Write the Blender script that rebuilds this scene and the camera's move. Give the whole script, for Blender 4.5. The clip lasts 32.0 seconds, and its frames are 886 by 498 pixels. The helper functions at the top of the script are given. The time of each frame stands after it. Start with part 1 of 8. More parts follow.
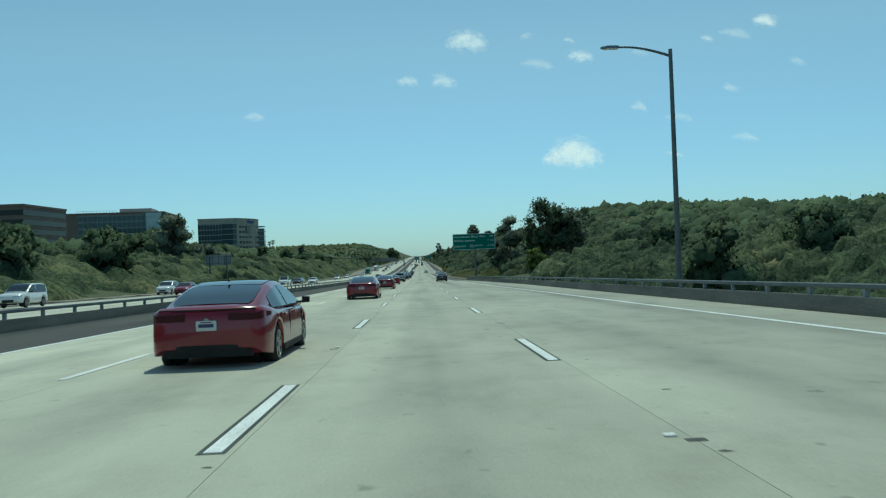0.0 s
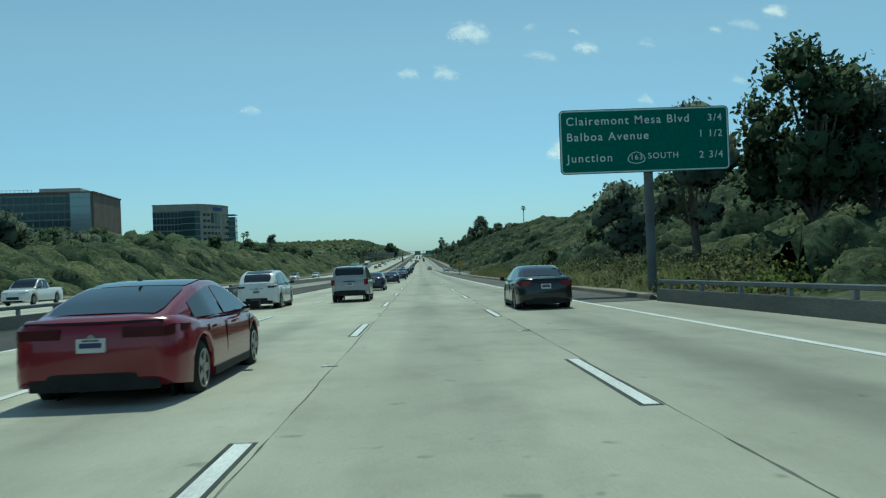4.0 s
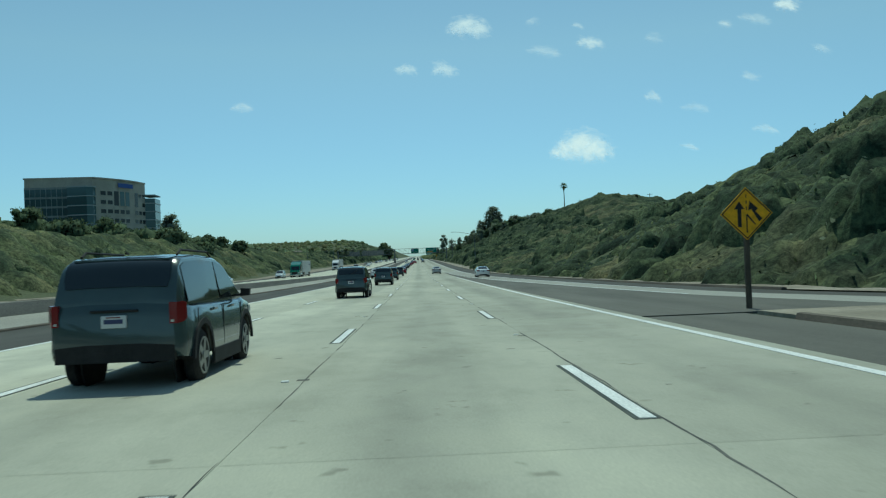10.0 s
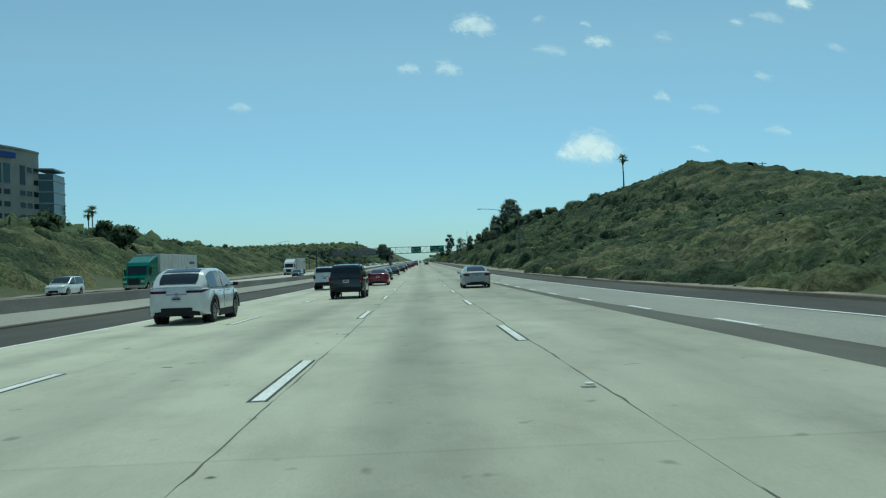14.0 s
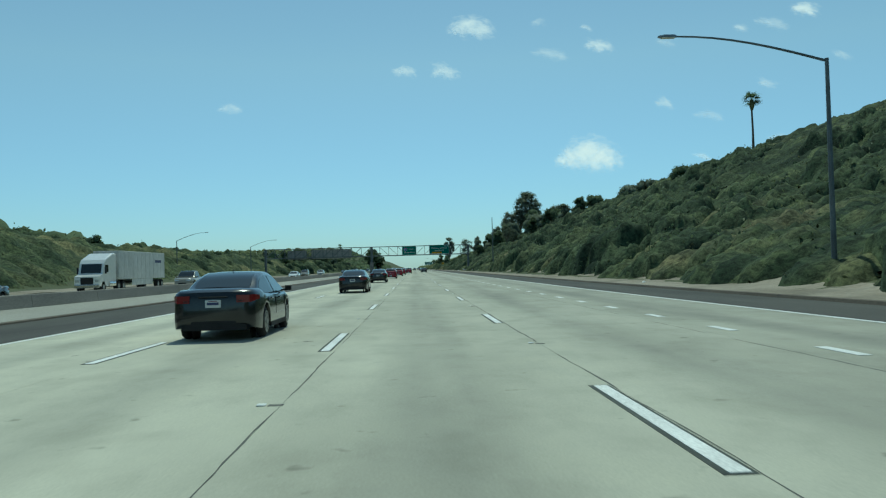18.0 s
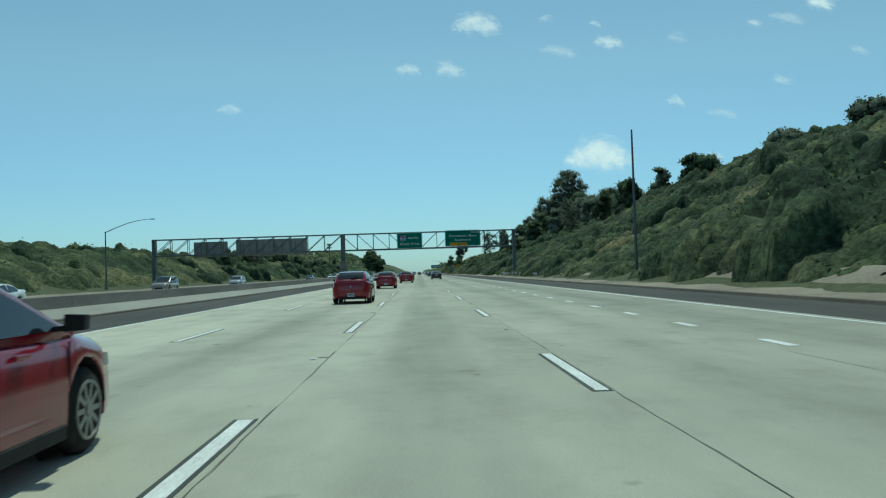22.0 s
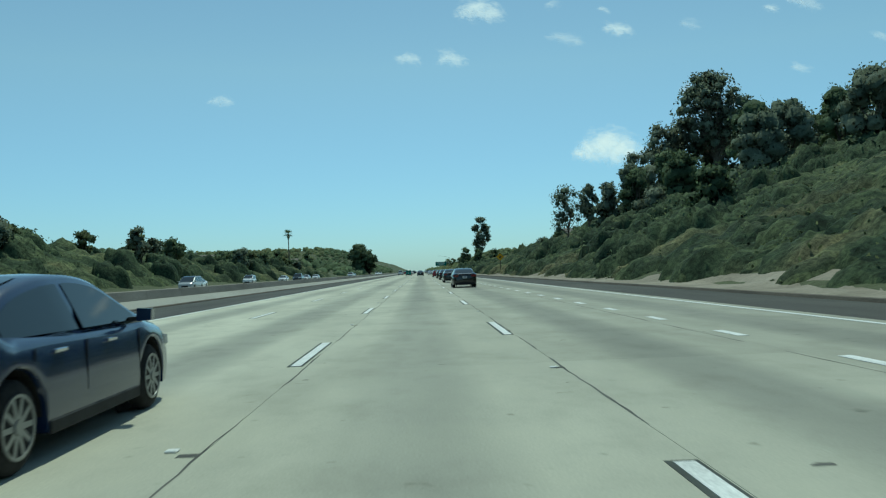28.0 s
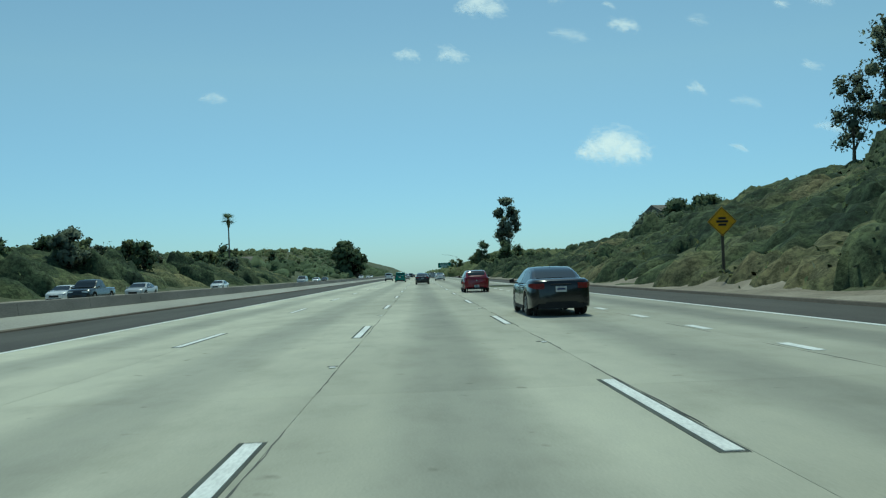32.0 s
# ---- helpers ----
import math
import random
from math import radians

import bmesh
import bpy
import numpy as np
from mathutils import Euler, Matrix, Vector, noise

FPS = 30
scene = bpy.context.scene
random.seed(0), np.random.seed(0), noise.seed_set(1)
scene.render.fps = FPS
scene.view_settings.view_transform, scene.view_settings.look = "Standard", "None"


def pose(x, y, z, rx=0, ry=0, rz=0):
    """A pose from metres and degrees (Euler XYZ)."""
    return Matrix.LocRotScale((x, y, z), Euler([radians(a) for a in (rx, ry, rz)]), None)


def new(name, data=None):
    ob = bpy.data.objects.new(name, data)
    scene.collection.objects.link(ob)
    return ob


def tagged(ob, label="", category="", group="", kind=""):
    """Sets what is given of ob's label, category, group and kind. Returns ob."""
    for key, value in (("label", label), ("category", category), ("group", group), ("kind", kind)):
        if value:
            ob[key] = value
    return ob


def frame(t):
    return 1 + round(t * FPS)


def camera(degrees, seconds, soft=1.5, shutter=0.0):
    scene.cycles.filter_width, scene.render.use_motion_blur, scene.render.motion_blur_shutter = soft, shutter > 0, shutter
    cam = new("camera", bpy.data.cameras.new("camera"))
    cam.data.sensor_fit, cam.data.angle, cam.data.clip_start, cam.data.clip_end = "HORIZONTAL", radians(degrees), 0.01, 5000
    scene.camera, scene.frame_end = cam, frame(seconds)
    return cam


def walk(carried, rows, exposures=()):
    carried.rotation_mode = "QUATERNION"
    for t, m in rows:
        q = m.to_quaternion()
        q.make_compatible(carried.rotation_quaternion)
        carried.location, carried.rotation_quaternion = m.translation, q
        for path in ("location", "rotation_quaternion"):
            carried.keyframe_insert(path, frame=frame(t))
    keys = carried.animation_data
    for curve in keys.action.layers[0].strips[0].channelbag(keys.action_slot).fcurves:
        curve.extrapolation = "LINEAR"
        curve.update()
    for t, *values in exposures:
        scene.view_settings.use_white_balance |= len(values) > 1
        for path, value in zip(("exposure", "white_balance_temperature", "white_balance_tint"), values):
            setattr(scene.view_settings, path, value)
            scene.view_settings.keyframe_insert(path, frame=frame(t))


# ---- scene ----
cam = camera(58.64, 32.0, soft=1.2, shutter=0.06)
EYE = 1.358
# seconds, across the road, along the road, yaw, pitch, roll
ROWS = [
    (0.0, 0.00, 0.00, -1.78, 1.80, 2.20),
    (0.5, -0.03, 13.31, -1.71, 1.71, 2.18),
    (1.0, -0.07, 26.70, -1.74, 1.78, 2.17),
    (1.5, -0.12, 40.22, -1.55, 1.67, 2.27),
    (2.0, -0.17, 53.65, -1.52, 1.57, 2.24),
    (2.5, -0.20, 66.75, -1.42, 1.61, 2.37),
    (3.0, -0.21, 79.74, -1.40, 1.52, 2.42),
    (3.5, -0.21, 92.83, -1.52, 1.58, 2.29),
    (5.5, -0.13, 147.20, -2.18, 1.44, 2.42),
    (6.0, -0.10, 160.72, -2.10, 1.57, 2.48),
    (6.5, -0.08, 174.21, -2.06, 1.47, 2.67),
    (7.0, -0.06, 187.64, -1.97, 1.44, 2.66),
    (7.5, -0.06, 200.98, -1.87, 1.32, 2.64),
    (8.0, -0.06, 214.29, -1.79, 1.47, 2.69),
    (8.5, -0.02, 227.68, -1.86, 1.49, 2.61),
    (9.0, 0.01, 241.11, -1.83, 1.49, 2.55),
    (9.5, 0.01, 254.54, -1.89, 1.41, 2.41),
    (10.0, 0.00, 268.02, -1.84, 1.61, 2.26),
    (10.5, -0.00, 281.64, -1.96, 1.44, 2.27),
    (11.0, 0.01, 295.28, -1.94, 1.48, 2.41),
    (11.5, 0.04, 308.84, -2.01, 1.48, 2.47),
    (12.0, 0.09, 322.48, -2.07, 1.50, 2.37),
    (12.5, 0.15, 336.39, -1.95, 1.54, 2.37),
    (13.0, 0.19, 350.32, -1.85, 1.57, 2.35),
    (13.5, 0.17, 364.02, -1.78, 1.55, 2.23),
    (14.0, 0.12, 377.66, -1.66, 1.54, 2.12),
    (14.5, 0.07, 391.38, -1.62, 1.60, 2.13),
    (16.5, -0.18, 448.00, -2.00, 1.56, 1.09),
    (17.0, -0.16, 462.09, -2.06, 1.71, 1.19),
    (17.5, -0.13, 476.07, -2.10, 1.68, 1.50),
    (18.0, -0.11, 489.84, -2.09, 1.56, 1.56),
    (18.5, -0.05, 503.76, -2.12, 1.64, 1.57),
    (19.0, -0.00, 517.77, -2.07, 1.62, 1.56),
    (19.5, -0.00, 531.85, -1.79, 1.63, 1.72),
    (20.0, -0.03, 545.95, -1.54, 1.51, 1.73),
    (20.5, -0.05, 560.05, -1.52, 1.68, 1.71),
    (21.0, -0.07, 574.19, -1.64, 1.67, 1.70),
    (21.5, -0.04, 588.39, -1.69, 1.75, 1.69),
    (22.0, -0.01, 602.63, -1.73, 1.63, 1.81),
    (22.5, 0.03, 616.87, -1.69, 1.68, 1.92),
    (23.0, 0.04, 631.02, -1.71, 1.71, 1.97),
    (23.5, 0.03, 644.97, -1.73, 1.68, 1.88),
    (24.0, 0.01, 658.92, -1.79, 1.67, 1.78),
    (24.5, 0.05, 673.12, -1.80, 1.63, 1.79),
    (25.0, 0.11, 687.18, -1.86, 1.65, 1.71),
    (25.5, 0.17, 700.73, -1.87, 1.64, 1.83),
    (26.0, 0.24, 714.14, -1.89, 1.69, 1.96),
    (26.5, 0.30, 727.77, -1.88, 1.74, 1.80),
    (28.5, 0.13, 784.38, -1.58, 1.51, 2.15),
    (29.0, 0.01, 798.33, -1.66, 1.55, 2.17),
    (29.5, -0.08, 812.41, -1.56, 1.59, 2.10),
    (30.0, -0.14, 826.58, -1.47, 1.58, 2.15),
    (30.5, -0.21, 840.79, -1.52, 1.58, 2.09),
    (31.0, -0.26, 854.85, -1.53, 1.66, 2.16),
    (31.5, -0.28, 868.57, -1.72, 1.66, 2.04),
    (32.0, -0.28, 882.11, -1.72, 1.76, 1.97),
]
# the road's long profile: it runs down from the bridge into a sag and levels out before the gantry
SLAB = 13.72
SLOPE_Y = [-400, 0, 160, 270, 378, 462, 546, 4600]
SLOPE = [-0.0260, -0.0260, -0.0242, -0.0212, -0.0142, -0.0060, 0.0, 0.0]
fine_y = np.arange(-402.0, 700.0, 0.5)
fine_slope = np.interp(fine_y, SLOPE_Y, SLOPE)
fine_z = np.cumsum(fine_slope) * 0.5
fine_z -= fine_z[-1]
joint_y = -28 + SLAB * np.arange(-27, 50)
joint_z = np.interp(joint_y, fine_y, fine_z)


def grade(y):
    """Height of the road along its length, straight from slab joint to slab joint."""
    return np.interp(y, joint_y, joint_z, left=joint_z[0], right=0.0)


def slope_deg(y):
    return float(np.degrees(np.arctan(np.interp(y, SLOPE_Y, SLOPE))))


walk(cam, [(t, pose(x, y, EYE + float(np.interp(y, fine_y, fine_z)), 90 + pitch + slope_deg(y), roll, yaw)) for t, x, y, yaw, pitch, roll in ROWS], [(0.0, -0.35, 6020, -20.5), (24.5, -0.35, 6020, -20.5), (26.0, -0.22, 6060, -20.5), (27.5, -0.3, 6020, -20.5), (29.0, -0.35, 6020, -20.5), (32.0, -0.35, 6020, -20.5)])

# ---- light ----
SUN_UP, SUN_TURN = 62.0, 4.0
sky_world = bpy.data.worlds.new("sky")
scene.world = sky_world
sky_world.use_nodes = True
wn = sky_world.node_tree
sky = wn.nodes.new("ShaderNodeTexSky")
sky.sky_type = 'NISHITA'
sky.sun_disc = False
sky.sun_elevation, sky.sun_rotation = radians(SUN_UP), radians(SUN_TURN)
sky.air_density, sky.dust_density, sky.ozone_density = 1.0, 0.3, 2.0
# sea haze: the air turns milky blue towards the horizon
way = wn.nodes.new("ShaderNodeTexCoord")
split = wn.nodes.new("ShaderNodeSeparateXYZ")
wn.links.new(way.outputs["Generated"], split.inputs[0])
haze = wn.nodes.new("ShaderNodeValToRGB")
haze.color_ramp.elements[0].position, haze.color_ramp.elements[0].color = 0.0, (0.55, 0.76, 1.08, 1)
haze.color_ramp.elements[1].position, haze.color_ramp.elements[1].color = 0.25, (1.06, 1.06, 1.0, 1)
wn.links.new(split.outputs[2], haze.inputs[0])
tinted = wn.nodes.new("ShaderNodeMix")
tinted.data_type, tinted.blend_type = 'RGBA', 'MULTIPLY'
tinted.inputs["Factor"].default_value = 1.0
wn.links.new(sky.outputs[0], tinted.inputs[6])
wn.links.new(haze.outputs[0], tinted.inputs[7])
wn.links.new(tinted.outputs[2], wn.nodes["Background"].inputs[0])
wn.nodes["Background"].inputs[1].default_value = 0.122
sun_data = bpy.data.lights.new("sun", 'SUN')
sun_data.energy, sun_data.angle, sun_data.color = 3.1, radians(0.6), (1.0, 0.95, 0.87)
sun = new("sun", sun_data)
sun.matrix_world = pose(0, 0, 300, 90 - SUN_UP, 0, 180 - SUN_TURN)


# ---- materials ----
def material(name, base, rough=0.8, metal=0.0, spec=0.3):
    m = bpy.data.materials.new(name)
    m.use_nodes = True
    b = m.node_tree.nodes["Principled BSDF"]
    b.inputs["Base Color"].default_value = (*base, 1)
    b.inputs["Roughness"].default_value = rough
    b.inputs["Metallic"].default_value = metal
    b.inputs["Specular IOR Level"].default_value = spec
    return m


def node(m, kind, **sets):
    n = m.node_tree.nodes.new(kind)
    for k, v in sets.items():
        n.inputs[k.replace("_", " ")].default_value = v
    return n


def wire(m, a, b):
    m.node_tree.links.new(a, b)


def place(m, stretch=(1, 1, 1)):
    """World position, stretched, as texture space."""
    g = m.node_tree.nodes.new("ShaderNodeNewGeometry")
    s = m.node_tree.nodes.new("ShaderNodeVectorMath")
    s.operation = 'MULTIPLY'
    s.inputs[1].default_value = stretch
    wire(m, g.outputs["Position"], s.inputs[0])
    return s.outputs[0]


def speckle(m, vec, scale, detail=4.0, rough=0.6):
    n = node(m, "ShaderNodeTexNoise", Scale=scale, Detail=detail, Roughness=rough)
    wire(m, vec, n.inputs["Vector"])
    return n.outputs["Fac"]


def steps(m, fac, stops):
    r = m.node_tree.nodes.new("ShaderNodeValToRGB")
    e = r.color_ramp.elements
    while len(e) < len(stops):
        e.new(0.5)
    for el, (p, c) in zip(e, stops):
        el.position, el.color = p, (*(c if len(c) == 3 else c[:3]), 1)
    wire(m, fac, r.inputs[0])
    return r.outputs[0]


def blend(m, a, b, fac, mode='MIX'):
    x = m.node_tree.nodes.new("ShaderNodeMix")
    x.data_type, x.blend_type = 'RGBA', mode
    for sock, val in ((x.inputs["Factor"], fac), (x.inputs[6], a), (x.inputs[7], b)):
        if hasattr(val, "links"):
            wire(m, val, sock)
        else:
            sock.default_value = val if isinstance(val, (int, float)) else (*val, 1)
    return x.outputs[2]


def rise(m, height, strength=0.3, distance=0.02):
    b = node(m, "ShaderNodeBump", Strength=strength, Distance=distance)
    wire(m, height, b.inputs["Height"])
    wire(m, b.outputs[0], m.node_tree.nodes["Principled BSDF"].inputs["Normal"])


def colour(m, out):
    wire(m, out, m.node_tree.nodes["Principled BSDF"].inputs["Base Color"])


def mottled(name, dark, light, scale=1.0, rough=0.85, stretch=(1, 1, 1), bump=0.2, fine=30.0, metal=0.0, spec=0.3, random_by=None):
    m = material(name, light, rough, metal, spec)
    v = place(m, stretch)
    big = steps(m, speckle(m, v, scale), [(0.3, dark), (0.7, light)])
    small = speckle(m, v, fine, 3)
    tone = steps(m, small, [(0.25, (0.72, 0.72, 0.72)), (0.75, (1.12, 1.12, 1.12))])
    out = blend(m, big, tone, 1.0, 'MULTIPLY')
    if random_by:
        r = m.node_tree.nodes.new("ShaderNodeNewGeometry" if random_by == "island" else "ShaderNodeObjectInfo")
        f = r.outputs["Random Per Island" if random_by == "island" else "Random"]
        out = blend(m, out, steps(m, f, [(0.0, (0.7, 0.7, 0.66)), (1.0, (1.25, 1.25, 1.2))]), 1.0, 'MULTIPLY')
    colour(m, out)
    if bump:
        rise(m, small, bump)
    return m


def road_concrete():
    m = material("road_concrete", (0.4, 0.4, 0.36), 0.85)
    v = place(m)
    long = place(m, (1.0, 0.05, 1.0))
    base = steps(m, speckle(m, place(m, (1, 0.25, 1)), 0.35), [(0.3, (0.375, 0.365, 0.3)), (0.72, (0.525, 0.51, 0.42))])
    # oil drips along the middle of each lane
    sep = m.node_tree.nodes.new("ShaderNodeSeparateXYZ")
    wire(m, v, sep.inputs[0])
    w = m.node_tree.nodes.new("ShaderNodeMath")
    w.operation = 'MULTIPLY_ADD'
    w.inputs[1].default_value, w.inputs[2].default_value = 2 * math.pi / 3.66, -0.188
    wire(m, sep.outputs[0], w.inputs[0])
    cs = m.node_tree.nodes.new("ShaderNodeMath")
    cs.operation = 'COSINE'
    wire(m, w.outputs[0], cs.inputs[0])
    lane = steps(m, cs.outputs[0], [(0.15, (0, 0, 0)), (1.0, (1, 1, 1))])
    patch = steps(m, speckle(m, long, 0.5, 3), [(0.35, (0, 0, 0)), (0.75, (1, 1, 1))])
    fac = blend(m, lane, patch, 1.0, 'MULTIPLY')
    bw = m.node_tree.nodes.new("ShaderNodeRGBToBW")
    wire(m, fac, bw.inputs[0])
    sc = m.node_tree.nodes.new("ShaderNodeMath")
    sc.operation = 'MULTIPLY'
    sc.inputs[1].default_value = 0.65
    wire(m, bw.outputs[0], sc.inputs[0])
    out = blend(m, base, (0.20, 0.20, 0.172), sc.outputs[0])
    # a continuous oily band grows along the lanes towards the exit
    band = steps(m, cs.outputs[0], [(0.0, (0, 0, 0)), (0.9, (1, 1, 1))])
    along = node(m, "ShaderNodeMapRange", From_Min=620.0, From_Max=790.0, To_Min=0.06, To_Max=0.5)
    wire(m, sep.outputs[1], along.inputs["Value"])
    uneven = steps(m, speckle(m, place(m, (1.2, 0.12, 1)), 0.6, 4), [(0.3, (0.6, 0.6, 0.6)), (0.65, (1, 1, 1))])
    oil = m.node_tree.nodes.new("ShaderNodeRGBToBW")
    wire(m, blend(m, band, uneven, 1.0, 'MULTIPLY'), oil.inputs[0])
    grow = m.node_tree.nodes.new("ShaderNodeMath")
    grow.operation = 'MULTIPLY'
    wire(m, oil.outputs[0], grow.inputs[0])
    wire(m, along.outputs[0], grow.inputs[1])
    out = blend(m, out, (0.21, 0.212, 0.19), grow.outputs[0])
    # the concrete goes from lighter on the left to darker on the right
    across = node(m, "ShaderNodeMapRange", From_Min=-8.0, From_Max=8.0)
    wire(m, sep.outputs[0], across.inputs["Value"])
    out = blend(m, out, steps(m, across.outputs[0], [(0.0, (1.2, 1.2, 1.17)), (1.0, (0.79, 0.79, 0.79))]), 1.0, 'MULTIPLY')
    blotch = steps(m, speckle(m, place(m, (1, 0.6, 1)), 0.9, 4, 0.65), [(0.32, (0.86, 0.86, 0.85)), (0.5, (1, 1, 1)), (0.7, (1.07, 1.07, 1.05))])
    out = blend(m, out, blotch, 1.0, 'MULTIPLY')
    grain = speckle(m, v, 45, 3)
    out = blend(m, out, steps(m, grain, [(0.25, (0.84, 0.84, 0.84)), (0.75, (1.08, 1.08, 1.08))]), 1.0, 'MULTIPLY')
    spots = steps(m, speckle(m, v, 2.6, 2), [(0.24, (0.55, 0.55, 0.53)), (0.31, (1, 1, 1))])
    out = blend(m, out, spots, 0.8, 'MULTIPLY')
    r = m.node_tree.nodes.new("ShaderNodeObjectInfo")
    out = blend(m, out, steps(m, r.outputs["Random"], [(0, (0.93, 0.93, 0.92)), (1, (1.06, 1.06, 1.05))]), 1.0, 'MULTIPLY')
    colour(m, out)
    rise(m, grain, 0.25, 0.004)
    return m


CONCRETE = road_concrete()
WORN_ASPHALT = mottled("worn_asphalt", (0.105, 0.1, 0.085), (0.17, 0.162, 0.138), 0.5, 0.9, (1, 0.15, 1), 0.3, 60)
ASPHALT = mottled("shoulder_asphalt", (0.055, 0.052, 0.046), (0.1, 0.095, 0.083), 0.5, 0.9, (1, 0.15, 1), 0.3, 60)
RAMP_CONCRETE = mottled("weathered_concrete", (0.30, 0.29, 0.255), (0.42, 0.41, 0.36), 0.3, 0.88, (1, 0.2, 1), 0.2, 40)
BARRIER_CONCRETE = mottled("barrier_concrete", (0.2, 0.188, 0.165), (0.32, 0.3, 0.265), 0.5, 0.9, (1, 0.3, 1.5), 0.25, 25)
WHITE_PAINT = mottled("white_road_paint", (0.7, 0.7, 0.67), (0.9, 0.9, 0.87), 2.5, 0.7, (1, 0.4, 1), 0.1, 40)
BLACK_PAINT = mottled("black_contrast_paint", (0.035, 0.042, 0.036), (0.1, 0.11, 0.095), 2.0, 0.8, (1, 0.4, 1), 0.1, 40)
TAR = mottled("tar_joint", (0.045, 0.045, 0.042), (0.17, 0.166, 0.145), 1.5, 0.8, (1, 0.4, 1), 0.1, 20)
SKID = mottled("rubber_mark", (0.27, 0.265, 0.225), (0.36, 0.35, 0.295), 1.2, 0.85, (1, 0.2, 1), 0.1, 30)
DIKE = mottled("asphalt_dike", (0.09, 0.075, 0.06), (0.19, 0.16, 0.125), 0.7, 0.9, (1, 0.3, 1), 0.3, 20)
DIRT = mottled("dry_dirt", (0.2, 0.17, 0.125), (0.38, 0.335, 0.265), 0.25, 0.95, (1, 1, 1), 0.5, 6)
STEEL = mottled("galvanised_steel", (0.22, 0.24, 0.24), (0.36, 0.38, 0.38), 1.5, 0.55, (1, 1, 1), 0.05, 30, 0.6)
BARE_PANEL = mottled("bare_aluminium", (0.33, 0.35, 0.35), (0.45, 0.47, 0.46), 0.8, 0.6, (1, 1, 1), 0.05, 20, 0.3)
PAINTED_STEEL = mottled("weathered_grey_steel", (0.12, 0.135, 0.14), (0.2, 0.22, 0.225), 0.8, 0.6, (1, 1, 1), 0.05, 20, 0.3)
GREEN_SIGN = mottled("green_sign_face", (0.0, 0.15, 0.105), (0.0, 0.185, 0.13), 0.4, 0.5, (1, 1, 1), 0, 6)
YELLOW_SIGN = mottled("yellow_sign_face", (0.72, 0.36, 0.01), (0.85, 0.45, 0.015), 0.6, 0.5, (1, 1, 1), 0, 6)
BLACK_SIGN = material("black_sign_legend", (0.02, 0.02, 0.02), 0.6)
WHITE_SIGN = material("white_sign_legend", (0.8, 0.82, 0.8), 0.5)
BLUE_SIGN = material("blue_shield", (0.02, 0.08, 0.35), 0.5)
RED_SIGN = material("red_shield", (0.5, 0.03, 0.04), 0.5)
ALUMINIUM = mottled("bare_sign_back", (0.26, 0.26, 0.25), (0.36, 0.36, 0.35), 0.8, 0.5, (1, 1, 1), 0.05, 12, 0.3)


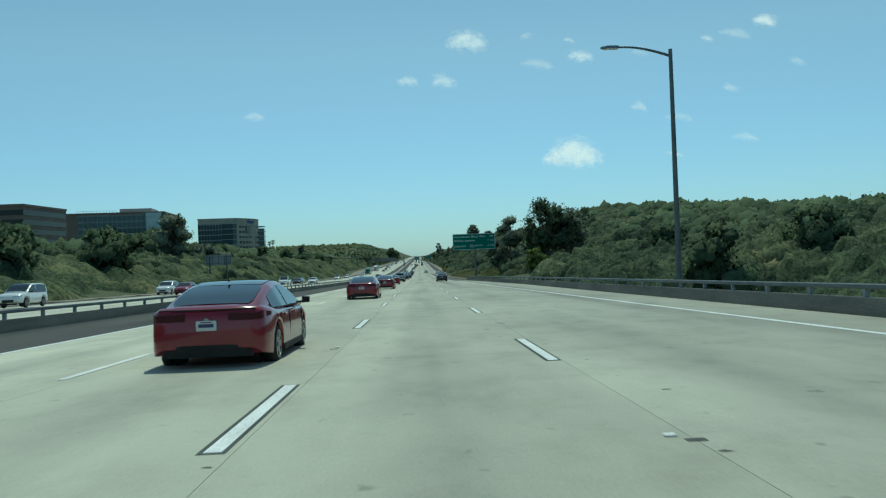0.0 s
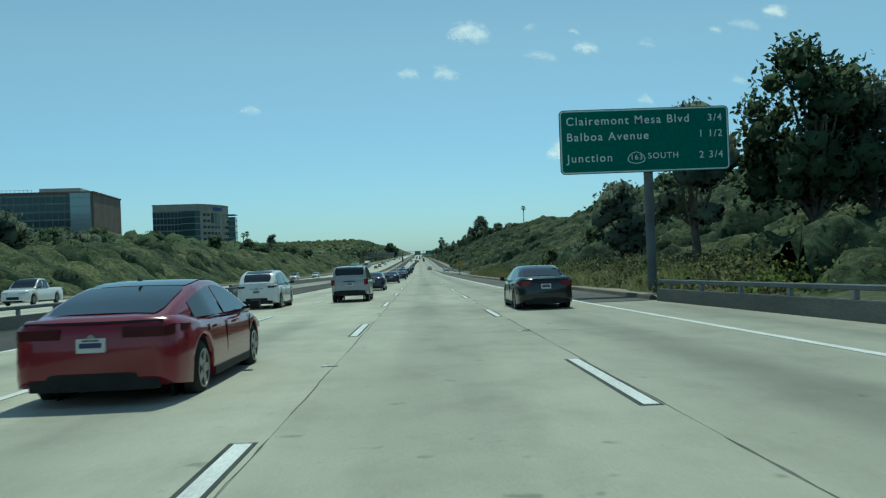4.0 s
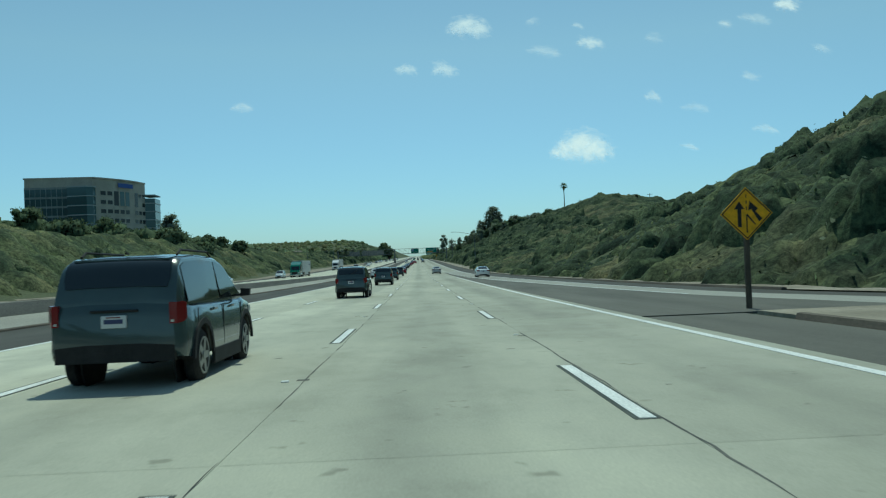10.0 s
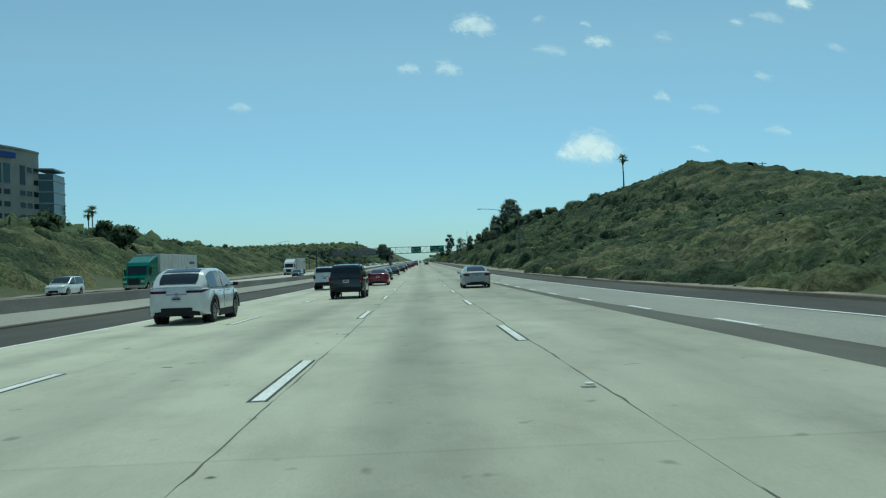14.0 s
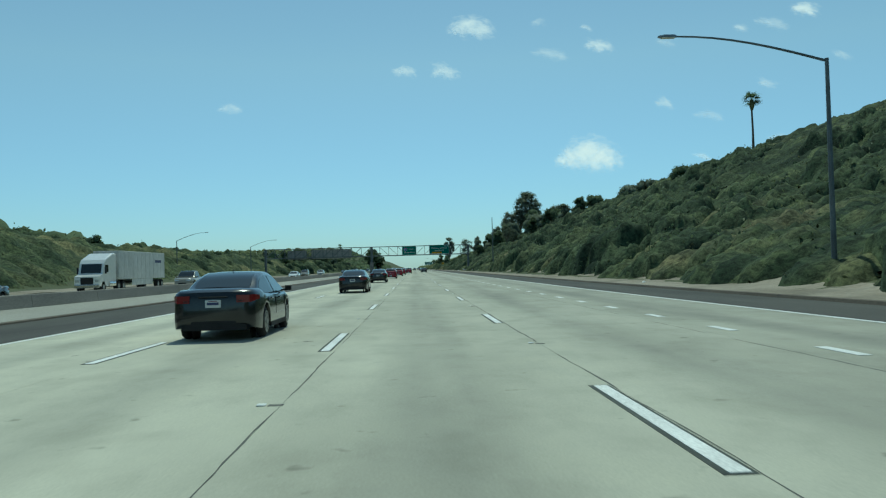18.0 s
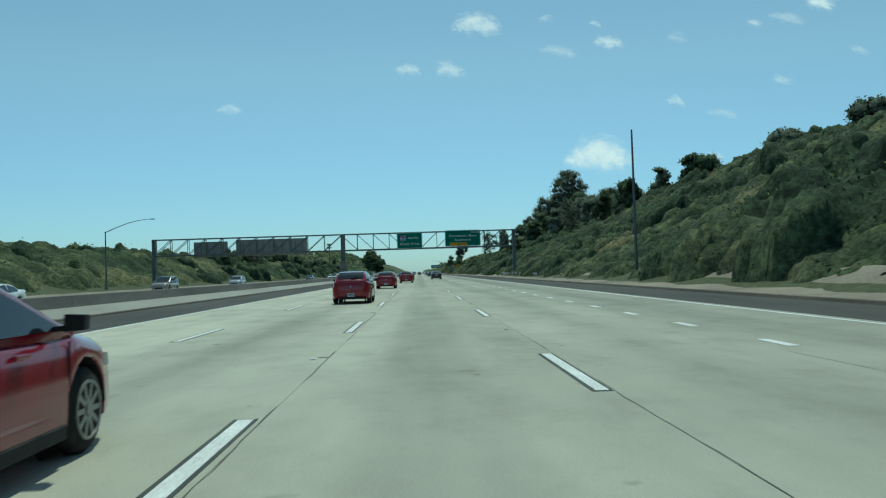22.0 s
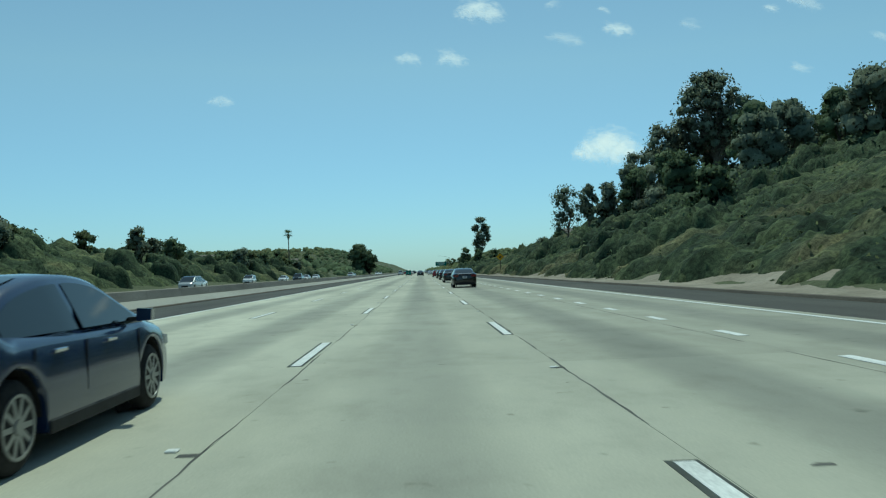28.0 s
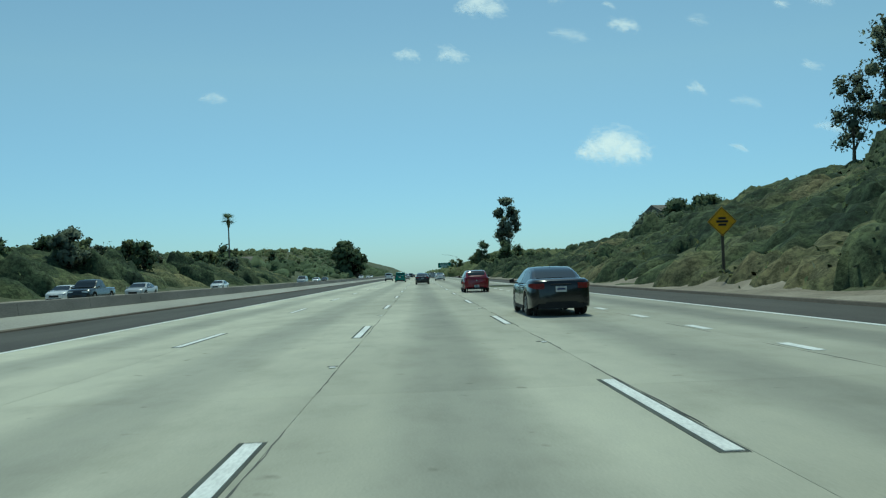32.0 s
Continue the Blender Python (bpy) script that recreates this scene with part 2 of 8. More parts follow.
# ---- shapes ----
class Geo:
    """Vertices and faces of one part, put together from simple solids."""

    def __init__(self):
        self.v, self.f = [], []

    def add(self, verts, faces):
        n = len(self.v)
        self.v += [tuple(p) for p in verts]
        self.f += [tuple(i + n for i in f) for f in faces]
        return self

    def box(self, x0, x1, y0, y1, z0, z1, bevel=0.0):
        if not bevel:
            return self.add([(x, y, z) for z in (z0, z1) for y in (y0, y1) for x in (x0, x1)],
                            [(0, 2, 3, 1), (4, 5, 7, 6), (0, 1, 5, 4), (2, 6, 7, 3), (0, 4, 6, 2), (1, 3, 7, 5)])
        b, prof = bevel, []
        ring = lambda i: [(x0 + i, y0 + b), (x0 + b, y0 + i), (x1 - b, y0 + i), (x1 - i, y0 + b), (x1 - i, y1 - b), (x1 - b, y1 - i), (x0 + b, y1 - i), (x0 + i, y1 - b)]
        verts = []
        for z, i in ((z0, b), (z0 + b, 0), (z1 - b, 0), (z1, b)):
            verts += [(x, y, z) for x, y in ring(i)]
        faces = [tuple(range(7, -1, -1)), tuple(range(24, 32))]
        for k in range(3):
            faces += [(k * 8 + i, k * 8 + (i + 1) % 8, k * 8 + 8 + (i + 1) % 8, k * 8 + 8 + i) for i in range(8)]
        return self.add(verts, faces)

    def tube(self, pts, radii, n=8, caps=True):
        pts = [Vector(p) for p in pts]
        if isinstance(radii, (int, float)):
            radii = [radii] * len(pts)
        verts, faces = [], []
        for i, p in enumerate(pts):
            d = (pts[min(i + 1, len(pts) - 1)] - pts[max(i - 1, 0)]).normalized()
            u = d.cross(Vector((0, 0, 1)) if abs(d.z) < 0.95 else Vector((0, 1, 0))).normalized()
            w = d.cross(u)
            verts += [p + radii[i] * (math.cos(a) * u + math.sin(a) * w) for a in (2 * math.pi * k / n for k in range(n))]
        for i in range(len(pts) - 1):
            faces += [(i * n + k, i * n + (k + 1) % n, (i + 1) * n + (k + 1) % n, (i + 1) * n + k) for k in range(n)]
        if caps:
            faces += [tuple(range(n - 1, -1, -1)), tuple(range((len(pts) - 1) * n, len(pts) * n))]
        return self.add(verts, faces)

    def bar(self, a, b, w, h=None):
        """A square bar from a to b."""
        h = h or w
        a, b = Vector(a), Vector(b)
        d = (b - a).normalized()
        u = d.cross(Vector((0, 0, 1)) if abs(d.z) < 0.95 else Vector((0, 1, 0))).normalized()
        t = d.cross(u)
        c = [(-w / 2, -h / 2), (w / 2, -h / 2), (w / 2, h / 2), (-w / 2, h / 2)]
        return self.add([e + u * x + t * y for e in (a, b) for x, y in c],
                        [(3, 2, 1, 0), (4, 5, 6, 7)] + [(i, (i + 1) % 4, 4 + (i + 1) % 4, 4 + i) for i in range(4)])

    def prism(self, poly, y0, y1, axis='y'):
        """A polygon in x, z drawn out along y (or in y, z along x; or in x, y along z)."""
        def at(p, d):
            return {'y': (p[0], d, p[1]), 'x': (d, p[0], p[1]), 'z': (p[0], p[1], d)}[axis]
        n = len(poly)
        verts = [at(p, y0) for p in poly] + [at(p, y1) for p in poly]
        return self.add(verts, [tuple(range(n)), tuple(range(2 * n - 1, n - 1, -1))] + [(i, n + i, n + (i + 1) % n, (i + 1) % n) for i in range(n)])

    def loft(self, rings, closed=True, caps=True):
        n = len(rings[0])
        verts = [p for r in rings for p in r]
        faces = []
        for i in range(len(rings) - 1):
            for k in range(n if closed else n - 1):
                faces.append((i * n + k, i * n + (k + 1) % n, (i + 1) * n + (k + 1) % n, (i + 1) * n + k))
        if caps:
            faces += [tuple(range(n - 1, -1, -1)), tuple(range((len(rings) - 1) * n, len(rings) * n))]
        return self.add(verts, faces)

    def mesh(self, name, mat, smooth=False):
        me = bpy.data.meshes.new(name)
        me.from_pydata(self.v, [], self.f)
        bm = bmesh.new()
        bm.from_mesh(me)
        bmesh.ops.recalc_face_normals(bm, faces=bm.faces)
        bm.to_mesh(me)
        bm.free()
        me.materials.append(mat)
        if smooth:
            me.shade_smooth()
            if smooth != "all":
                me.set_sharp_from_angle(angle=radians(40))
        return me


def thing(name, label="", category="", at=None, group="", kind=""):
    ob = new(name)
    if at is not None:
        ob.matrix_world = at
    return tagged(ob, label, category, group, kind)


def part(name, geo, mat, parent=None, label="", smooth=False):
    ob = new(name, geo.mesh(name, mat, smooth))
    if parent is not None:
        ob.parent = parent
    return tagged(ob, label)


def bulk(name, verts, faces, mat, smooth=False):
    """One mesh out of number arrays, quickly."""
    me = bpy.data.meshes.new(name)
    k = faces.shape[1]
    me.vertices.add(len(verts))
    me.vertices.foreach_set("co", verts.astype(np.float32).ravel())
    me.loops.add(faces.size)
    me.loops.foreach_set("vertex_index", faces.astype(np.int32).ravel())
    me.polygons.add(len(faces))
    me.polygons.foreach_set("loop_start", np.arange(0, faces.size, k, dtype=np.int32))
    if smooth:
        me.polygons.foreach_set("use_smooth", np.ones(len(faces), bool))
    me.update(calc_edges=True)
    me.materials.append(mat)
    return new(name, me)


# ---- the lie of the land ----
LINE_L, LINE_R, LINE_LL, EDGE_L = -1.70, 1.955, -5.37, -9.05
SHOULDER_L, BARRIER_X = -13.0, -14.5
CREST_Y = [-400, 0, 126, 206, 287, 314, 345, 380, 408, 425, 445, 477, 505, 540, 575, 595, 625, 660, 700, 757, 841, 911, 953, 1008, 1103, 1200, 1400, 2000, 4500]
CREST_Z = [4, 6, 8, 14, 20.8, 23.4, 25.3, 24.3, 19.2, 12.6, 10.8, 11.6, 12.2, 15.2, 20.8, 26.2, 26.0, 25.2, 24.6, 25, 19.5, 20, 21.5, 15.5, 8.5, 6, 5, 3, 3]
TOE_Y = [-400, 90, 130, 200, 240, 270, 300, 330, 420, 470, 560, 760, 1000, 1300, 4500]
TOE_X = [40, 36, 13, 14, 34, 24, 17.5, 16.2, 16.2, 16.5, 17, 16, 14, 14, 20]
BANK_Y = [-400, 0, 100, 300, 460, 560, 700, 900, 1100, 1600, 4500]
BANK_Z = [3, 4, 5, 7.8, 8.6, 7.8, 7.2, 5.6, 5.0, 5.5, 5]
RAMP_Y = [180, 210, 240, 270, 285, 299, 309, 331, 349, 357, 378, 393, 402, 412, 480]
RAMP_LEFT = [46, 35, 26, 17.2, 13.6, 10.9, 10.2, 9.13, 8.07, 7.71, 6.85, 6.8, 6.48, 6.15, 6.15]
RAMP_WIDE = [4.4, 4.4, 4.2, 3.4, 2.6, 2.1, 2.1, 2.4, 2.8, 2.9, 3.35, 3.4, 3.5, 3.6, 3.7]
RAMP_SIDE = [2.2, 2.2, 2.2, 2.0, 1.9, 1.9, 2.0, 2.3, 2.6, 2.75, 2.8, 2.9, 3.0, 3.1, 3.4]


def ramp_l(y):
    return np.interp(y, RAMP_Y, RAMP_LEFT)


def ramp_r(y):
    return ramp_l(y) + np.interp(y, RAMP_Y, RAMP_WIDE)


def ramp_out(y):
    """Outer edge of the ramp's shoulder."""
    return ramp_r(y) + np.interp(y, RAMP_Y, RAMP_SIDE)


def smooth01(a):
    a = np.clip(a, 0, 1)
    return a * a * (3 - 2 * a)


def edge_right(y):
    """The solid line on the right of the through lanes."""
    return np.interp(y, [-300, 14, 46, 91, 99, 160, 300, 350, 465], [8.6, 8.1, 7.6, 6.57, 6.2, 5.25, 5.18, 5.42, 5.42])


def land(x, y):
    x, y = np.asarray(x, float), np.asarray(y, float)
    toe, top = np.interp(y, TOE_Y, TOE_X), np.interp(y, CREST_Y, CREST_Z)
    u = (x - toe) / np.maximum(78 - toe, 10)
    right = top * np.where(u < 1, np.clip(u, 0, 1) ** 0.92, 1 - 0.25 * smooth01((u - 1.1) / 3) - 0.22 * smooth01((u - 1.0) / 0.9) * smooth01((y - 400) / 80))
    bank, lt = np.interp(y, BANK_Y, BANK_Z), np.interp(y, [-400, 450, 560, 760, 900, 4500], [-39, -39, -48, -48, -40, -40])
    left = bank * smooth01((lt - x) / 20)
    left = left + 8.5 * smooth01((-72 - x) / 60) * smooth01((y - 300) / 150) * smooth01((745 - y) / 60)
    left = left + 9 * smooth01((-75 - x) / 60) * smooth01((360 - y) / 150)
    left = left + 8 * smooth01((-95 - x) / 60) * smooth01((y - 750) / 250)
    dip = -5.5 * smooth01((98 - y) / 16) * (smooth01((x - 12) / 6) * smooth01((60 - x) / 25) + smooth01((-15 - x) / 2) * smooth01((x + 18.5) / 2))
    # the distant rise that the road runs out into
    rise_to = smooth01((y - 1800) / 250)
    left = left + 27 * smooth01((-44 - x) / 90) * rise_to
    right = right + 26 * smooth01((x - 35) / 90) * rise_to
    return np.where(x > 0, right, left) + dip


def rough_land(x, y):
    """land() with the small unevenness of the slopes."""
    z = land(x, y)
    n = np.sin(x * 0.21 + 1.3 * np.sin(y * 0.07)) * np.sin(y * 0.17 + 0.9 * np.sin(x * 0.11)) + 0.5 * np.sin(x * 0.53 + y * 0.31) * np.sin(y * 0.47 - x * 0.23)
    return z + 0.55 * n * np.clip(z / 6, 0, 1)


def build_ground():
    xs = np.concatenate([-np.geomspace(180, 2600, 14)[::-1], np.arange(-170, -60, 8), np.arange(-60, -36, 2.5), [-36, -33, -20, -10, 0, 6, 9.0], np.arange(10, 90, 2.5), np.arange(92, 200, 9), np.geomspace(210, 2600, 13)])
    ys = np.concatenate([np.arange(-400, -20, 20), np.arange(-20, 1150, 4), np.arange(1150, 1600, 15), np.geomspace(1620, 4600, 24)])
    gx, gy = np.meshgrid(xs, ys)
    gz = rough_land(gx, gy)
    paved = (gx > -38) & (gx < edge_right(gy) + 3.2)
    gz = np.where(paved, np.minimum(gz, -0.06), gz)
    gz = np.where((~paved) & (np.abs(gz) < 0.02), -0.05, gz)
    on_ramp = (gx > ramp_l(gy) - 3) & (gx < ramp_out(gy) + 1.3)
    gz = np.where(on_ramp & (gy > 170) & (gy < 482), np.minimum(gz, -0.06), gz)
    nx, ny = len(xs), len(ys)
    i = (np.arange(ny - 1)[:, None] * nx + np.arange(nx - 1)[None]).ravel()
    ob = bulk("ground", np.stack([gx.ravel(), gy.ravel(), gz.ravel()], 1), np.stack([i, i + 1, i + nx + 1, i + nx], 1), GROUND, True)
    return tagged(ob, "dry brown soil and scrub covering the roadside slopes", "ground", kind="structure")


def ground_material():
    m = material("dry_scrub_soil", (0.2, 0.17, 0.12), 0.95)
    v = place(m)
    a = steps(m, speckle(m, v, 0.06), [(0.36, (0.075, 0.09, 0.045)), (0.6, (0.1, 0.112, 0.058)), (0.8, (0.15, 0.145, 0.082))])
    b = speckle(m, v, 2.2, 5)
    colour(m, blend(m, a, steps(m, b, [(0.3, (0.6, 0.6, 0.55)), (0.7, (1.2, 1.2, 1.15))]), 1.0, 'MULTIPLY'))
    rise(m, b, 0.7, 0.2)
    return m


GROUND = ground_material()
build_ground()


# ---- paving ----
road = thing("road", "pale worn concrete freeway carriageway with white lane lines", "road", kind="structure")
opposite_road = thing("road", "pale concrete carriageway of the oncoming traffic", "road", kind="structure")


def strip(xa, xb, y0, y1, step=20.0, z=0.0, thick=0.05):
    """A long sheet between two edges that may wander, with its own thickness."""
    ys = np.arange(y0, y1 + 0.01, min(step, y1 - y0))
    ys = np.unique(np.concatenate([ys, joint_y[(joint_y > y0) & (joint_y < min(y1, 620))]]))
    rings = []
    for y in ys:
        a, b = (xa(y) if callable(xa) else xa), (xb(y) if callable(xb) else xb)
        rings.append([(a, y, z - thick), (b, y, z - thick), (b, y, z), (a, y, z)])
    return Geo().loft(rings)


def structure(name, geo, mat, label, category="road"):
    return tagged(part(name, geo, mat), label, category, kind="structure")




SLAB_ROWS = 72
slab_z = 0.22
lane_edges = [EDGE_L - 0.15, LINE_LL + 0.2, LINE_L + 0.17, LINE_R + 0.13, 5.6]


def paving():
    bed = strip(EDGE_L - 0.15, 5.6, -60, 4500, 20, -0.02, 0.03)
    part("joint_filler", bed, TAR, road, "dark tar filling between the slabs")
    g = 0.0025
    for a, b in zip(lane_edges, lane_edges[1:]):
        geo = Geo().box(a + g, b - g, g, SLAB - g, -slab_z, 0.0)
        me = geo.mesh("slab", CONCRETE)
        for k in range(SLAB_ROWS):
            ob = new("slab", me)
            ob.parent = road
            ob.location = (0, -28 + k * SLAB, 0)
    y1 = -28 + SLAB_ROWS * SLAB
    part("far_paving", strip(lane_edges[0], 9.7, y1 + g, 4500, 60, 0, 0.05), CONCRETE, road)
    part("near_paving", strip(lane_edges[0], 5.6, -400, -28 - g, 60, 0, 0.05), CONCRETE, road)
    # wide bridge deck, then the lane that the ramp brings
    part("bridge_deck", strip(5.6, lambda y: float(np.interp(y, [-200, 80, 106, 134], [10.6, 10.5, 9.57, 8.25])), -400, 134.4, 6, 0, 0.3), CONCRETE, road)
    part("added_lane", strip(5.6, lambda y: np.interp(y, [440, 470, 800, 900], [6.2, 9.85, 9.7, 9.2]), 440, y1, 10, 0, 0.05), CONCRETE, road)
    # shoulders
    structure("pavement", strip(SHOULDER_L, EDGE_L - 0.165, -400, 4500, 40, -0.004, 0.05), ASPHALT, "dark worn asphalt shoulder beside the median")
    structure("pavement", strip(5.62, 8.15, 134.42, 287.995, 10, -0.004, 0.05), WORN_ASPHALT, "worn grey asphalt shoulder below the hillside")
    structure("pavement", strip(5.62, lambda y: float(max(5.63, ramp_l(y) - 0.02)), 288, 470, 2, -0.004, 0.05), WORN_ASPHALT, "worn asphalt gore between road and ramp")
    structure("road", strip(ramp_l, ramp_r, 182, 480, 4, -0.006, 0.05), RAMP_CONCRETE, "pale concrete on-ramp curving in beside the hill")
    structure("pavement", strip(lambda y: ramp_r(y) + 0.02, ramp_out, 250, 480, 4, -0.008, 0.05), ASPHALT, "dark asphalt shoulder of the ramp")
    structure("pavement", strip(lambda y: np.interp(y, [480, 800, 900], [9.87, 9.72, 9.22]), lambda y: np.interp(y, [480, 800, 900], [13.25, 13.1, 12.5]), 480.01, 4500, 20, -0.006, 0.05), ASPHALT, "dark asphalt shoulder below the cut slope")
    # opposite side
    part("median_shoulder", strip(-18.4, -14.9, -400, 4500, 40, -0.004, 0.05), ASPHALT, opposite_road)
    part("lanes", strip(-33.2, -18.42, -400, 4500, 40, 0.0, 0.06), CONCRETE, opposite_road)
    part("outer_shoulder", strip(-36.6, -33.22, -400, 4500, 40, -0.004, 0.05), ASPHALT, opposite_road)
    structure("pavement", strip(-14.2, -13.27, -400, 165.9, 40, 0.0, 0.05), RAMP_CONCRETE, "pale concrete gutter at the foot of the parapet", "gutter")
    dike = [(-13.325, -0.03), (-13.0, -0.03), (-13.02, 0.05), (-13.1, 0.075), (-13.2, 0.075), (-13.325, 0.05)]
    structure("kerb", Geo().loft([[(a, y, b) for a, b in dike] for y in [166, *joint_y[(joint_y > 166) & (joint_y < 640)], 4500]]), DIKE, "low brown asphalt dike along the median shoulder", "kerb")
    rings = []
    for y in np.arange(135.0, 286, 5):
        rings.append([(8.16 + a, y, b) for a, b in ((0, -0.03), (0.28, -0.03), (0.26, 0.1), (0.16, 0.15), (0.06, 0.13))])
    structure("kerb", Geo().loft(rings), DIKE, "low asphalt kerb below the grassy verge", "kerb")
    rings = []
    for y in np.concatenate([np.arange(300, 480, 5), np.arange(480, 1500, 20)]):
        x = ramp_out(y) if y < 480 else np.interp(y, [480, 800, 900], [13.25, 13.1, 12.5])
        rings.append([(x + 0.01 + a, y, b) for a, b in ((0, -0.03), (0.28, -0.03), (0.26, 0.08), (0.16, 0.12), (0.06, 0.1))])
    structure("kerb", Geo().loft(rings), DIKE, "low asphalt kerb at the foot of the slope", "kerb")
    nose = strip(lambda y: 8.46, lambda y: float(max(8.6, min(ramp_l(y) - 0.15, 9.7 + 0.06 * (y - 240)))), 236, 287.9, 4, 0.05, 0.1)
    structure("ground", nose, DIRT, "pale gritty dirt on the nose between road and ramp", "ground")
    verge = strip(lambda y: 8.46, lambda y: 9.55 + 0.25 * math.sin(y * 0.31) + 0.15 * math.sin(y * 0.83), 135, 235.9, 1.2, 0.07, 0.12)
    structure("ground", verge, DIRT, "pale dry dirt between the kerb and the grass", "ground")
    rows = []
    for y in np.arange(262, 484, 2.0):
        a, b = float(ramp_out(y)) + 0.3, float(ramp_out(y)) + 1.7 + 0.5 * math.sin(y * 0.17) + 0.3 * math.sin(y * 0.61)
        rows.append([(a + (b - a) * u, y, 0.03 + 0.05 * math.sin(u * 3.1) * (1 + math.sin(y * 0.7 + u * 5)) + max(0.0, float(land(a + (b - a) * u, y)))) for u in np.linspace(0, 1, 5)])
    structure("ground", Geo().loft(rows, closed=False, caps=False), DIRT, "strip of pale dirt beyond the ramp's shoulder", "ground")
    # strip of pale dirt along the slope
    xs = np.linspace(0, 1, 7)
    rows = []
    for y in np.arange(482, 1300, 2.0):
        a = np.interp(y, [480, 800, 900], [13.5, 13.35, 12.75])
        b = np.interp(y, TOE_Y, TOE_X) + 0.9 + 0.8 * math.sin(y * 0.11) + 0.5 * math.sin(y * 0.37)
        rows.append([(a + (b - a) * u, y, 0.06 + float(land(a + (b - a) * u, y)) + 0.10 * math.sin(u * 3.1) * (1 + 0.6 * math.sin(y * 0.7 + u * 5))) for u in xs])
    structure("ground", Geo().loft(rows, closed=False, caps=False), DIRT, "strip of pale dry dirt at the foot of the slope", "ground")
    rows = []
    for y in np.arange(-60, 1300, 4.0):
        rows.append([(-36.6 - u * np.interp(y, [0, 450, 560, 760, 900], [3, 4, 9, 9, 4]), y, 0.02 + 0.05 * math.sin(y * 0.5 + u * 4)) for u in xs])
    structure("ground", Geo().loft(rows, closed=False, caps=False), DIRT, "dusty verge beyond the oncoming carriageway", "ground")


# the painters' gangs did not keep step: where each line's dashes begin, along the road
PHASE_Y = [12, 92, 173, 253, 335, 345, 474, 558, 643, 726, 810, 894]
PHASES = {"L": [6.34, 6.56, 6.09, 5.9, 5.72, 5.8, 6.23, 6.3, 6.73, 6.65, 6.78, 7.1],
          "R": [11.75, 11.29, 11.21, 11.51, 11.56, 11.6, 12.2, 11.62, 11.26, 11.07, 10.86, 9.9],
          "LL": [11.9, 12.3, 12.85, 12.92, 12.98, 5.62, 5.13, 5.68, 5.62, 6.22, 6.38, 6.33]}


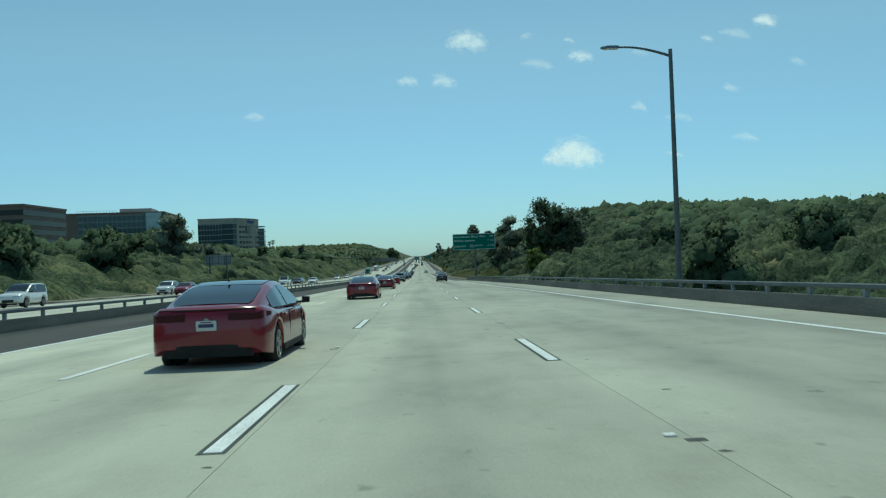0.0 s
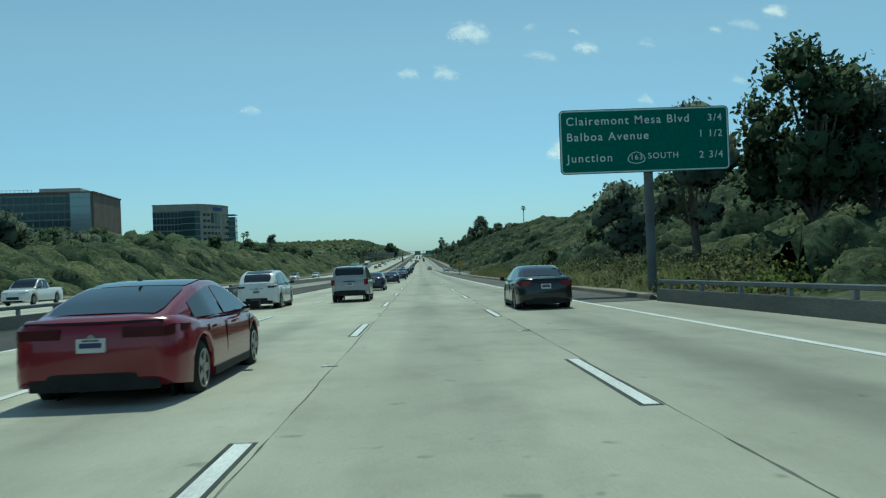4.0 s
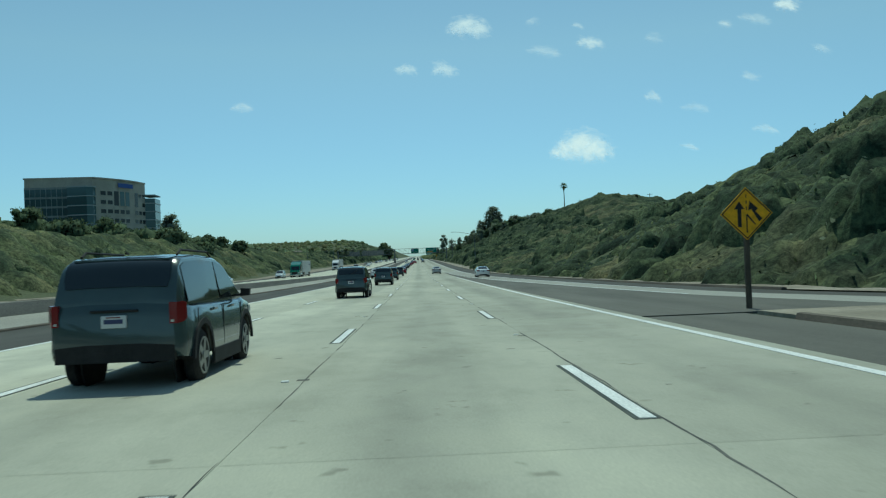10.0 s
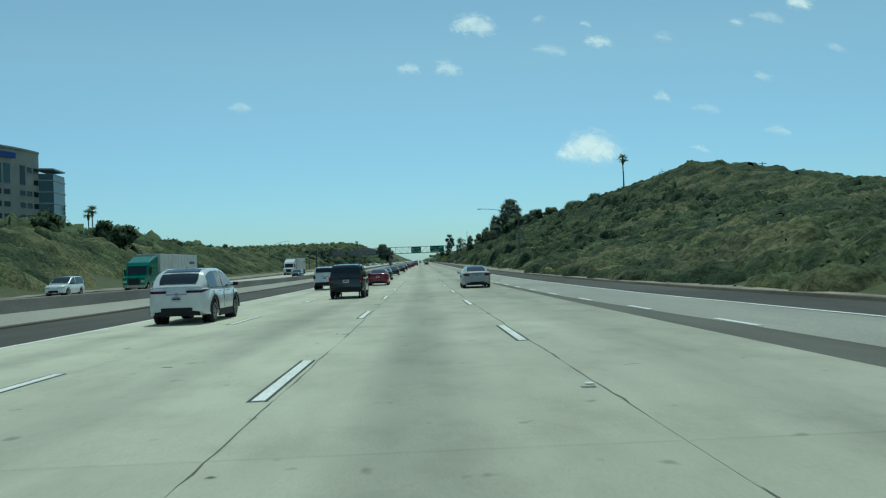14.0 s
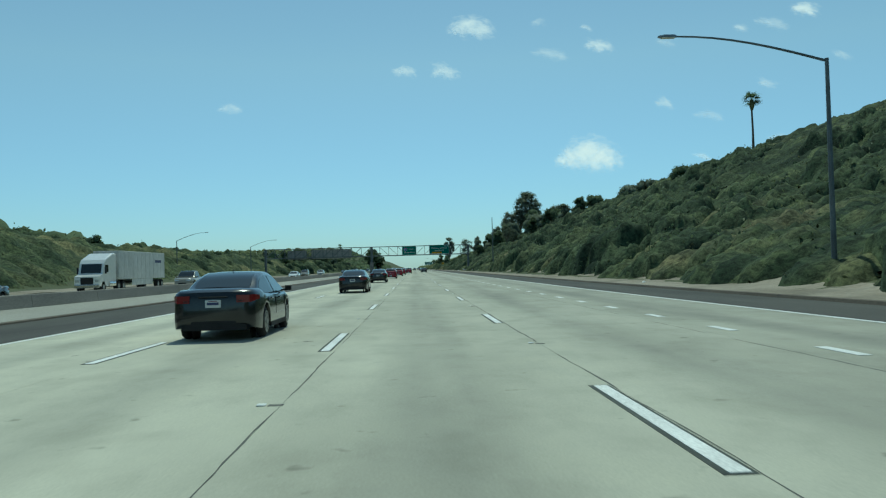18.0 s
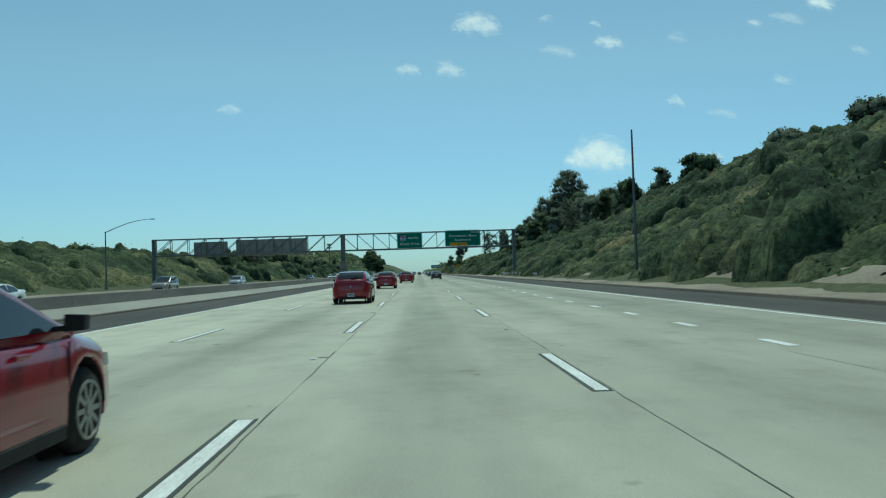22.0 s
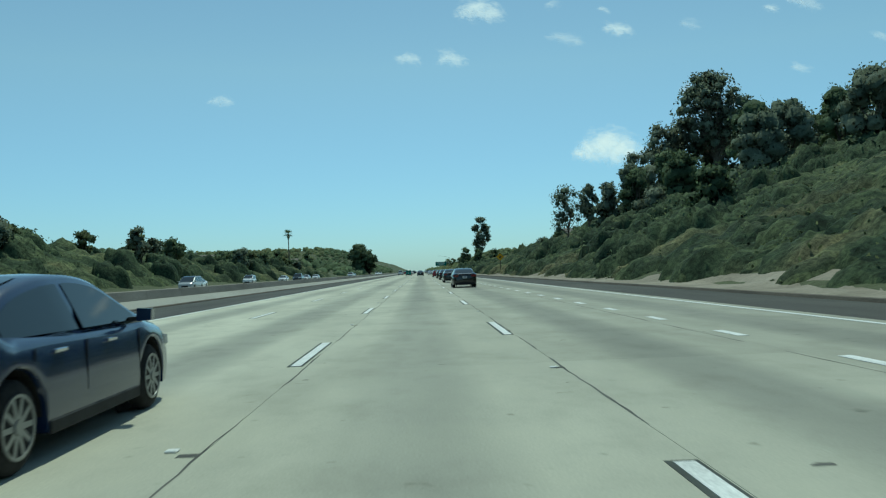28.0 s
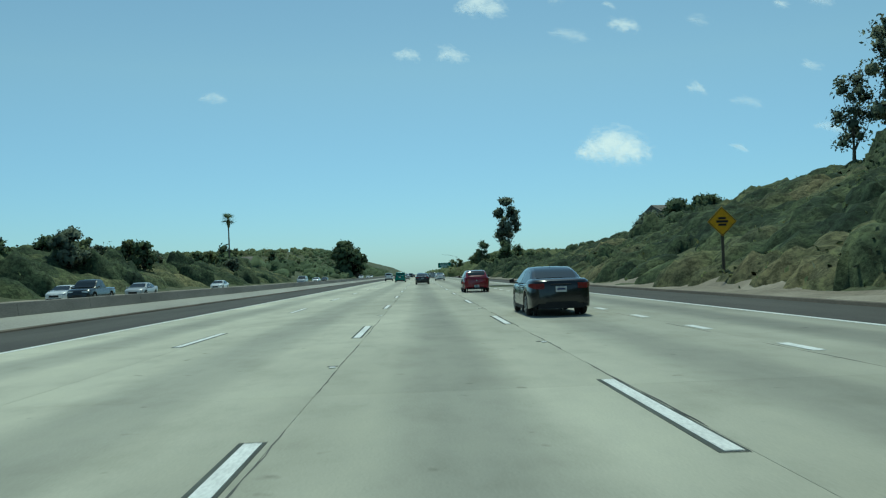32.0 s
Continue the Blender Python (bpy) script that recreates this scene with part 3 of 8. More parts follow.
def stripes():
    white = Geo().box(-0.075, 0.075, 0, 3.85, 0.004, 0.009).mesh("lane_stripe", WHITE_PAINT)
    black = Geo().box(-0.125, 0.11, -0.04, 3.9, 0.0, 0.0045).mesh("stripe_border", BLACK_PAINT)
    dot = Geo().box(-0.1, 0.1, -0.1, 1.15, 0.003, 0.008).mesh("lane_dash", WHITE_PAINT)
    mark = Geo().box(-0.05, 0.05, -0.05, 0.05, 0.0, 0.018, 0.008).mesh("reflector", WHITE_PAINT)
    chip = Geo().box(-0.08, 0.08, -0.055, 0.055, 0.0, 0.0035).mesh("marker_patch", TAR)
    rnd = random.Random(3)
    for line, x in (("L", LINE_L), ("R", LINE_R), ("LL", LINE_LL)):
        for k in range(-2, 72):
            y = 14.63 * k + 8
            y = 14.63 * k + float(np.interp(y, PHASE_Y, PHASES[line]))
            for me in ((black, white) if line != "LL" or y > 120 else (white,)):
                ob = new(me.name, me)
                ob.parent, ob.location = road, (x, y, 0)
            if line != "LL":
                for me, dx, dy in ((mark, -0.02, 0), (chip, 0.07, rnd.uniform(-0.3, 0.3))):
                    ob = new(me.name, me)
                    ob.parent, ob.location = road, (x + dx + rnd.uniform(-0.1, 0.1), y + 9.1 + dy, 0)
        far = Geo()
        for k in range(72, 180):
            far.box(x - 0.07, x + 0.07, 6 + 14.63 * k, 9.7 + 14.63 * k, 0.004, 0.012)
        tagged(part("far_lane_stripes", far, WHITE_PAINT, road), kind="stuff")
    for k in range(0, 130):
        y = 455.08 + 4.572 * k
        ob = new("lane_dash", dot)
        ob.parent, ob.location = road, (np.interp(y, [450, 530, 600, 740, 900], [6.15, 6.2, 5.9, 6.0, 5.72]), y, 0)
    part("edge_line", strip(EDGE_L - 0.07, EDGE_L + 0.07, -400, 4500, 40, 0.008, 0.006), WHITE_PAINT, road, "thin solid white edge line")
    part("edge_line", strip(lambda y: edge_right(y) - 0.09, lambda y: edge_right(y) + 0.09, -400, 380, 6, 0.008, 0.006), WHITE_PAINT, road, "solid white edge line")
    part("edge_line", strip(lambda y: ramp_l(y) + 0.05, lambda y: ramp_l(y) + 0.2, 300, 381, 4, 0.009, 0.006), WHITE_PAINT, road)
    gore = Geo().box(-0.08, 0.08, 0, 2.35, 0.0, 0.008).mesh("lane_dash", WHITE_PAINT)
    for k in range(10):
        y = 386.6 + 6.65 * k
        ob = new("lane_dash", gore)
        ob.parent, ob.location = road, (float(ramp_l(y + 1)) + 0.1, y, 0)
    out = lambda y: float(ramp_r(y)) - 0.18 if y < 480 else np.interp(y, [480, 620, 800, 900], [9.75, 9.4, 9.2, 9.05])
    part("edge_line", strip(lambda y: out(y) - 0.08, lambda y: out(y) + 0.08, 305, 4500, 6, 0.009, 0.006), WHITE_PAINT, road)
    for x in (-22.1, -25.8, -29.5):
        far = Geo()
        for k in range(-5, 160):
            far.box(x - 0.07, x + 0.07, 2 + 14.63 * k, 5.7 + 14.63 * k, 0.004, 0.012)
        tagged(part("lane_stripes", far, WHITE_PAINT, opposite_road), kind="stuff")
    for x in (-18.6, -33.0):
        part("edge_line", strip(x - 0.07, x + 0.07, -400, 4500, 60, 0.008, 0.006), WHITE_PAINT, opposite_road)


paving()
stripes()


def crack_strip(pts, width, rng):
    """A thin wandering ribbon a hair above the slab."""
    g = Geo()
    w = [width * rng.uniform(0.35, 1.3) for _ in pts]
    w[0] = w[-1] = width * 0.15
    left = [(x - a / 2, y, 0.0018) for (x, y), a in zip(pts, w)]
    right = [(x + a / 2, y, 0.0018) for (x, y), a in zip(pts, w)]
    g.loft([[a, b] for a, b in zip(left, right)], False, False)
    return g


def wear():
    rnd = random.Random(8)
    # ravelled edges along the two joints beside the camera's lane
    for x0, first in ((LINE_L + 0.17, 108.0), (LINE_R + 0.13, 108.0), (5.5, 475.0)):
        y = first
        while y < 940:
            n = rnd.randint(8, 26)
            pts = [(x0 + rnd.gauss(0, 0.006) + 0.01 * math.sin(k * 0.5), y + 0.35 * k) for k in range(n)]
            part("joint_crack", crack_strip(pts, rnd.uniform(0.014, 0.024) if x0 < 0 else rnd.uniform(0.011, 0.018) if 530 < y < 770 else rnd.uniform(0.02, 0.034), rnd), TAR, road)
            y += n * 0.35 + (rnd.uniform(0.5, 9.0) if 530 < y < 770 and x0 > 0 else rnd.uniform(0.2, 2.0))
    # chips, spalls and old marker scars
    shapes = []
    for k in range(6):
        r = [rnd.uniform(0.5, 1.1) for _ in range(8)]
        g = Geo()
        g.add([(0.09 * r[i] * math.cos(i * math.pi / 4) * (1.6 if k % 2 else 1), 0.06 * r[i] * math.sin(i * math.pi / 4), 0.0025) for i in range(8)], [tuple(range(8))])
        shapes.append(g.mesh("road_chip", TAR if k < 4 else WHITE_PAINT))
    for k in range(280):
        ob = new("road_chip", shapes[min(int(abs(rnd.gauss(0, 2.2))), 5)])
        ob.parent = road
        y = rnd.uniform(3, 900)
        x = rnd.choice([rnd.uniform(-8.5, 5.2), LINE_L + rnd.gauss(0.1, 0.5), LINE_R + rnd.gauss(0.1, 0.6)])
        f = rnd.uniform(0.35, 1.1)
        ob.matrix_local = pose(x, y, 0, 0, 0, rnd.uniform(-15, 15)) @ Matrix.Diagonal((f, f, 1, 1))
    # larger spalls on the bridge deck
    for k, (x, y) in enumerate(((-1.64, 87.4), (-0.81, 86.5), (-0.8, 85.3), (-0.8, 89.0), (2.41, 85.2), (2.41, 90.7))):
        ob = new("road_chip", shapes[k % 4])
        ob.parent = road
        ob.matrix_local = pose(x, y, 0, 0, 0, 9 * k - 20) @ Matrix.Diagonal((1.25, 1.4, 1, 1))
    # the steel joint where the bridge ends, and long rubber marks
    part("expansion_joint", Geo().loft([[(x, 69.3 + 0.10 * (x + 10) + a, 0.003) for a in (0, 0.09)] for x in np.linspace(-13, 10.3, 12)], False, False), TAR, road, "dark bridge expansion joint")
    for x, y0, y1 in ((-0.95, 559, 568), (-0.62, 560.5, 566)):
        pts = [(x + 0.05 * math.sin(y * 0.3), y) for y in np.arange(y0, y1, 0.7)]
        part("skid_mark", crack_strip(pts, 0.12, rnd), SKID, road, "faint dark rubber mark")


wear()


# ---- median barrier and bridge rails ----
def median_barrier():
    prof = [(-0.2, -0.02), (0.2, -0.02), (0.18, 0.36), (0.1, 0.84), (0.075, 0.86), (-0.075, 0.86), (-0.1, 0.84), (-0.18, 0.36)]
    top = thing("median_barrier", "weathered pale concrete median barrier with darker sides", "barrier", kind="structure")
    # the blocks are a darker concrete than the foot below them
    me = Geo().prism([(BARRIER_X + a, b) for a, b in prof], 0.012, 6.088).mesh("barrier_block", BARRIER_CONCRETE)
    for k in range(150):
        ob = new("barrier_block", me)
        ob.parent, ob.location = top, (0, 166 + 6.1 * k, 0)
    for side in (1, -1):
        toe = [(side * 1.16, -0.03), (side * 1.16, 0.035), (side * 0.19, 0.37), (side * 0.19, -0.03)]
        part("toe", Geo().loft([[(BARRIER_X + a, y, b) for a, b in toe] for y in [166, *joint_y[(joint_y > 166) & (joint_y < 640)], 4500]]), RAMP_CONCRETE, top, "pale sloping concrete foot")
    part("far_barrier", Geo().prism([(BARRIER_X + a, b) for a, b in prof], 166 + 6.1 * 150, 4500), BARRIER_CONCRETE, top)


STAINED_CONCRETE = mottled("stained_concrete", (0.12, 0.118, 0.105), (0.24, 0.235, 0.205), 0.6, 0.9, (1, 0.3, 1.5), 0.25, 25)


def bridge_rail(line, y0, y1, side):
    """A parapet whose foot follows line(y)."""
    rail = thing("bridge_rail", "low concrete bridge parapet with a steel tube rail on top", "railing", kind="structure")
    ys = np.arange(y0, y1 + 0.01, (y1 - y0) / 60)

    def run(section):
        return Geo().loft([[(line(y) + a * side, y, b) for a, b in section] for y in ys])
    part("parapet", run([(-0.02, -0.3), (-0.02, 0.1), (0, 0.42), (0.28, 0.42), (0.28, -0.3)]), STAINED_CONCRETE, rail, "grey stained concrete parapet")
    part("tube_rail", run([(0.06, 0.64), (0.08, 0.62), (0.18, 0.62), (0.2, 0.64), (0.2, 0.72), (0.18, 0.74), (0.08, 0.74), (0.06, 0.72)]), PAINTED_STEEL, rail, "dull grey square rail")
    post = Geo().box(-0.05, 0.05, -0.06, 0.06, 0.4, 0.63).mesh("post", STEEL)
    for k in range(int((y1 - y0) / 2.6) + 1):
        if k < 120:
            y = y0 + 0.3 + 2.6 * k
            ob = new("post", post)
            ob.parent, ob.location = rail, (line(y) + 0.13 * side, y, 0)


def right_foot(y):
    return float(np.interp(y, [-200, 80, 106, 134], [10.35, 10.25, 9.32, 8.0]))


median_barrier()
bridge_rail(right_foot, -120, 133.5, 1)
bridge_rail(lambda y: -13.3, -120, 165, -1)


# ---- signs ----
def legend(text, size, at, mat, parent, align='CENTER', depth=0.006):
    """Raised lettering on a sign face that looks back along the road."""
    cu = bpy.data.curves.new("legend", 'FONT')
    cu.body, cu.size, cu.align_x, cu.align_y, cu.extrude = text, size, align, 'CENTER', depth
    cu.space_character = 1.2
    cu.offset = size * 0.008
    cu.materials.append(mat)
    ob = new("legend", cu)
    ob.parent = parent
    ob.matrix_local = pose(*at, 90, 0, 0)
    return ob


def rounded(w, h, r, n=5):
    pts = []
    for cx, cz, a0 in ((w / 2 - r, h / 2 - r, 0), (-w / 2 + r, h / 2 - r, 90), (-w / 2 + r, -h / 2 + r, 180), (w / 2 - r, -h / 2 + r, 270)):
        pts += [(cx + r * math.cos(radians(a0 + 90 * k / n)), cz + r * math.sin(radians(a0 + 90 * k / n))) for k in range(n + 1)]
    return pts


def shift(poly, x, z):
    return [(a + x, b + z) for a, b in poly]


def frame_ring(w, h, r, width, y0, y1, x=0, z=0):
    """A thin raised border that follows the edge of a sign."""
    g = Geo()
    a, b = rounded(w, h, r), rounded(w - 2 * width, h - 2 * width, max(r - width, 0.01))
    n = len(a)
    for k in range(n):
        j = (k + 1) % n
        q = [a[k], a[j], b[j], b[k]]
        g.add([(p[0] + x, y0, p[1] + z) for p in q] + [(p[0] + x, y1, p[1] + z) for p in q], [(0, 1, 2, 3), (0, 4, 5, 1), (2, 6, 7, 3)])
    return g


def green_sign(parent_name, label, w, h, at):
    s = thing(parent_name, label, "road sign", pose(*at))
    part("panel", Geo().prism(rounded(w, h, 0.2), 0, 0.05), GREEN_SIGN, s)
    part("border", frame_ring(w - 0.06, h - 0.06, 0.18, 0.06, -0.006, 0.002), WHITE_SIGN, s, "thin white border")
    return s


def shield(parent, x, z, size, number):
    a = [(-0.5, 0.32), (-0.42, 0.5), (-0.2, 0.44), (0, 0.5), (0.2, 0.44), (0.42, 0.5), (0.5, 0.32), (0.5, -0.02), (0.38, -0.3), (0.0, -0.55), (-0.38, -0.3), (-0.5, -0.02)]
    part("shield_edge", Geo().prism([(x + 1.1 * size * p, z + 1.1 * size * q) for p, q in a], -0.012, 0.002), WHITE_SIGN, parent)
    b = part("shield", Geo().prism([(x + size * p, z + size * q) for p, q in a], -0.018, -0.008), BLUE_SIGN, parent, "blue route shield")
    part("shield_band", Geo().prism([(x + size * p, z + size * q) for p, q in [(-0.49, 0.3), (-0.42, 0.48), (-0.2, 0.42), (0, 0.48), (0.2, 0.42), (0.42, 0.48), (0.49, 0.3)]], -0.024, -0.014), RED_SIGN, b, "red band")
    legend(number, size * 0.52, (x, -0.02, z - 0.06 * size), WHITE_SIGN, parent)


def spade_shield(parent, x, z, size, number):
    half = [(0.0, 0.42), (0.1, 0.36), (0.24, 0.34), (0.3, 0.26), (0.42, 0.12), (0.5, -0.06), (0.48, -0.24), (0.36, -0.36), (0.18, -0.4), (0.0, -0.46)]
    a = [(p, q) for p, q in half] + [(-p, q) for p, q in half[-2:0:-1]]
    a.reverse()
    part("shield_edge", Geo().prism([(x + size * p, z + 0.8 * size * q) for p, q in a], -0.012, 0.002), WHITE_SIGN, parent, "white shield outline")
    part("shield", Geo().prism([(x + 0.88 * size * p, z + 0.7 * size * q) for p, q in a], -0.018, -0.008), GREEN_SIGN, parent, "green state route shield")
    legend(number, size * 0.42, (x, -0.02, z), WHITE_SIGN, parent)


def roadside_guide_sign():
    w, h = 7.6, 2.85
    s = green_sign("guide_sign", "large green freeway distance sign on one steel post", w, h, (10.0, 141, 6.8))
    for text, miles, z in (("Clairemont Mesa Blvd", "3/4", 0.9), ("Balboa Avenue", "1 1/2", 0.2), ("Junction", "2 3/4", -0.74)):
        legend(text, 0.51, (-3.5, -0.01, z), WHITE_SIGN, s, 'LEFT')
        legend(miles, 0.44, (3.5, -0.01, z), WHITE_SIGN, s, 'RIGHT')
    spade_shield(s, -0.4, -0.76, 0.8, "163")
    legend("SOUTH", 0.37, (0.12, -0.01, -0.72), WHITE_SIGN, s, 'LEFT')
    part("post", Geo().tube([(0.2, 0.35, -8.2), (0.2, 0.35, 1.1)], 0.21, 12), PAINTED_STEEL, s, "round grey steel post", True)
    for z in (-0.9, 0.0, 0.9):
        part("cross_beam", Geo().box(-3.5, 3.5, 0.05, 0.18, z - 0.05, z + 0.05), PAINTED_STEEL, s)


def far_guide_sign():
    w, h = 8.6, 3.2
    s = green_sign("guide_sign", "distant green freeway sign above the outer shoulder", w, h, (16.5, 1400, 6.6))
    for z, u in ((0.8, 0.62), (0.0, 0.74), (-0.8, 0.5)):
        part("text_bar", Geo().box(-w * u / 2, w * u / 2, -0.012, -0.002, z - 0.16, z + 0.16), WHITE_SIGN, s)
    for x in (-2.4, 2.4):
        part("post", Geo().box(x - 0.15, x + 0.15, 0.06, 0.36, -7.0, h / 2 - 0.2, 0.02), PAINTED_STEEL, s)


def sign_from_behind():
    """A guide sign for the oncoming lanes, of which only the back shows."""
    s = thing("guide_sign", "large roadside sign for oncoming traffic seen from its pale metal back", "road sign", pose(-44.8, 178.3, 6.2))
    part("panel", Geo().box(-2.9, 2.9, -0.02, 0.02, -1.15, 1.15), BARE_PANEL, s, "dull pale aluminium back")
    for k in range(5):
        part("stiffener", Geo().box(-2.65 + 1.3 * k, -2.53 + 1.3 * k, -0.12, -0.02, -1.1, 1.1), PAINTED_STEEL, s)
    for z in (-0.7, 0.7):
        part("cross_beam", Geo().box(-2.8, 2.8, -0.2, -0.12, z - 0.05, z + 0.05), PAINTED_STEEL, s)
    for x in (-1.9, 1.9):
        part("post", Geo().tube([(x, -0.35, -6.6), (x, -0.35, 1.0)], 0.15, 10), PAINTED_STEEL, s, "round grey steel post", True)


def overhead_gantry():
    y, lo, hi, xa, xb = 748.4, 5.75, 8.7, -48.3, 18.1
    g = thing("sign_gantry", "long grey steel truss gantry spanning both carriageways", "sign gantry", pose(0, y, 0))
    for dy in (-0.55, 0.55):
        part("top_chord", Geo().box(xa, xb + 0.25, dy - 0.08, dy + 0.08, hi - 0.1, hi + 0.1, 0.02), PAINTED_STEEL, g)
        part("bottom_chord", Geo().box(xa, xb + 0.25, dy - 0.09, dy + 0.09, lo - 0.14, lo + 0.14, 0.02), PAINTED_STEEL, g)
    upright = Geo().bar((0, 0, lo), (0, 0, hi), 0.09).mesh("upright", PAINTED_STEEL)
    for start, stop, n in ((xa, -14.15, 11), (-14.15, 18.08, 11)):
        step = (stop - start) / n
        rise_a = Geo().bar((0, 0, lo + 0.1), (step, 0, hi - 0.1), 0.1).mesh("diagonal", PAINTED_STEEL)
        rise_b = Geo().bar((0, 0, hi - 0.1), (step, 0, lo + 0.1), 0.1).mesh("diagonal", PAINTED_STEEL)
        tie = Geo().bar((0, -0.55, hi - 0.02), (0, 0.55, hi - 0.02), 0.07).mesh("tie", PAINTED_STEEL)
        low_tie = Geo().bar((0, -0.55, lo), (step, 0.55, lo), 0.06).mesh("tie", PAINTED_STEEL)
        rung = Geo().bar((0, -0.55, (lo + hi) / 2 - 0.3), (0, 0.55, (lo + hi) / 2 + 0.3), 0.05).mesh("rung", PAINTED_STEEL)
        for k in range(n):
            x = start + k * step
            for me, dy in ((upright, -0.55), (upright, 0.55), (tie, 0), (rung, 0), (low_tie, 0)):
                ob = new(me.name, me)
                ob.parent, ob.location = g, (x, dy, 0)
            for dy in (-0.55, 0.55):
                ob = new("diagonal", rise_a if (x < -14.3 or x > 0.3) else rise_b)
                ob.parent, ob.location = g, (x, dy, 0)
    part("column", Geo().box(-14.25, -13.5, -0.55, 0.55, 0.0, hi + 0.1, 0.03), PAINTED_STEEL, g, "heavy square steel column on the median")
    part("column_base", Geo().box(-14.5, -13.3, -0.8, 0.8, -0.05, 3.8, 0.06), BARRIER_CONCRETE, g, "concrete plinth round the column")
    part("column", Geo().box(xb - 0.7, xb - 0.1, -0.5, 0.5, 0.0, hi + 0.12, 0.03), PAINTED_STEEL, g)
    part("column", Geo().box(xa - 0.3, xa + 0.35, -0.5, 0.5, 0.0, hi + 0.12, 0.03), PAINTED_STEEL, g)
    # signs for this side
    s = green_sign("guide_sign", "green overhead sign with a blue route shield", 4.65, 2.95, (-1.6, y - 0.75, 7.23))
    shield(s, -1.2, 0.42, 0.95, "805")
    legend("SOUTH", 0.5, (0.72, -0.01, 0.45), WHITE_SIGN, s)
    legend("Chula Vista", 0.62, (0, -0.01, -0.62), WHITE_SIGN, s)
    s = green_sign("guide_sign", "wide green overhead exit sign with a yellow lane panel", 6.55, 2.95, (8.2, y - 0.75, 7.4))
    legend("Clairemont Mesa", 0.6, (0, -0.01, 0.42), WHITE_SIGN, s)
    legend("Boulevard", 0.6, (0, -0.01, -0.32), WHITE_SIGN, s)
    part("exit_panel", Geo().prism(shift(rounded(3.2, 0.52, 0.06), -0.78, -1.08), -0.012, 0.001), YELLOW_SIGN, s, "yellow exit only panel")
    legend("EXIT", 0.42, (-1.75, -0.016, -1.08), BLACK_SIGN, s)
    legend("ONLY", 0.42, (0.2, -0.016, -1.08), BLACK_SIGN, s)
    arrow = [(-0.07, 0.2), (0.07, 0.2), (0.07, 0.0), (0.3, 0.06), (0.0, -0.22), (-0.3, 0.06), (-0.07, 0.0)]
    part("down_arrow", Geo().prism(shift(arrow, -0.78, -1.08), -0.02, -0.01), BLACK_SIGN, s)
    part("exit_tab", Geo().prism(shift(rounded(1.75, 0.55, 0.08), 2.35, 1.17), -0.012, 0.001), GREEN_SIGN, s)
    part("tab_border", frame_ring(1.72, 0.52, 0.07, 0.04, -0.02, -0.01, 2.35, 1.17), WHITE_SIGN, s)
    legend("EXIT", 0.34, (2.0, -0.018, 1.17), WHITE_SIGN, s)
    legend("22", 0.46, (2.83, -0.018, 1.17), WHITE_SIGN, s)
    # backs of the signs for the other side
    for x0, x1, z0, z1 in ((-41.3, -35.2, 5.3, 8.15), (-33.6, -20.6, 5.3, 8.35)):
        b = thing("guide_sign", "bare ribbed back of an overhead sign for oncoming traffic", "road sign", pose(0, y + 0.7, 0))
        part("panel", Geo().box(x0, x1, 0.0, 0.06, z0, z1), ALUMINIUM, b)
        for k in range(int((x1 - x0) / 1.2) + 1):
            part("rib", Geo().box(x0 + 0.1 + 1.2 * k, x0 + 0.18 + 1.2 * k, -0.08, 0.0, z0, z1), PAINTED_STEEL, b)


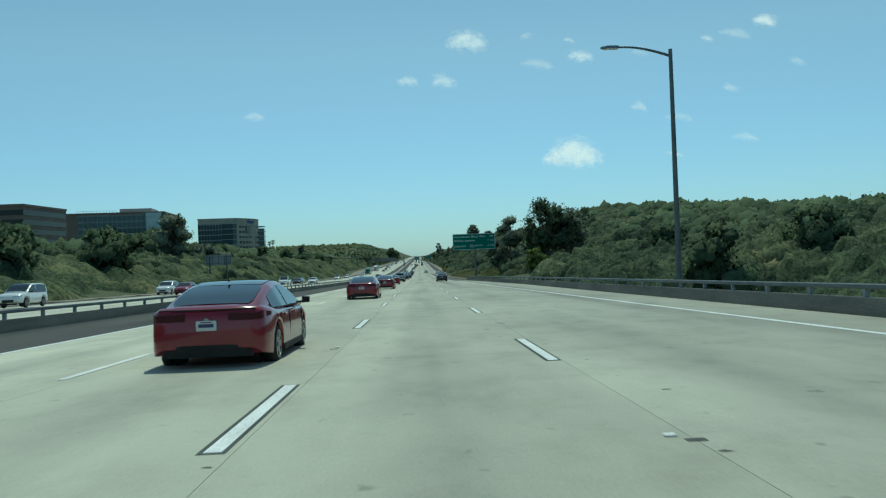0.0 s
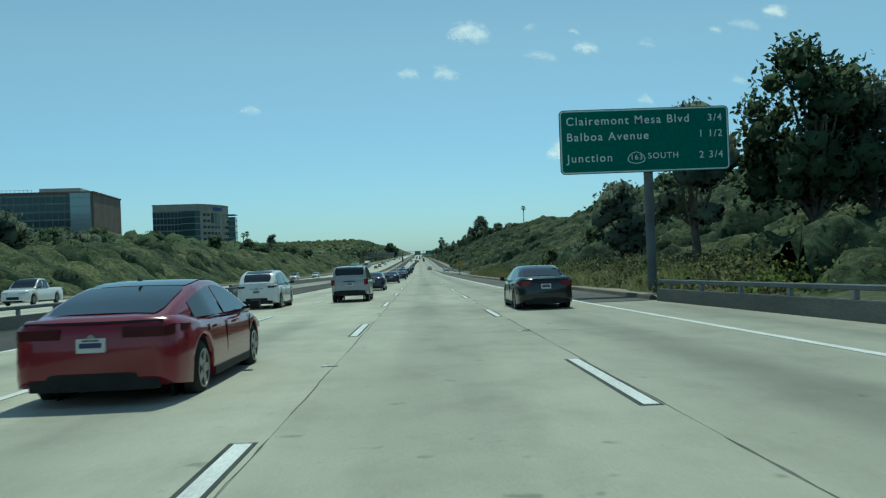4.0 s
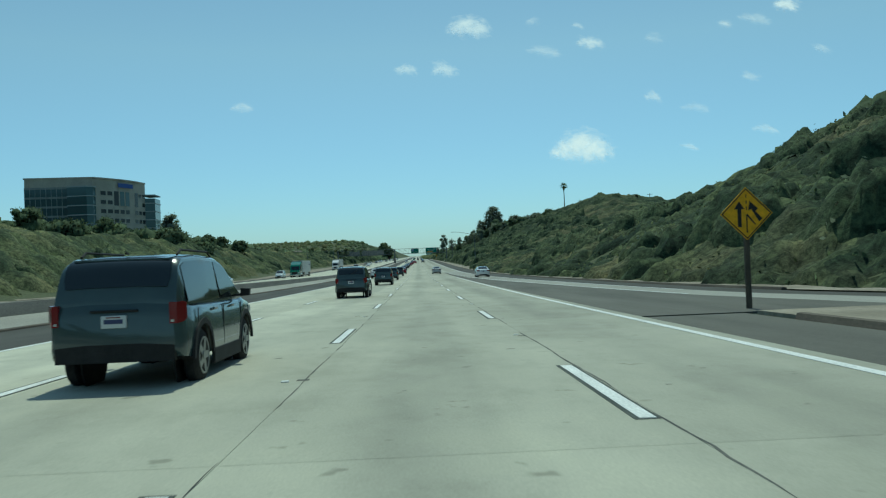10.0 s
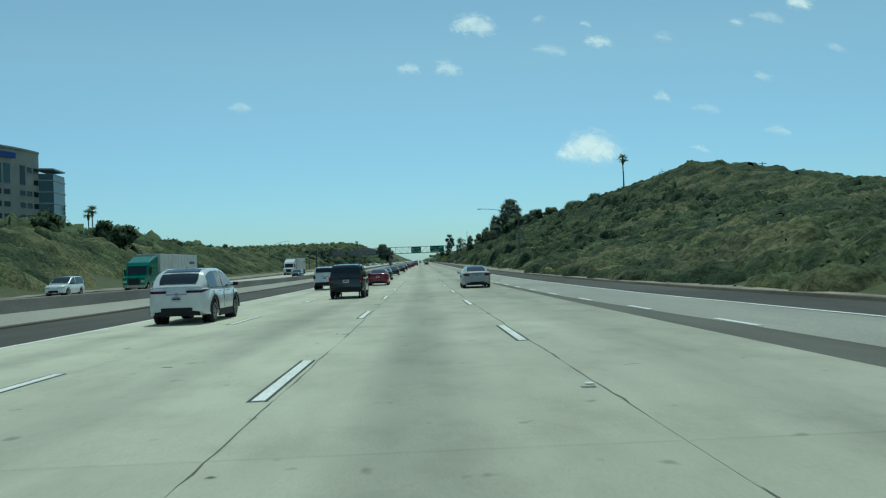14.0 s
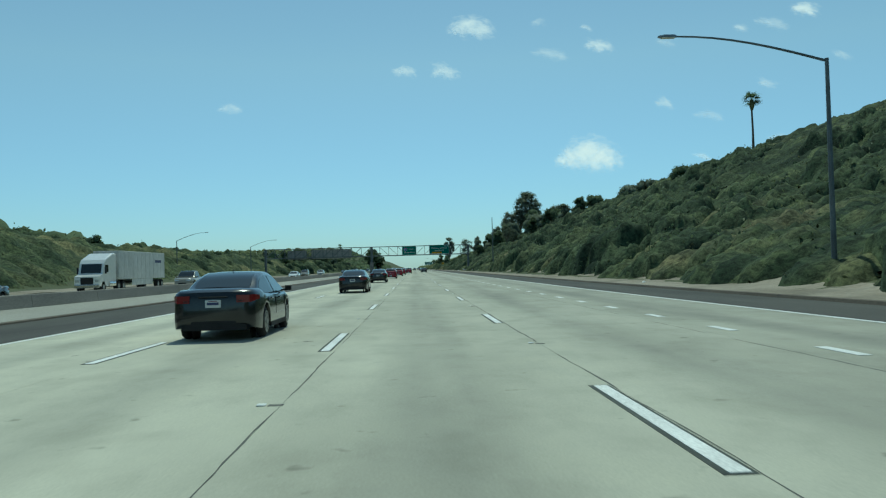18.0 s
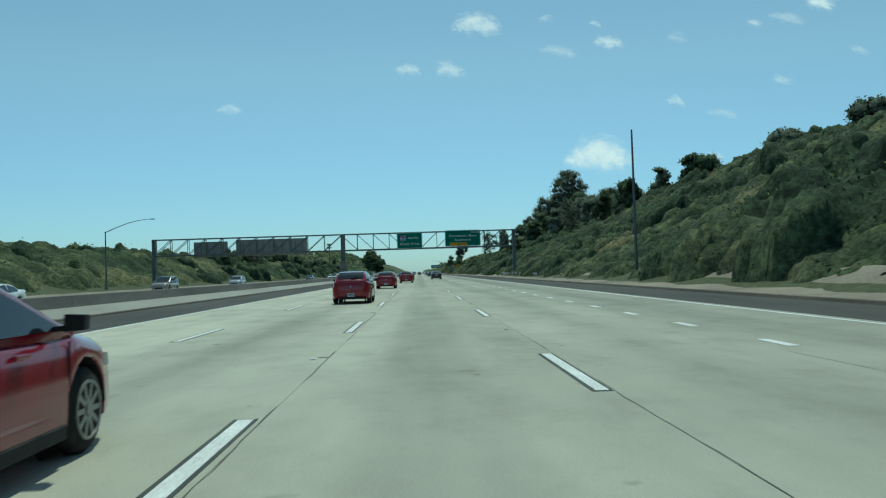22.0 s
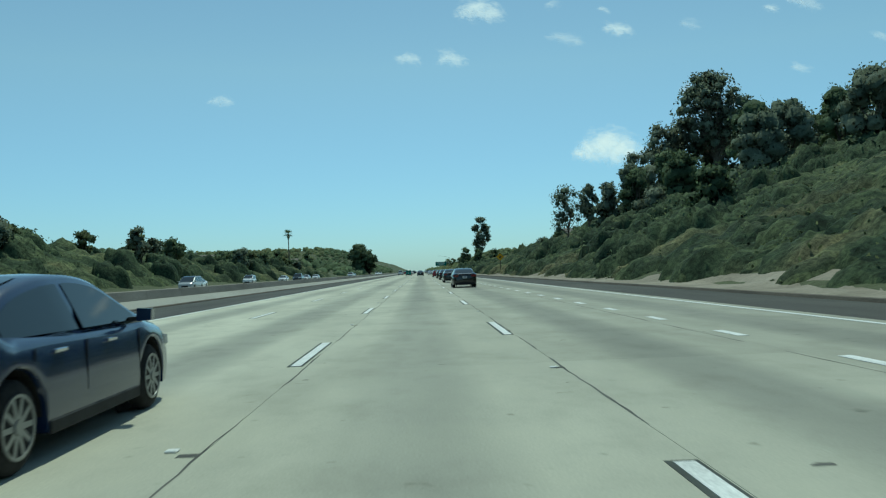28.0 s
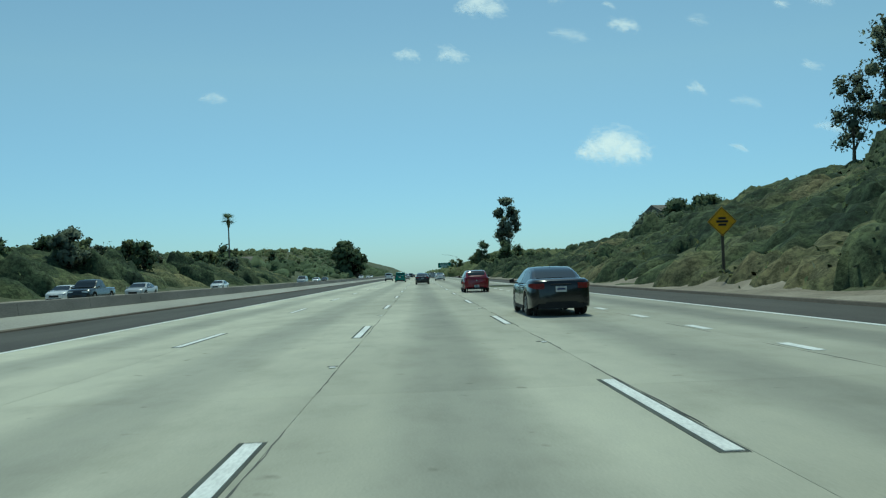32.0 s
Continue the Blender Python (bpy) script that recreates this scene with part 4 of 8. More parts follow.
def diamond_sign(x, y, top, side, label, merge=True):
    d = side / math.sqrt(2)
    base = float(rough_land(x, y))
    s = thing("warning_sign", label, "road sign", pose(x, y, 0))
    zc = top - d
    turn = lambda r: [(0, zc + r), (-r, zc), (0, zc - r), (r, zc)]
    part("panel", Geo().prism(turn(d), 0, 0.02), YELLOW_SIGN, s)
    rim = Geo()
    a, b = turn(d - 0.03), turn(d - 0.07)
    for k in range(4):
        q = [a[k], a[(k + 1) % 4], b[(k + 1) % 4], b[k]]
        rim.add([(p[0], -0.004, p[1]) for p in q], [(0, 1, 2, 3)])
    part("rim", rim, BLACK_SIGN, s)
    part("post", Geo().box(-0.07, 0.07, 0.02, 0.12, min(base, 0) - 0.2, zc + d * 0.6, 0.01), POST_WOOD, s, "weathered wooden post")
    if merge:
        u = d / 0.7
        straight = [(-0.05, -0.35), (0.05, -0.35), (0.05, 0.12), (0.14, 0.12), (0, 0.33), (-0.14, 0.12), (-0.05, 0.12)]
        part("arrow", Geo().prism([(u * (p - 0.19), zc + u * q) for p, q in straight], -0.006, -0.001), BLACK_SIGN, s)
        bent = [(0.33, -0.22), (0.42, -0.14), (0.24, 0.06), (0.31, 0.13), (0.09, 0.33), (0.05, 0.08), (0.13, 0.12)]
        part("arrow", Geo().prism([(u * p, zc + u * q) for p, q in bent], -0.006, -0.001), BLACK_SIGN, s)
        part("lane_mark", Geo().prism([(u * p, zc + u * q) for p, q in [(-0.015, -0.5), (0.015, -0.5), (0.02, -0.02), (-0.01, -0.02)]], -0.006, -0.001), BLACK_SIGN, s)
        part("lane_mark", Geo().prism([(u * p, zc + u * q) for p, q in [(0.0, -0.05), (0.22, -0.3), (0.24, -0.28), (0.02, 0.0)]], -0.006, -0.001), BLACK_SIGN, s)
        for k in range(3):
            part("lane_mark", Geo().box(-0.012 * u, 0.012 * u, -0.006, -0.001, zc + u * (0.1 + 0.16 * k), zc + u * (0.19 + 0.16 * k)), BLACK_SIGN, s)
    else:
        for k, w in ((0.22, 0.5), (0.0, 0.8), (-0.22, 0.55)):
            part("text_bar", Geo().box(-w * d / 2, w * d / 2, -0.006, -0.001, zc + k * d - 0.06, zc + k * d + 0.06), BLACK_SIGN, s)


POST_WOOD = mottled("weathered_post_wood", (0.07, 0.06, 0.045), (0.16, 0.135, 0.1), 3, 0.9, (1, 1, 0.2), 0.4, 20)
roadside_guide_sign()
far_guide_sign()
sign_from_behind()
overhead_gantry()
diamond_sign(8.98, 289.2, 3.3, 1.02, "yellow diamond merge sign on a wooden post")
diamond_sign(15.7, 923, 4.35, 1.1, "yellow diamond warning sign on a tall post", False)


# ---- steel guard rail at the gantry's foot ----
def guard_rail(x, y0, y1):
    s = thing("guard_rail", "pale galvanised guard rail on wooden posts", "railing", pose(x, 0, 0))
    wave = [(0.0, 0.45), (-0.07, 0.52), (-0.01, 0.6), (-0.07, 0.68), (0.0, 0.76), (0.012, 0.76), (-0.055, 0.68), (0.005, 0.6), (-0.055, 0.52), (0.012, 0.45)]
    part("beam", Geo().prism(wave, y0, y1), PALE_STEEL, s, "pale corrugated steel beam")
    y = y0 + 0.2
    while y < y1:
        part("post", Geo().box(0.02, 0.17, y, y + 0.15, float(rough_land(x, y)) - 0.4, 0.78), POST_WOOD, s)
        y += 1.9


PALE_STEEL = mottled("pale_galvanised_steel", (0.4, 0.41, 0.4), (0.55, 0.56, 0.55), 1.0, 0.5, (1, 1, 1), 0.05, 20, 0.3)
guard_rail(16.4, 712, 742)
guard_rail(16.4, 746, 762)


def litter(x, y, size):
    rnd = random.Random(int(y))
    s = thing("plastic_bag", "crumpled white plastic bag on the dirt verge", "litter", pose(x, y, float(land(x, y)) + 0.05))
    rings = []
    for k in range(6):
        r = size * math.sin(math.pi * (k + 0.6) / 6.4)
        rings.append([(r * rnd.uniform(0.7, 1.2) * math.cos(a), r * rnd.uniform(0.7, 1.2) * math.sin(a), size * 1.3 * k / 5) for a in (2 * math.pi * j / 9 for j in range(9))])
    part("bag", Geo().loft(rings), WHITE_SIGN, s, "", True)


def box_litter(x, y):
    s = thing("plastic_crate", "small dirty white plastic crate on the verge", "litter", pose(x, y, 0.0, 0, 0, 12))
    part("body", Geo().box(-0.2, 0.2, -0.13, 0.13, -0.06, 0.12, 0.015), PALE_WALL, s)
    part("rim", Geo().box(-0.215, 0.215, -0.145, 0.145, 0.1, 0.135, 0.01), PALE_WALL, s)


litter(14.9, 757, 0.28)
litter(15.3, 752, 0.16)
litter(14.6, 540, 0.15)


# ---- lamps and poles ----
def street_lamp(x, y, base, height, arm, side, label="tall grey steel lamp post with a curved arm over the road", straight=0.0):
    s = thing("street_lamp", label, "street lamp", pose(x, y, base), "lamps along the freeway")
    h = height - base
    part("base_plate", Geo().box(-0.22, 0.22, -0.22, 0.22, -0.3, 0.12, 0.02), BARRIER_CONCRETE, s)
    part("pole", Geo().tube([(0, 0, 0.1), (0, 0, h * 0.5), (0, 0, h)], [0.13, 0.11, 0.085], 10), PAINTED_STEEL, s, "", True)
    pts = []
    for k in range(9):
        u = k / 8
        pts.append((side * arm * u, 0, h - 0.12 + straight * arm * math.sin(u * math.pi * 0.5) if straight else h + 0.32 * arm * 0.6 * math.sin(u * math.pi * 0.55) - 0.3))
    part("arm", Geo().tube(pts, [0.065 - 0.025 * k / 8 for k in range(9)], 8), PAINTED_STEEL, s, "", True)
    ex, ez = pts[-1][0], pts[-1][2]
    head = [[(ex + side * (a * 0.85 - 0.1), w * 0.17, ez + b) for w, b in ((-1, -0.05), (1, -0.05), (0.7, 0.07), (-0.7, 0.07))] for a in (0, 0.15, 0.7, 1.0)]
    for k, f in ((0, 0.4), (3, 0.5)):
        head[k] = [(p[0], p[1] * f, ez + (p[2] - ez) * f) for p in head[k]]
    lh = part("lamp_head", Geo().loft(head), STEEL, s, "flat grey lamp head")
    part("lens", Geo().box(min(ex, ex + side * 0.6), max(ex, ex + side * 0.6), -0.12, 0.12, ez - 0.07, ez - 0.052), WHITE_SIGN, lh)


street_lamp(11.3, 34, -0.2, 10.75, 2.3, -1)
street_lamp(18.7, 524.5, 0.3, 10.4, 6.9, -1, "grey steel lamp post with a long straight arm", 0.175)
street_lamp(-58, 685, 2.5, 9.8, 7.0, 1, "grey lamp post with a long rising arm", 0.27)
street_lamp(-48.7, 727, 0.5, 9.2, 7.0, 1, "grey lamp post with a long rising arm", 0.27)
street_lamp(19.5, 1290, 0.4, 9.6, 7.0, -1, "grey lamp post with a long rising arm", 0.2)


def mast(x, y, top):
    s = thing("mast", "slender dark steel mast on the slope", "pole", pose(x, y, float(rough_land(x, y)) - 0.3))
    h = top - float(rough_land(x, y)) + 0.3
    part("shaft", Geo().tube([(0, 0, 0), (0, 0, h)], [0.14, 0.07], 8), PAINTED_STEEL, s, "", True)
    part("collar", Geo().tube([(0, 0, 0), (0, 0, 0.5)], 0.2, 8), BARRIER_CONCRETE, s)


mast(17.6, 666, 12.4)


def utility_pole(x, y, top, label="dark wooden utility pole with a crossarm"):
    b = float(rough_land(x, y))
    s = thing("utility_pole", label, "utility pole", pose(x, y, b - 0.3), "utility poles on the hill")
    h = top - b + 0.3
    part("pole", Geo().tube([(0, 0, 0), (0, 0, h)], [0.17, 0.11], 8), POST_WOOD, s, "", True)
    part("crossarm", Geo().box(-1.2, 1.2, -0.06, 0.06, h - 0.55, h - 0.4), POST_WOOD, s)
    for k in (-1.05, -0.5, 0.5, 1.05):
        part("insulator", Geo().tube([(k, 0, h - 0.4), (k, 0, h - 0.22)], 0.045, 6), WHITE_SIGN, s)


utility_pole(100.6, 604, 27.2)
utility_pole(86, 480, 20.5)
utility_pole(96, 640, 28.4)


# ---- buildings ----
STONE = mottled("tan_stone_cladding", (0.36, 0.325, 0.27), (0.5, 0.46, 0.39), 0.15, 0.85, (1, 1, 1), 0.1, 3)
BRICK_RED = mottled("brown_panel_cladding", (0.20, 0.145, 0.115), (0.27, 0.2, 0.165), 0.15, 0.85, (1, 1, 1), 0.1, 3)
PALE_WALL = mottled("pale_wall", (0.42, 0.40, 0.36), (0.55, 0.52, 0.47), 0.2, 0.85, (1, 1, 1), 0.1, 3)
GLASS_BLUE = material("blue_green_curtain_glass", (0.025, 0.075, 0.082), 0.12, 0.0, 0.45)
GLASS_DARK = material("dark_window_glass", (0.018, 0.024, 0.026), 0.15, 0.0, 0.25)
MULLION = material("grey_mullions", (0.32, 0.35, 0.35), 0.5)
SPANDREL = mottled("grey_spandrel", (0.2, 0.22, 0.21), (0.28, 0.3, 0.29), 0.2, 0.6, (1, 1, 1), 0, 2)


def on_line(p, q, u, out=0.0):
    """The point at share u of the way from p to q, moved out to the right of it."""
    dx, dy = q[0] - p[0], q[1] - p[1]
    n = math.hypot(dx, dy)
    return (p[0] + dx * u + dy / n * out, p[1] + dy * u - dx / n * out)


def panel_on(p, q, u0, u1, z0, z1, out0, out1):
    a, b = on_line(p, q, u0, out0), on_line(p, q, u1, out0)
    c, d = on_line(p, q, u1, out1), on_line(p, q, u0, out1)
    return Geo().prism([a, b, c, d], z0, z1, 'z')


def window_on(bld, p, q, u0, u1, z0, z1, glass=None):
    w = part("window", panel_on(p, q, u0, u1, z0, z1, -0.1, 0.06), glass or GLASS_DARK, bld)
    part("sill", panel_on(p, q, u0, u1, z0 - 0.12, z0, 0.02, 0.16), MULLION, w)


def curtain_wall(bld, p, q, z0, z1, storeys, bays, u0=0.0, u1=1.0, band=0.9):
    h = (z1 - z0) / storeys
    for s in range(storeys):
        za = z0 + s * h
        part("glazing", panel_on(p, q, u0, u1, za, za + h - band, 0.0, 0.1), GLASS_BLUE, bld, "blue-green glass band")
        part("spandrel", panel_on(p, q, u0, u1, za + h - band, za + h, 0.0, 0.16), SPANDREL, bld)
    for k in range(bays + 1):
        u = u0 + (u1 - u0) * k / bays
        w = 0.08 / max(1.0, math.hypot(q[0] - p[0], q[1] - p[1]))
        part("mullion", panel_on(p, q, u - w, u + w, z0, z1, 0.1, 0.24), MULLION, bld)


def office_a():
    """Six storeys, glass to the south, a bowed stone front to the road."""
    base, top = 10.6, 44.4
    b = thing("office_building", "tan stone office block with blue-green glass and a bowed front", "building", pose(0, 0, 0))
    A, C, B = (-170, 617), (-142, 620), (-131, 655)
    bow = []
    for k in range(11):
        u = k / 10
        bow.append(on_line(C, B, u, 2.6 * math.sin(u * math.pi)))
    back = [(-140, 672), (-178, 668)]
    part("wall", Geo().prism([A] + bow + back, base, top, 'z'), STONE, b, "tan stone walls")
    part("parapet", Geo().prism([(A[0] - 0.3, A[1] - 0.4)] + [on_line(C, B, k / 10, 2.9 * math.sin(k / 10 * math.pi) + 0.3) for k in range(11)] + back, top - 0.4, top + 0.25, 'z'), STONE, b)
    part("roof", Geo().box(-168, -145, 624, 660, top + 0.2, top + 0.4), SPANDREL, b)
    curtain_wall(b, A, (C[0] - 6, C[1] - 0.6), base + 5, top - 4.0, 6, 10)
    # projecting glass corner
    p, q = (-152, 617.2), (-141.5, 618.4)
    part("corner_bay", Geo().prism([(-152, 617.5), (-143.2, 616.6), (-141.2, 618.6), (-141.2, 622.5), (-152, 622)], base + 3, top - 4.0, 'z'), GLASS_BLUE, b, "blue-green glass corner bay")
    for k in range(7):
        z = base + 5 + k * (top - 9 - base) / 6
        part("spandrel", Geo().prism([(-152.1, 617.3), (-143.1, 616.4), (-141.0, 618.5), (-141.0, 622.5), (-152, 622)], z - 0.35, z + 0.1, 'z'), MULLION, b)
    # stone front: rows of windows, the tall ones in the middle
    h = (top - 4.5 - (base + 5)) / 6
    for s in range(6):
        za = base + 5 + s * h
        for k in range(8):
            u0 = 0.10 + k * 0.112
            i = min(int((u0 + 0.04) * 10), 9)
            p, q = bow[i], bow[i + 1]
            if 2 <= k <= 6 and s in (4,):
                if k in (2, 3, 4, 5):
                    window_on(b, p, q, 0.12, 0.88, za + 0.7, za + 2 * h - 0.9, GLASS_BLUE if k in (3, 4) else GLASS_DARK)
                continue
            if 2 <= k <= 5 and s == 5:
                continue
            window_on(b, p, q, 0.12, 0.85, za + 1.1, za + h - 1.2)
    part("wing", Geo().prism([(-134.0, 653.5), (-126.8, 656.5), (-128, 668), (-134, 670)], base, top - 7.2, 'z'), GLASS_BLUE, b, "lower glass wing")
    for k in range(7):
        z = base + 4 + k * 4.0
        part("wing_band", Geo().prism([(-134.0, 653.3), (-126.6, 656.3), (-127.8, 668.2), (-134, 670)], z, z + 0.5, 'z'), MULLION, b)
    p, q = bow[4], bow[6]
    part("wall_logo", panel_on(bow[3], bow[7], 0.15, 0.85, top - 3.6, top - 1.7, 1.0, 1.12), LOGO_BLUE, b, "plain blue shape on the parapet")
    part("terrace_wall", Geo().box(-150, -124, 608, 609, base + 2, base + 5.5), PALE_WALL, b)


def office_b():
    base, top = 11.0, 43.0
    b = thing("office_building", "wide office block with glass bands and brown end walls", "building", pose(0, 0, 0))
    P, C, E = (-228, 480), (-155.5, 489.5), (-161.8, 541)
    front = lambda u, out=0.0: on_line(P, C, u, out)
    part("wall", Geo().prism([P, C, E, (-185, 556), (-238, 547)], base, top, 'z'), BRICK_RED, b, "brown panel walls")
    part("parapet", Geo().prism([front(0, 0.3), front(1, 0.3), (-155.1, 490), (-161.4, 541.3), (-185, 556.3), (-238.3, 547)], top - 0.5, top + 0.2, 'z'), BRICK_RED, b)
    curtain_wall(b, front(0.32), front(0.86), base + 4, top - 1.2, 7, 14)
    curtain_wall(b, front(0.01), front(0.18), base + 4, top - 2.5, 7, 4)
    part("glass_corner", Geo().prism([front(0.86, 1.4), front(0.985, 1.4), front(0.997, -3), front(0.86, -4)], base, top - 0.6, 'z'), GLASS_LIGHT, b, "pale reflecting glass corner")
    for k in range(7):
        part("corner_band", Geo().prism([front(0.858, 1.5), front(0.987, 1.5), front(0.987, 1.2), front(0.858, 1.2)], base + 4.5 + 4.1 * k, base + 4.7 + 4.1 * k, 'z'), MULLION, b)
    part("penthouse", Geo().prism([front(0.6, -16), front(0.86, -16), front(0.86, -38), front(0.6, -38)], top - 0.2, top + 3.4, 'z'), PALE_WALL, b, "pale plant room on the roof")
    a, c = front(0.31, -1), front(0.62, -1)
    rail = part("roof_rail", Geo().bar((*a, top + 1.4), (*c, top + 1.4), 0.12), MULLION, b)
    for k in range(13):
        q = front(0.31 + 0.31 * k / 12, -1)
        part("baluster", Geo().bar((*q, top - 0.1), (*q, top + 1.4), 0.12), MULLION, rail)
    part("low_block", Geo().box(-146, -114, 462, 484, 6, 18.5), PALE_WALL, b, "pale low parking block")
    for k in range(9):
        part("opening", Geo().box(-144 + 3.4 * k, -142 + 3.4 * k, 461.85, 462.2, 14.5, 17.6), GLASS_DARK, b)


def office_c():
    b = thing("office_building", "brown office block with strip windows", "building", pose(0, 0, 0))
    part("wall", Geo().box(-215, -163, 332, 372, 8, 36.2), BRICK_RED, b)
    for k in range(6):
        part("window_band", Geo().box(-214, -162.85, 331.8, 371, 12 + 4.0 * k, 14.2 + 4.0 * k), GLASS_DARK, b, "dark window strip")
    part("parapet", Geo().box(-215.3, -162.7, 331.7, 372.3, 35.6, 36.6), BRICK_RED, b)


LOGO_BLUE = material("blue_logo", (0.03, 0.08, 0.3), 0.5)
GLASS_LIGHT = material("pale_mirror_glass", (0.25, 0.32, 0.34), 0.15, 0.3, 0.8)
office_a()
office_b()
office_c()


ROOF_TILE = mottled("grey_brown_roof", (0.14, 0.12, 0.105), (0.25, 0.22, 0.19), 0.5, 0.9, (1, 1, 1), 0.4, 6)
STUCCO = mottled("pale_stucco", (0.42, 0.38, 0.33), (0.58, 0.53, 0.47), 0.4, 0.9, (1, 1, 1), 0.2, 8)


def house(x, y, turn, w=14.0, d=9.0, h=3.2, label="pale stucco house with a low pitched roof on the hill", lift=0.0):
    z = float(rough_land(x, y)) + lift
    s = thing("house", label, "house", pose(x, y, z, 0, 0, turn), "houses on the hills")
    part("wall", Geo().box(-w / 2, w / 2, -d / 2, d / 2, -2.5, h), STUCCO, s)
    ov = 0.6
    part("roof", Geo().prism([(-d / 2 - ov, h - 0.1), (d / 2 + ov, h - 0.1), (d / 2 + ov, h + 0.12), (0, h + 2.1), (-d / 2 - ov, h + 0.12)], -w / 2 - ov, w / 2 + ov, 'x'), ROOF_TILE, s, "grey-brown gable roof")
    for k in range(4):
        wx = -w / 2 + 1.6 + k * (w - 3.2) / 3
        win = part("window", Geo().box(wx - 0.7, wx + 0.7, -d / 2 - 0.05, -d / 2 + 0.1, 0.9, 2.3), GLASS_DARK, s)
        part("frame", frame_ring(1.55, 1.55, 0.05, 0.08, -d / 2 - 0.08, -d / 2, wx, 1.6), WHITE_SIGN, win)
    part("door", Geo().box(w / 2 - 3.3, w / 2 - 2.4, -d / 2 - 0.06, -d / 2 + 0.1, -0.3, 1.9), POST_WOOD, s)
    part("chimney", Geo().box(-w * 0.2, -w * 0.2 + 0.9, 0.5, 1.3, h, h + 3.0), STUCCO, s)


box_litter(9.25, 164.2)
house(82, 472, 20, w=13.5, d=8.0, h=2.6, lift=-0.2)
house(-84, 1075, -10)
house(-100, 1130, 15)
house(-72, 1190, 0)
house(-120, 1040, 30)
house(60, 1060, 12, lift=0.6)


# ---- clouds ----
def cloud_material():
    m = bpy.data.materials.new("white_cloud")
    m.use_nodes = True
    nt = m.node_tree
    nt.nodes.remove(nt.nodes["Principled BSDF"])
    out = nt.nodes["Material Output"]
    tc = nt.nodes.new("ShaderNodeTexCoord")
    info = nt.nodes.new("ShaderNodeObjectInfo")
    ln = nt.nodes.new("ShaderNodeVectorMath")
    ln.operation = 'LENGTH'
    wire(m, tc.outputs["Object"], ln.inputs[0])
    add = nt.nodes.new("ShaderNodeVectorMath")
    add.operation = 'ADD'
    wire(m, tc.outputs["Object"], add.inputs[0])
    sh = nt.nodes.new("ShaderNodeMath")
    sh.operation = 'MULTIPLY'
    sh.inputs[1].default_value = 40.0
    wire(m, info.outputs["Random"], sh.inputs[0])
    wire(m, sh.outputs[0], add.inputs[1])
    n = node(m, "ShaderNodeTexNoise", Scale=1.9, Detail=6.0, Roughness=0.6, Distortion=0.3)
    wire(m, add.outputs[0], n.inputs["Vector"])
    a = nt.nodes.new("ShaderNodeMath")
    a.operation = 'MULTIPLY_ADD'
    a.inputs[1].default_value, a.inputs[2].default_value = 2.6, -0.75
    wire(m, n.outputs["Fac"], a.inputs[0])
    b = nt.nodes.new("ShaderNodeMath")
    b.operation = 'SUBTRACT'
    wire(m, a.outputs[0], b.inputs[0])
    wire(m, ln.outputs["Value"], b.inputs[1])
    alpha = nt.nodes.new("ShaderNodeMapRange")
    alpha.interpolation_type = 'SMOOTHSTEP'
    alpha.inputs["From Min"].default_value, alpha.inputs["From Max"].default_value = -0.8, 0.9
    alpha.inputs["To Max"].default_value = 0.85
    wire(m, b.outputs[0], alpha.inputs["Value"])
    # the thin ones let the blue through
    thin = nt.nodes.new("ShaderNodeSeparateColor")
    wire(m, info.outputs["Color"], thin.inputs[0])
    veil = nt.nodes.new("ShaderNodeMath")
    veil.operation = 'MULTIPLY'
    wire(m, alpha.outputs[0], veil.inputs[0])
    wire(m, thin.outputs[0], veil.inputs[1])
    # the sunlit white is put in as glow; no lamp lights the puffs
    white = nt.nodes.new("ShaderNodeEmission")
    white.inputs[0].default_value, white.inputs[1].default_value = (0.9, 0.95, 1.02, 1), 1.08
    clear = nt.nodes.new("ShaderNodeBsdfTransparent")
    mix = nt.nodes.new("ShaderNodeMixShader")
    wire(m, veil.outputs[0], mix.inputs[0])
    wire(m, clear.outputs[0], mix.inputs[1])
    wire(m, white.outputs[0], mix.inputs[2])
    wire(m, mix.outputs[0], out.inputs["Surface"])
    return m


